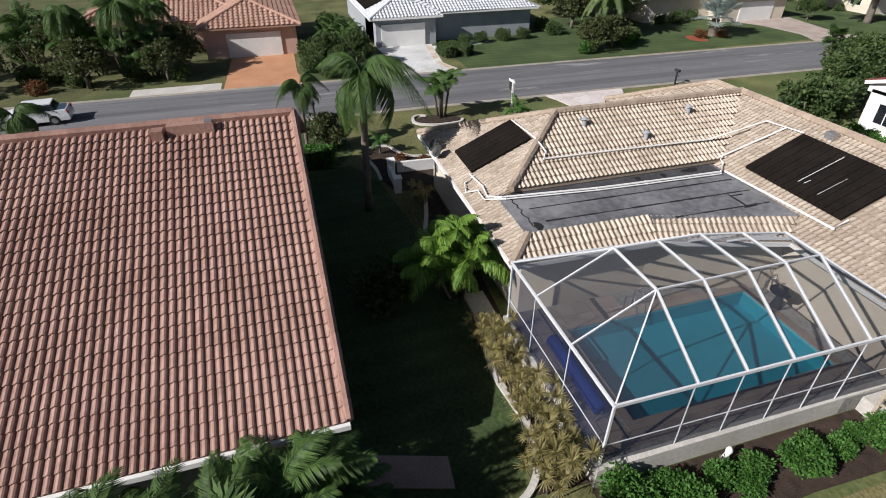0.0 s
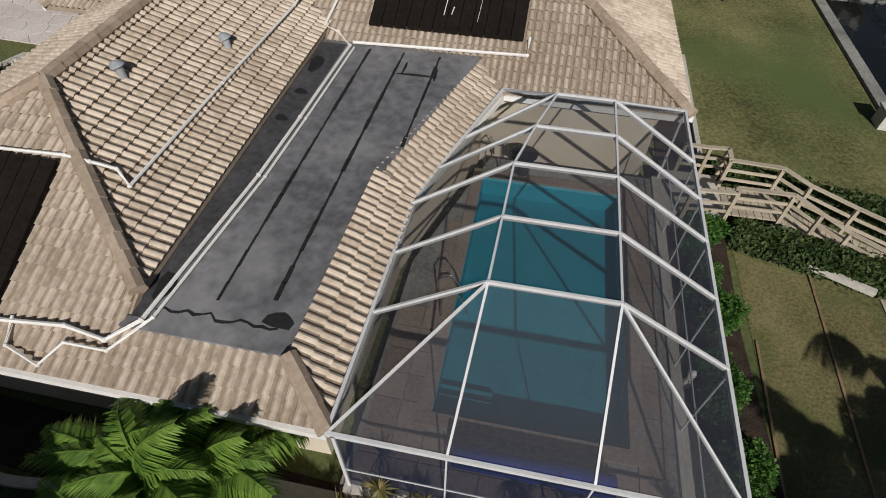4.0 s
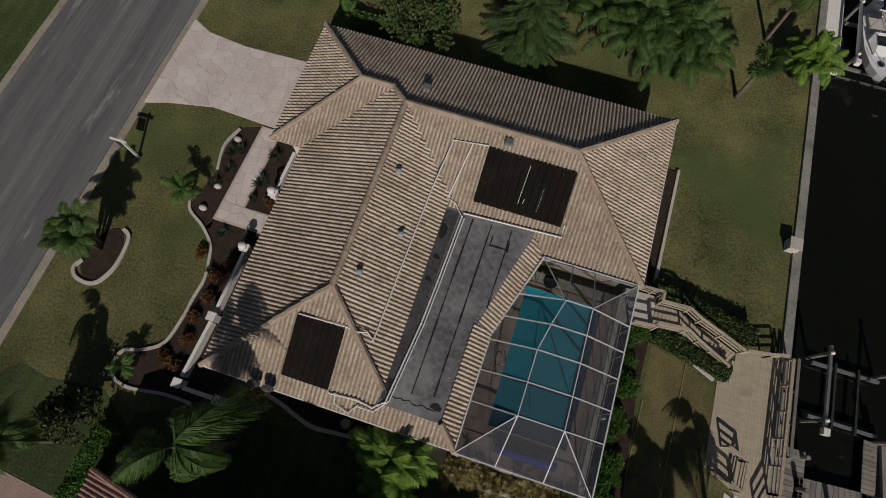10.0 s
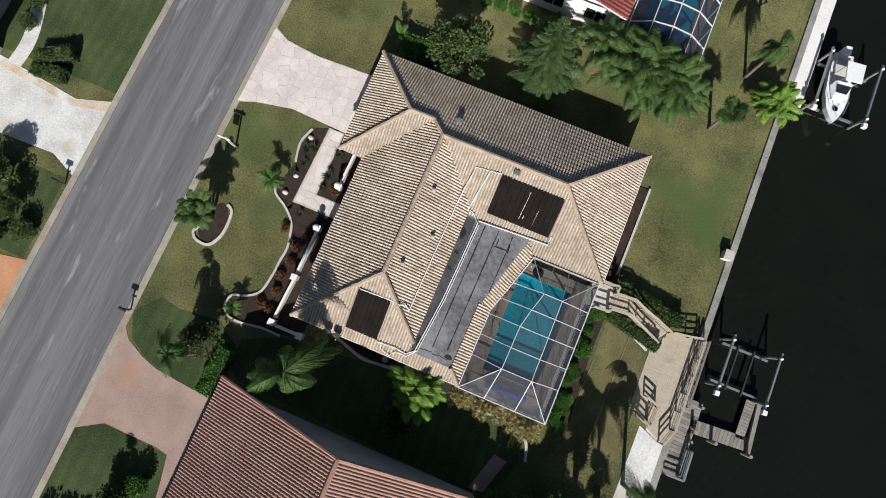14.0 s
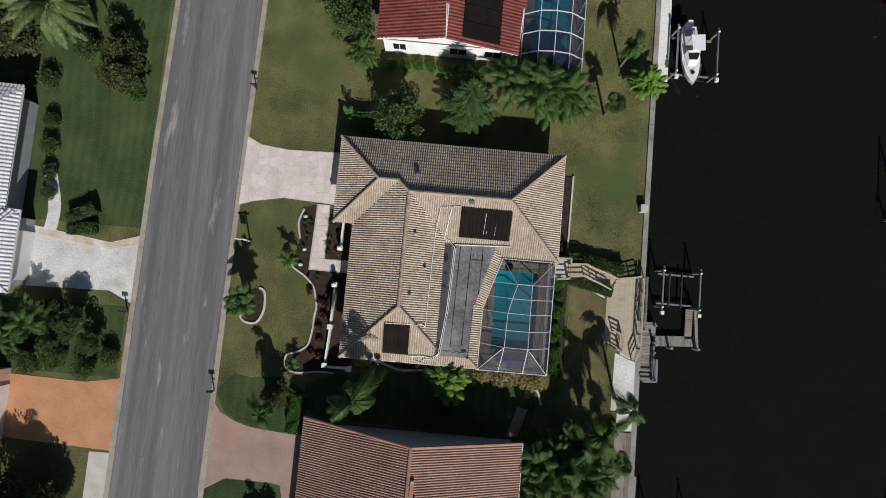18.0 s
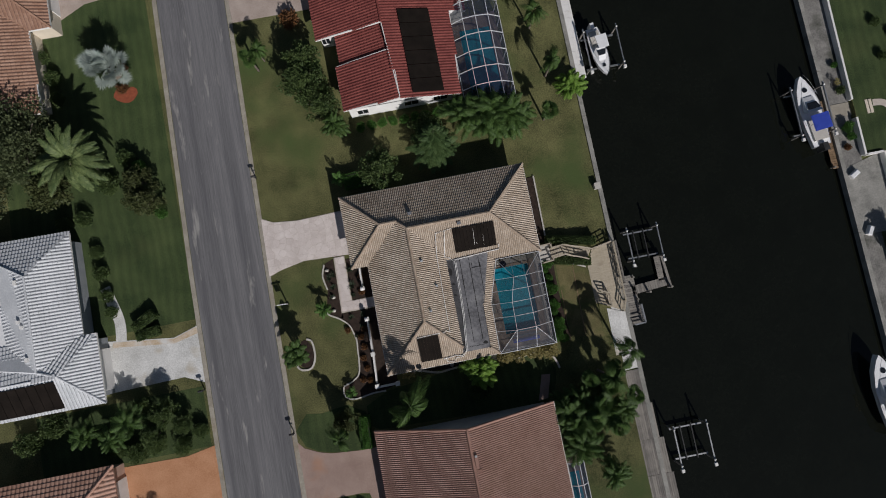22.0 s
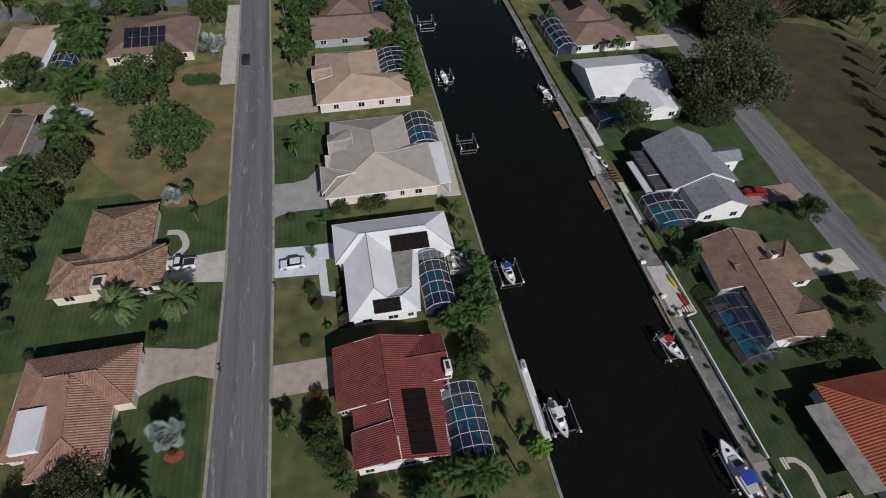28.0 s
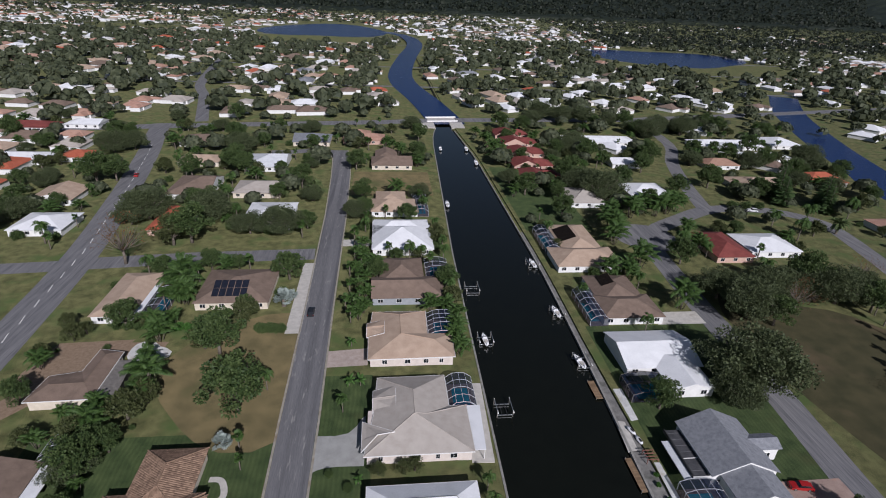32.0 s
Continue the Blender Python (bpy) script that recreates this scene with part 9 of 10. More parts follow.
for x, y in ((14.4, 5.62), (15.1, 5.62), (15.62, 5.66), (14.4, 3.62), (15.55, 3.72)):
    Solid().box(x - 0.05, x + 0.05, y - 0.05, y + 0.05, -0.3, 1.56).make("post", WOOD, ramp)
DZ = -0.3
dock = thing("timber_deck", "broad pale timber deck above the seawall", "deck")
for i in range(21):
    x = 19.75 + i * 0.153
    y0 = float(np.interp(x, [19.9, 22.4, 23.0], [-2.1, -3.4, -3.5]))
    Solid().box(x, x + 0.147, y0, float(np.interp(x, [19.9, 20.6, 23], [2.6, 4.3, 4.7])), DZ - 0.05, DZ).make("board", DECK_WOOD, dock)
Solid().slab([(19.9, -2.1), (22.9, -3.4), (22.9, 4.5), (20.6, 4.2), (19.9, 2.5)], -0.9, DZ - 0.06).make("frame", GREY_WOOD, dock)


def fence(parent, pts, z, h=1.0, post=WOOD, step=1.5, bottom=-0.3):
    for a, b in zip(pts, pts[1:]):
        a, b = Vector(a), Vector(b)
        n = max(1, round((b - a).length / step))
        for i in range(n + 1):
            p = a.lerp(b, i / n)
            Solid().box(p.x - 0.05, p.x + 0.05, p.y - 0.05, p.y + 0.05, z + bottom, z + h).make("post", post, parent)
        for k, w, d in ((h, 0.15, 0.05), (h * 0.62, 0.04, 0.1), (h * 0.3, 0.04, 0.1)):
            Solid().beam((*a, z + k), (*b, z + k), w, d).make("rail", post, parent)


fence(dock, [(22.95, 4.5), (22.95, -2.3), (22.5, -3.5)], DZ)
fence(dock, [(20.65, 4.2), (21.9, 4.4), (22.7, 4.6)], DZ)
fence(dock, [(23.25, 4.6), (23.3, -0.4)], DZ, 0.95, GREY_WOOD, 1.7)
fence(dock, [(19.95, -2.1), (21.2, -2.7)], DZ)
fence(dock, [(21.3, -2.6), (21.4, -1.2), (20.4, -0.8)], DZ, 0.9)
lower = thing("lower_pier", "grey planked lower pier beside the seawall", "pier")
for i in range(21):
    y = 0.3 - i * 0.27
    Solid().box(23.5, 24.85, y - 0.25, y, -0.75, -0.7).make("board", GREY_WOOD, lower)
for y in (0, -2.6, -5.2):
    Solid().tube([(24.7, y, -2.6), (24.7, y, -0.2)], 0.12, 8).make("pile", GREY_WOOD, lower)
fence(lower, [(24.8, -3.2), (24.85, -5.3), (23.6, -5.35)], -0.7, 0.85, METAL)
slip = thing("boat_slip", "U-shaped grey timber slip walkway over the water", "pier")
for i in range(16):
    x = 24.4 + i * 0.28
    Solid().box(x, x + 0.26, -2.0 + 0.02 * i, -1.0 + 0.02 * i, -0.75, -0.7).make("board", GREY_WOOD, slip)
for i in range(12):
    y = -1.0 + i * 0.24
    Solid().box(27.7, 28.4, y, y + 0.22, -0.75, -0.7).make("board", GREY_WOOD, slip)
Solid().beam((28.9, -1.9, -0.62), (28.6, 2.0, -0.62), 0.3, 0.2).make("bumper", GREY_WOOD, slip)
for x, y in ((28.8, -1.9), (28.5, 1.9), (26.2, -2.0), (24.6, -1.6)):
    Solid().tube([(x, y, -2.6), (x, y, 0.1)], 0.13, 8).make("pile", GREY_WOOD, slip)
flat("path", [(20.9, -2.9), (22.6, -3.6), (22.3, -8.4), (20.8, -8.4)], -0.62, -0.36, WHITE_CONCRETE, "pale concrete walk beside the seawall", "path")
walkway = thing("boardwalk", "broad weathered grey boardwalk along the seawall", "boardwalk")
for j in range(6):
    for i in range(14):
        x = 21.35 + i * 0.235
        y = -10.4 - j * 4.0
        if x < 23.2 + 0.1 * max(0, -y - 11):
            Solid().box(x, x + 0.215, y - 3.97, y, -0.5, -0.43 + 0.004 * ((i * 7 + j * 3) % 3)).make("board", GREY_WOOD, walkway)
Solid().slab([(21.4, -34.3), (23.2, -34.3), (23.2, -10.4), (21.4, -10.4)], -0.9, -0.51).make("frame", GREY_WOOD, walkway)
flat("path", [(21.42, -2.7), (21.45, -10.3), (23.17, -10.2), (23.17, -3.7)], -0.7, -0.41, WHITE_CONCRETE, "pale concrete pad along the seawall", "path")
pedestal = thing("utility_box", "pale boxy power pedestal on the seawall", "pedestal")
Solid().box(22.45, 23.05, 11.0, 11.65, -0.6, 0.15).make("body", CONCRETE, pedestal)
Solid().box(22.4, 23.1, 10.95, 11.7, 0.15, 0.22).make("lid", CONCRETE, pedestal)


def boat_lift(label, x0, x1, y0, y1, piles=True):
    lift = thing("boat_lift", label, "boat lift", group="boat lifts along the canal")
    for x in (x0, x1):
        for y in (y0, y1):
            Solid().tube([(x, y, -3.0), (x, y, 0.9)], 0.1, 8).make("pile", GREY_WOOD, lift)
            Solid().tube([(x, y, 0.9), (x, y, 1.0)], [0.12, 0.04], 8).make("pile_cap", WHITE_PAINT, lift)
        Solid().beam((x, y0 - 0.4, 0.72), (x, y1 + 0.4, 0.72), 0.13, 0.16).make("top_beam", METAL, lift)
        Solid().box(x - 0.16, x + 0.16, y0 - 0.75, y0 - 0.4, 0.62, 0.92).make("motor", WHITE_PAINT, lift)
    for y in (y0 + 0.3, y1 - 0.3):
        Solid().beam((x0, y, -0.75), (x1, y, -0.75), 0.16, 0.2).make("cradle_beam", METAL, lift)
    for x in (x0 + (x1 - x0) * 0.33, x0 + (x1 - x0) * 0.67):
        Solid().beam((x, y0, -0.6), (x, y1, -0.6), 0.12, 0.16).make("bunk", DARK_METAL, lift)
    return lift


boat_lift("empty galvanised boat lift with white motors", 24.75, 28.3, 1.9, 5.4)
boat_lift("boat lift of grey piles and metal beams", 24.9, 28.9, 25.2, 29.6)
boat_lift("empty boat lift of grey piles", 25.0, 28.8, -21.5, -17.5)
boat_lift("boat lift of grey piles", 24.9, 28.8, 53.5, 58.5)
boat_lift("empty boat lift of pale piles", 26.2, 30.0, 92.5, 96.8)
boat_lift("boat lift of grey piles", 26.6, 30.6, 121, 125)
boat_lift("empty boat lift of grey piles", 27.0, 31.4, 150, 155)
boat_lift("boat lift of grey piles", 47.6, 51.6, 12.5, 18.0)
boat_lift("boat lift of grey piles", 47.8, 51.6, 33.5, 38.0)
boat_lift("boat lift of grey piles", 51.8, 55.4, 109, 114)
boat_lift("boat lift of grey piles", 52.4, 56.0, 134.5, 139)
boat_lift("boat lift of grey piles", 53.0, 56.8, 168, 173)


def boat(label, x, y, turn, length, top="white", canvas=None, hardtop=False):
    """A sport boat with a pointed bow towards its +y: hull, deck, cockpit, windscreen, roof, engine."""
    b = thing("motor_boat", label, "boat", pose(x, y, -0.55, 0, 0, turn), "boats along the canal")
    l, w = length, length * 0.32
    rows_ = ((-0.5, 0.8, 0.0, 0.62), (-0.2, 1.0, 0.0, 0.68), (0.1, 1.0, 0.02, 0.74), (0.3, 0.72, 0.1, 0.82), (0.43, 0.34, 0.28, 0.9), (0.5, 0.02, 0.55, 0.95))
    v, f = [], []
    for t, k, keel, rim in rows_:
        h = w / 2 * k
        v += [(-h, t * l, rim * l * 0.12 + 0.25), (-h * 0.8, t * l, keel + 0.12), (0, t * l, keel - 0.1), (h * 0.8, t * l, keel + 0.12), (h, t * l, rim * l * 0.12 + 0.25)]
    for i in range(len(rows_) - 1):
        f += [(i * 5 + k, i * 5 + k + 1, i * 5 + 6 + k, i * 5 + 5 + k) for k in range(4)]
    f.append((4, 3, 2, 1, 0))
    piece("hull", v, f, GEL, b, smooth=False)
    deck_v = [(-h, t * l, z) for t, k, _, rim in rows_ for h, z in ((w / 2 * k * 0.94, rim * l * 0.12 + 0.22),)] + [(h, t * l, z) for t, k, _, rim in reversed(rows_) for h, z in ((w / 2 * k * 0.94, rim * l * 0.12 + 0.22),)]
    piece("deck", deck_v, [tuple(range(len(deck_v) - 1, -1, -1))], GEL, b)
    z0 = 0.1 * l
    Solid().box(-w * 0.32, w * 0.32, -0.42 * l, -0.12 * l, z0 - 0.05, z0 + 0.32).make("cockpit_liner", CONCRETE, b, "grey cockpit floor and seats")
    s = Solid()
    s.add([(-w * 0.38, 0.0, z0 + 0.25), (w * 0.38, 0.0, z0 + 0.25), (w * 0.24, 0.2 * l, z0 + 0.3), (-w * 0.24, 0.2 * l, z0 + 0.3), (-w * 0.34, -0.03 * l, z0 + 0.85), (w * 0.34, -0.03 * l, z0 + 0.85), (w * 0.2, 0.1 * l, z0 + 0.6), (-w * 0.2, 0.1 * l, z0 + 0.6)], [(4, 5, 6, 7), (0, 1, 5, 4), (1, 2, 6, 5), (2, 3, 7, 6), (3, 0, 4, 7)])
    s.make("cabin", GEL, b)
    Solid().add([(-w * 0.3, 0.012 * l, z0 + 0.84), (w * 0.3, 0.012 * l, z0 + 0.84), (w * 0.21, 0.11 * l, z0 + 0.64), (-w * 0.21, 0.11 * l, z0 + 0.64)], [(0, 1, 2, 3)]).make("windscreen", GLASS, b)
    Solid().tube([(0, 0.3 * l, z0 + 0.28), (0, 0.3 * l, z0 + 0.31)], l * 0.035, 12).make("hatch", GLASS, b)
    if canvas is not None:
        s = Solid()
        n = 6
        for i in range(n):
            a0, a1 = math.pi * i / n, math.pi * (i + 1) / n
            s.add([(-w * 0.4 * math.cos(a0), -0.3 * l, z0 + 1.15 + 0.16 * math.sin(a0)), (-w * 0.4 * math.cos(a1), -0.3 * l, z0 + 1.15 + 0.16 * math.sin(a1)), (-w * 0.4 * math.cos(a1), -0.08 * l, z0 + 1.2 + 0.16 * math.sin(a1)), (-w * 0.4 * math.cos(a0), -0.08 * l, z0 + 1.2 + 0.16 * math.sin(a0))], [(0, 1, 2, 3)])
        s.make("canopy", canvas, b)
        for px in (-1, 1):
            Solid().tube([(px * w * 0.38, -0.2 * l, z0 + 0.2), (px * w * 0.4, -0.2 * l, z0 + 1.18)], 0.025, 6).make("stay", METAL, b)
    if hardtop:
        Solid().slab([(-w * 0.36, -0.22 * l), (w * 0.36, -0.22 * l), (w * 0.32, 0.04 * l), (-w * 0.32, 0.04 * l)], z0 + 1.75, z0 + 1.84).make("hard_top", GEL, b)
        for px in (-1, 1):
            for py in (-0.18, 0.0):
                Solid().tube([(px * w * 0.3, py * l, z0 + 0.2), (px * w * 0.3, py * l, z0 + 1.76)], 0.025, 6).make("stay", METAL, b)
    Solid().box(-w * 0.12, w * 0.12, -0.58 * l, -0.47 * l, 0.1, z0 + 0.55).make("outboard", GEL if canvas is None else DARK_METAL, b)
    rail = [(-w * 0.36, 0.2 * l, z0 + 0.35), (-w * 0.36, 0.2 * l, z0 + 0.7), (-w * 0.2, 0.38 * l, z0 + 0.85), (0, 0.5 * l, z0 + 0.9), (w * 0.2, 0.38 * l, z0 + 0.85), (w * 0.36, 0.2 * l, z0 + 0.7), (w * 0.36, 0.2 * l, z0 + 0.35)]
    Solid().tube(rail, 0.02, 5).make("bow_rail", METAL, b)
    return b


boat("white sport fishing boat with a hard top on a lift", 26.5, 27.2, 186, 6.0, hardtop=True)
boat("white cabin cruiser with a blue canvas top", 49.6, 15.2, 6, 8.6, canvas=BLUE_CANVAS)
boat("small white boat with a red canvas top", 49.7, 35.7, 200, 5.6, canvas=RED_CANVAS)
boat("white cruiser with a cream canvas top", 50.2, -18.5, 4, 9.0, canvas=CONCRETE)
boat("white centre-console boat on a lift", 26.9, 55.8, 184, 5.8, canvas=BLUE_CANVAS)
boat("small white open boat at a dock", 53.0, 111.6, 12, 5.4)
boat("white open boat on a lift", 28.5, 123, 4, 5.0)
boat("white boat on a lift", 53.9, 137, 8, 5.6)
boat("white boat on a lift", 54.9, 170.5, 8, 5.6)
boat("small white boat at a dock", 29.6, 232, 0, 6.0)
boat("white boat moored by the villas", 54.2, 300, 0, 7.0)
boat("white boat moored by the villas", 52.6, 330, 0, 7.0)
boat("white boat moored by the bridge", 36.0, 330, 0, 6.0)
white_dock = thing("floating_dock", "long bright white dock along the seawall", "dock")
for i in range(16):
    y = 24.6 + i * 0.86
    Solid().box(23.4, 24.55, y, y + 0.84, -0.7, -0.45).make("panel", WHITE_PAINT, white_dock)
Solid().box(23.4, 23.7, 24.2, 35.7, -0.9, -0.7).make("float", GREY_WOOD, white_dock)
kayak = thing("personal_watercraft", "white covered personal watercraft on a white dock", "watercraft", pose(24.0, 37.2, -0.45))
Solid().ball((0, 0, 0.25), 0.5, 1.3, 0.35, 6, 12).make("hull", GEL, kayak, smooth=True)
Solid().ball((0, -0.2, 0.55), 0.25, 0.6, 0.2, 6, 10).make("seat", GREY_CONCRETE, kayak, smooth=True)

# the east shore walk, retaining wall and steps
flat("shore_walk", [(52.6, -40), (55.0, -40), (54.9, 13.6), (55.2, 40.6), (57.2, 41.4), (57.2, 53), (53.3, 53), (52.6, 40)], BANK - 0.2, BANK + 0.05, DARK_WALK, "weathered concrete and gravel shore walk", "path")
# the dark concrete includes the shade that lies on this stretch
flat("shore_walk", [(52.9, 53), (57.2, 53.2), (57.6, 86), (57.2, 100), (57.6, 125), (59.0, 200), (57.4, 200), (56.3, 125)], BANK - 0.2, BANK + 0.045, DARK_WALK, "weathered concrete and gravel shore walk", "path")
flat("patio", [(53.4, 41.4), (57.3, 41.4), (57.3, 52.6), (53.6, 53.0)], BANK - 0.1, BANK + 0.09, CONCRETE, "pale concrete boat pad by the water", "patio")
flat("patio", [(52.6, -0.4), (57.0, -0.4), (57.1, 8.9), (52.6, 7.8)], BANK - 0.1, BANK + 0.08, GREY_CONCRETE, "stained concrete waterfront patio", "patio")
flat("patio", [(57.0, 63.4), (58.7, 63.3), (58.8, 75.6), (57.5, 75.7)], -0.6, 0.09, WHITE_CONCRETE, "long narrow whitewashed slab beside a slate-roofed house", "patio")
flat("patio", [(57.8, 88.2), (59.7, 88.6), (60.1, 99.6), (57.8, 99.6)], -0.6, 0.07, WHITE_CONCRETE, "pale slab beside a dark pool cage", "patio")
flat("path", [(53.4, 79.4), (55.9, 79.8), (56.4, 88.6), (54.3, 89.0)], BANK - 0.1, BANK + 0.085, CONCRETE, "pale concrete boat ramp pad by the seawall", "patio")
rack = thing("timber_rack", "red brown timber rack on the shore walk", "rack")
for x in (56.1, 57.3, 58.5):
    for y in (75.9, 78.5):
        Solid().box(x - 0.06, x + 0.06, y - 0.06, y + 0.06, BANK, 0.75).make("post", DOCK_RED, rack)
for y in (75.9, 76.75, 77.6, 78.5):
    Solid().box(55.95, 58.65, y - 0.07, y + 0.07, 0.75, 0.87).make("beam", DOCK_RED, rack)
for x, y, turn in ((56.6, 85.4, 20), (57.2, 82.4, 8)):
    ski = thing("personal_watercraft", "dark and white personal watercraft on a low cradle", "watercraft", pose(x, y, BANK + 0.09, 0, 0, turn), "watercraft on the east shore")
    Solid().box(-0.4, 0.4, -0.9, 0.9, 0, 0.12).make("cradle", GREY_WOOD, ski)
    Solid().ball((0, 0, 0.36), 0.55, 1.5, 0.34, 6, 12).make("hull", GEL, ski, smooth=True)
    Solid().ball((0, -0.3, 0.66), 0.28, 0.7, 0.2, 6, 10).make("seat", DARK_METAL, ski, smooth=True)
    Solid().tube([(-0.38, 0.4, 0.95), (0, 0.5, 0.9), (0.38, 0.4, 0.95)], 0.03, 6).make("handlebar", DARK_METAL, ski)
for x, y in ((55.4, 57.0), (56.3, 60.2), (56.4, 66.4), (55.9, 70.1), (56.6, 72.6)):
    plant("shrub", x, y, 0.75, BANK + 0.05)
bulk = thing("retaining_wall", "low white retaining wall between lawn and shore walk", "wall")
for a, b in (((55.0, -40), (55.0, -2.6)), ((57.1, -0.4), (57.25, 8.9)), ((55.2, 8.9), (57.1, 8.9)), ((54.95, 8.9), (55.0, 13.5)), ((55.0, 15.7), (55.4, 39.9)), ((55.4, 40.9), (57.3, 41.2)), ((57.35, 43.0), (57.5, 53.2))):
    Solid().beam((*a, -0.2), (*b, -0.2), 0.24, 0.9).make("run", WHITE_PAINT, bulk)
Solid().beam((61.3, 7.4, 0.2), (63.4, 7.6, 0.2), 0.2, 0.6).make("return", WHITE_PAINT, bulk)
Solid().beam((63.5, 7.6, 0.2), (63.5, 3.8, 0.2), 0.2, 0.6).make("return", WHITE_PAINT, bulk)
for x, y in ((55.3, 13.7), (55.6, 41.3), (61.4, 7.7)):
    stair = thing("garden_steps", "short flight of cream steps down to the shore walk", "steps", group="shore steps")
    for i in range(5):
        Solid().box(x + i * 0.42, x + 0.34 + i * 0.42, y, y + 1.7 - 0.5 * (x > 60), -0.6, (-0.38, -0.2, -0.03, 0.06, 0.1)[i] if x < 60 else 0.05 + i * 0.1).make("step", CREAM_WALL, stair)
flat("path", strip(bend([(57.5, 14.9), (58.9, 14.6), (59.9, 13.0), (59.7, 10.4), (59.7, 8.2), (61.2, 8.0)]), 0.8), 0.0, 0.02, GROUT, "curved tan garden path in a lawn", "path")
flat("path", rect(52.5, 55.2, 14.0, 15.6), BANK, BANK + 0.1, GUTTER, "tan landing between dock and steps", "path")
for x0, x1, y0, y1 in ((51.3, 52.15, 8.0, 16.6), (51.6, 52.6, 39.0, 46.4), (51.9, 53.4, 69.0, 78), (52.6, 54.4, 97, 104)):
    jetty = thing("small_dock", "small brown timber dock by the seawall", "dock", group="small docks")
    n = int((y1 - y0) / 0.3)
    for i in range(n):
        Solid().box(x0, x1, y0 + i * 0.3, y0 + i * 0.3 + 0.27, -0.75, -0.68).make("board", DOCK_BROWN, jetty)
    for y in (y0 + 0.2, y1 - 0.2):
        Solid().tube([(x0 + 0.1, y, -2.6), (x0 + 0.1, y, -0.3)], 0.1, 8).make("pile", GREY_WOOD, jetty)
for x, y, turn in ((52.9, 54.0, 0), (53.0, 45.8, 20), (54.2, 41.9, 90), (52.9, 6.9, 30), (53.0, 0.0, 60)):
    crate = thing("dock_box", "white fibreglass dock box on the shore walk", "dock box", pose(x + 0.4, y, BANK + 0.05, 0, 0, turn), "dock boxes on the shore")
    Solid().box(-0.55, 0.55, -0.28, 0.28, 0, 0.42).make("bin", WHITE_PAINT, crate)
    Solid().add([(-0.58, -0.31, 0.42), (0.58, -0.31, 0.42), (0.58, 0.31, 0.42), (-0.58, 0.31, 0.42), (-0.5, -0.2, 0.54), (0.5, -0.2, 0.54), (0.5, 0.2, 0.54), (-0.5, 0.2, 0.54)], [(3, 2, 1, 0), (4, 5, 6, 7), (0, 1, 5, 4), (1, 2, 6, 5), (2, 3, 7, 6), (3, 0, 4, 7)]).make("lid", GEL, crate)
for k, (y, mat_of) in enumerate(((50.4, YELLOW_HULL), (52.6, RED_CANVAS))):
    canoe = thing("kayak", ("bright yellow kayak lying on the shore walk", "red kayak lying on the shore walk")[k], "kayak", pose(56.75 - 0.1 * k, y - 1.6 - 6.6 * k, BANK + 0.09, 0, 0, 6))
    Solid().ball((0, 0, 0.18), 0.35, 1.7, 0.18, 6, 12).make("hull", mat_of, canoe, smooth=True)
r = random.Random(3)
for x, y, kind, size in ((53.6, 37.6, "shrub", 0.8), (54.0, 35.8, "straw_shrub", 0.9), (54.3, 34.4, "straw_shrub", 0.8), (54.1, 31.2, "rusty_shrub", 0.7), (54.2, 20.3, "shrub", 0.55), (53.9, 18.2, "straw_shrub", 0.7), (54.2, 17.2, "dark_shrub", 0.6), (53.8, 12.6, "shrub", 0.9), (54.0, 11.4, "shrub", 0.7), (53.4, 10.2, "rusty_shrub", 0.8), (53.2, 41.8, "shrub", 0.7), (54.6, 42.6, "straw_shrub", 0.8)):
    plant(kind, x, y, size, BANK + 0.05)
plant("shrub", 55.6, -2.2, 1.9)
for y in (28.4, 20.2, 36.0, 24.6):
    plant("dark_shrub", 59.6 + 0.15 * y / 10, y, 0.7)


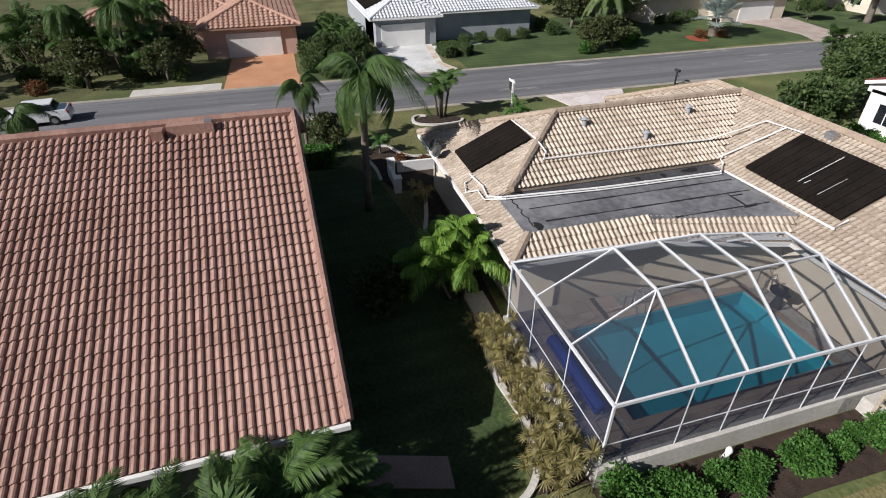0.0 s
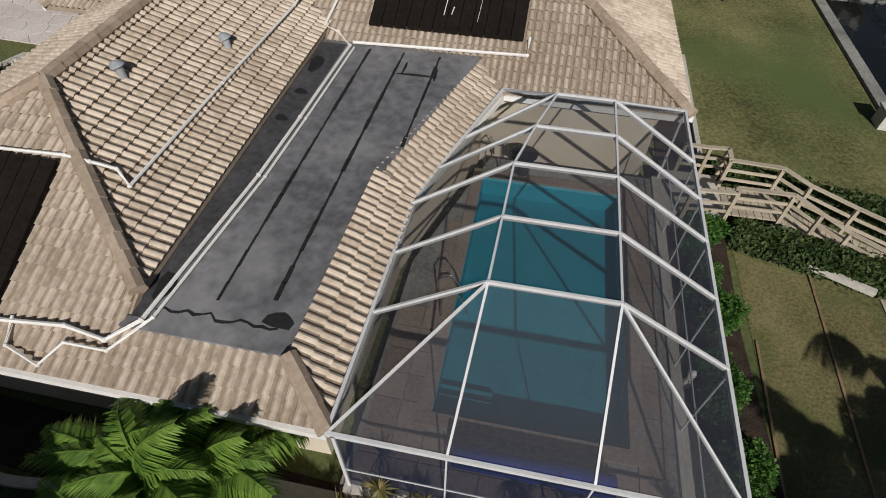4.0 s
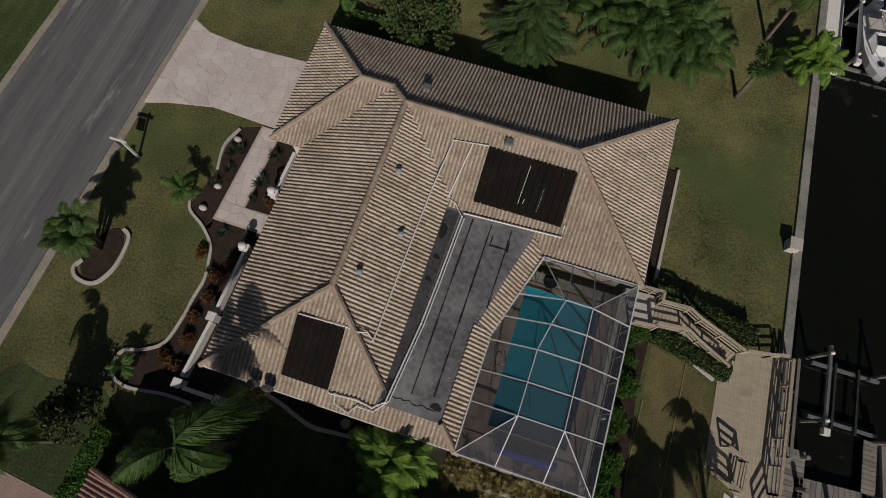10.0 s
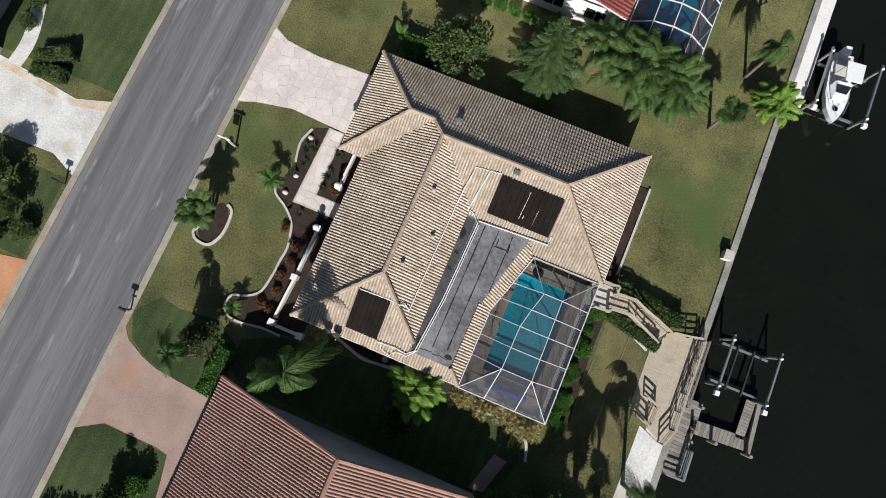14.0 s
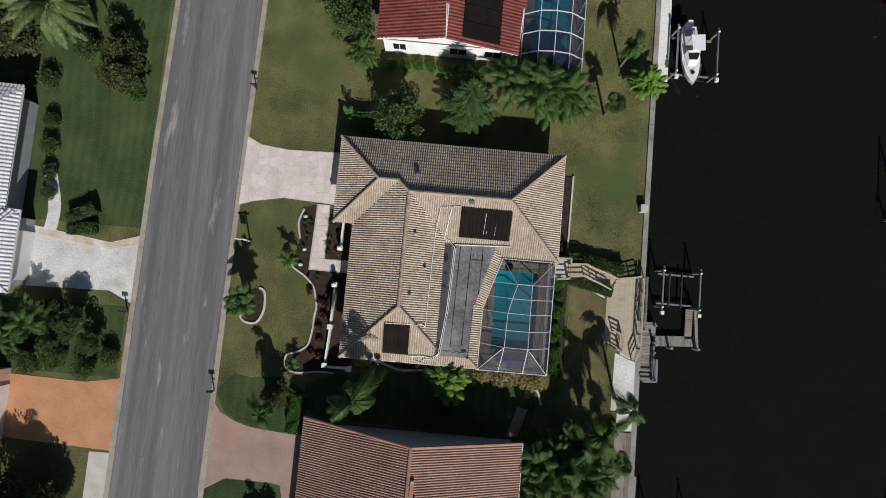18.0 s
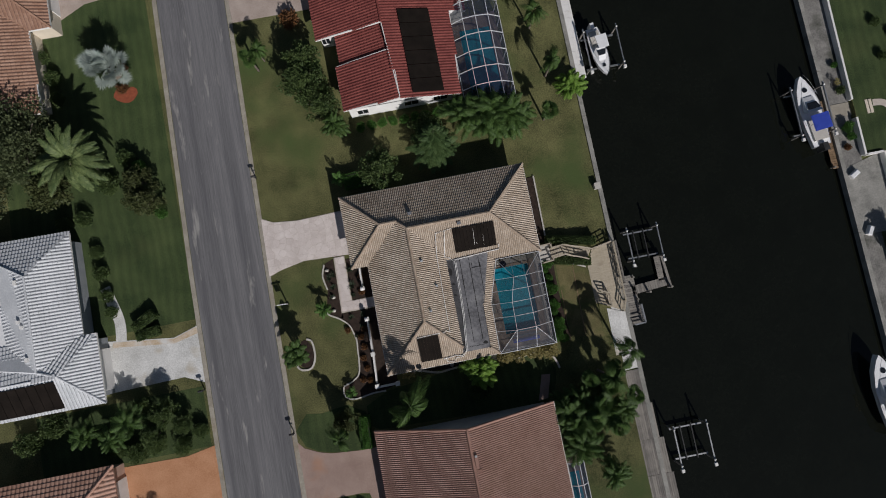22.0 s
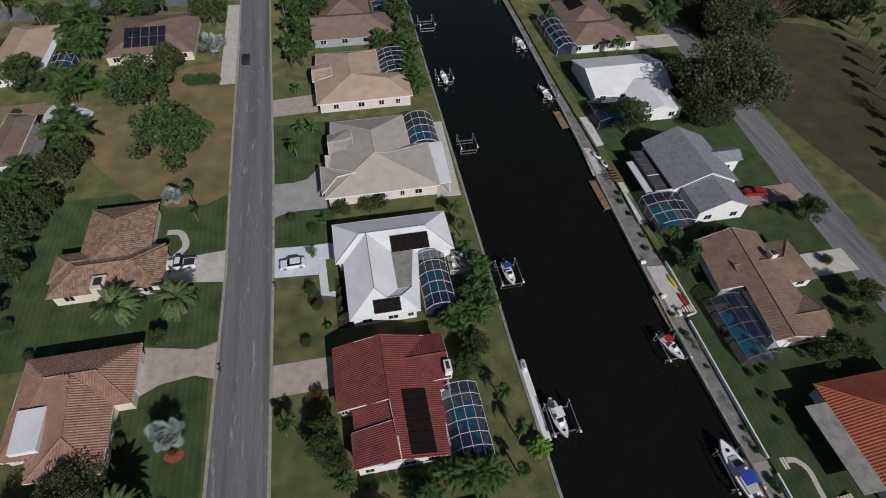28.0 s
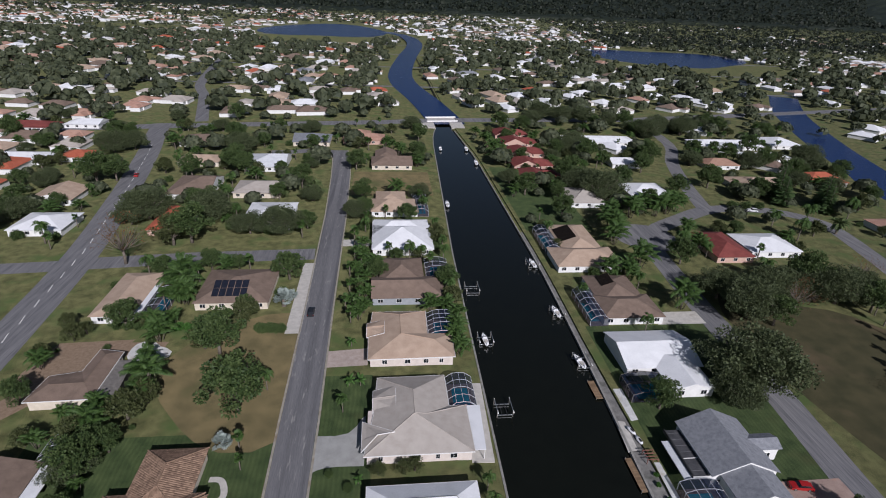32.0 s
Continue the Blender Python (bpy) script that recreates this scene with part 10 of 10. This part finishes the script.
# ---- vehicles ----
def car(label, x, y, turn, paint, kind="sedan"):
    """A car facing +y: body, cabin glass, four wheels, lamps."""
    c = thing("car" if kind != "pickup" else "pickup_truck", label, "car" if kind != "pickup" else "truck", pose(x, y, 0.03, 0, 0, turn))
    l, w, h = {"sedan": (4.7, 1.85, 1.42), "suv": (4.7, 1.9, 1.65), "pickup": (5.8, 2.0, 1.85)}[kind]
    side = {"sedan": ((-0.5, 0.55), (-0.47, 0.92), (-0.36, 0.98), (0.22, 0.92), (0.46, 0.78), (0.5, 0.5)), "suv": ((-0.5, 0.6), (-0.48, 1.05), (-0.3, 1.08), (0.2, 1.04), (0.46, 0.92), (0.5, 0.55)), "pickup": ((-0.5, 0.7), (-0.49, 1.05), (-0.1, 1.06), (0.2, 1.12), (0.47, 1.05), (0.5, 0.6))}[kind]
    prof = [(-0.5, 0.28)] + list(side) + [(0.5, 0.28)]
    v, f = [], []
    for s_, k in ((-1, 1.0), (1, 1.0)):
        v += [(s_ * w / 2 * (0.94 if z > 0.85 else 1.0), t * l, z) for t, z in prof]
    n = len(prof)
    f = [tuple(range(n)), tuple(range(2 * n - 1, n - 1, -1))] + [(i, n + i, n + (i + 1) % n, (i + 1) % n) for i in range(n)]
    piece("body", v, f, paint, c)
    a, b = {"sedan": (-0.36, 0.2), "suv": (-0.46, 0.18), "pickup": (-0.12, 0.2)}[kind]
    z = side[2][1]
    lo = [(-w * 0.45, a * l, z - 0.05), (w * 0.45, a * l, z - 0.05), (w * 0.45, b * l, z - 0.05), (-w * 0.45, b * l, z - 0.05)]
    hi = [(-w * 0.36, (a + 0.06) * l, h - 0.06), (w * 0.36, (a + 0.06) * l, h - 0.06), (w * 0.36, (b - 0.12) * l, h - 0.06), (-w * 0.36, (b - 0.12) * l, h - 0.06)]
    Solid().add(hi + lo, BOX_FACES).make("glasshouse", GLASS, c)
    Solid().box(-w * 0.37, w * 0.37, (a + 0.055) * l, (b - 0.115) * l, h - 0.07, h).make("roof", paint, c)
    if kind == "pickup":
        Solid().box(-w * 0.4, w * 0.4, -0.47 * l, -0.14 * l, 0.75, 1.075).make("bed", DARK_METAL, c)
    for sx in (-1, 1):
        for t in (-0.3, 0.31):
            wheel = Solid().tube([(sx * (w / 2 - 0.2), t * l, 0.33), (sx * (w / 2 + 0.01), t * l, 0.33)], 0.33, 14).make("wheel", RUBBER, c)
            Solid().tube([(sx * (w / 2 - 0.02), t * l, 0.33), (sx * (w / 2 + 0.025), t * l, 0.33)], 0.2, 10).make("rim", METAL, wheel)
        Solid().box(sx * w * 0.36 - 0.2, sx * w * 0.36 + 0.2, 0.47 * l, 0.497 * l, 0.62, 0.76).make("headlight", GLASS, c)
        Solid().box(sx * w * 0.4 - 0.12, sx * w * 0.4 + 0.12, -0.503 * l, -0.485 * l, 0.72, 0.9).make("tail_light", CAR_RED, c)
    return c


car("white sedan parked on a white driveway", -12.2, 64.9, 90, CAR_WHITE)
car("white pickup truck with a dark bed on a driveway", -32.4, 68.4, 90, CAR_WHITE, "pickup")
car("black car on the street", -22.6, 138.5, 0, CAR_DARK, "suv")
car("red car on a brick driveway", 85.6, 67.2, 80, CAR_RED)
car("white sedan parked on the street", -21.6, -28.2, 186, CAR_WHITE)
car("red car on the through road", -124, 270, 12, CAR_RED)
car("white van on the curving street", 178, 222, 70, CAR_WHITE, "suv")


# ---- flagstones of the drive and the entrance path ----
def clip(poly, p, n):
    """Keeps the side of a polygon that lies behind the line through p with normal n."""
    out = []
    for i, a in enumerate(poly):
        b = poly[(i + 1) % len(poly)]
        da, db = (a - p).dot(n), (b - p).dot(n)
        if da <= 0:
            out.append(a)
        if da * db < 0:
            out.append(a.lerp(b, da / (da - db)))
    return out


def flagstones(parent, outline, size, z, seed):
    rr = random.Random(seed)
    xs, ys_ = [p[0] for p in outline], [p[1] for p in outline]
    seeds = []
    nx, ny = max(1, round((max(xs) - min(xs)) / size)), max(1, round((max(ys_) - min(ys_)) / size))
    for i in range(nx):
        for j in range(ny):
            seeds.append(Vector((min(xs) + (max(xs) - min(xs)) * (i + 0.5 + rr.uniform(-0.38, 0.38)) / nx, min(ys_) + (max(ys_) - min(ys_)) * (j + 0.5 + rr.uniform(-0.38, 0.38)) / ny)))
    for a in seeds:
        poly = [Vector(p) for p in outline]
        for b in seeds:
            if b is not a and poly:
                n = (b - a).normalized()
                poly = clip(poly, (a + b) / 2 - n * 0.012, n)
        if len(poly) < 3:
            continue
        Solid().slab([tuple(p) for p in poly], z - 0.02, z + 0.012 + rr.uniform(0, 0.006)).make("flagstone", FLAG, parent)


ground_path = [ob for ob in scene.objects if ob.name.startswith("path") and ob.parent is None and "flagstone" in ob["label"]][0]
ground_drive = [ob for ob in scene.objects if ob.name.startswith("drive") and ob.parent is None and "flagstone" in ob["label"]][0]
flagstones(ground_path, [(-9.15, 3.68), (-9.15, 2.6), (-5.3, 2.6), (-5.3, 3.55), (-7.9, 3.6)], 0.62, 0.08, 3)
flagstones(ground_path, [(-9.12, 3.7), (-7.95, 3.7), (-7.95, 8.85), (-8.95, 8.85)], 0.62, 0.08, 4)
flagstones(ground_drive, [(-15.4, 8.65), (-12.5, 9.2), (-6.3, 8.95), (-6.3, 14.15), (-12.5, 13.95), (-15.2, 14.25), (-16.55, 14.9), (-16.7, 8.2)], 0.82, 0.032, 5)
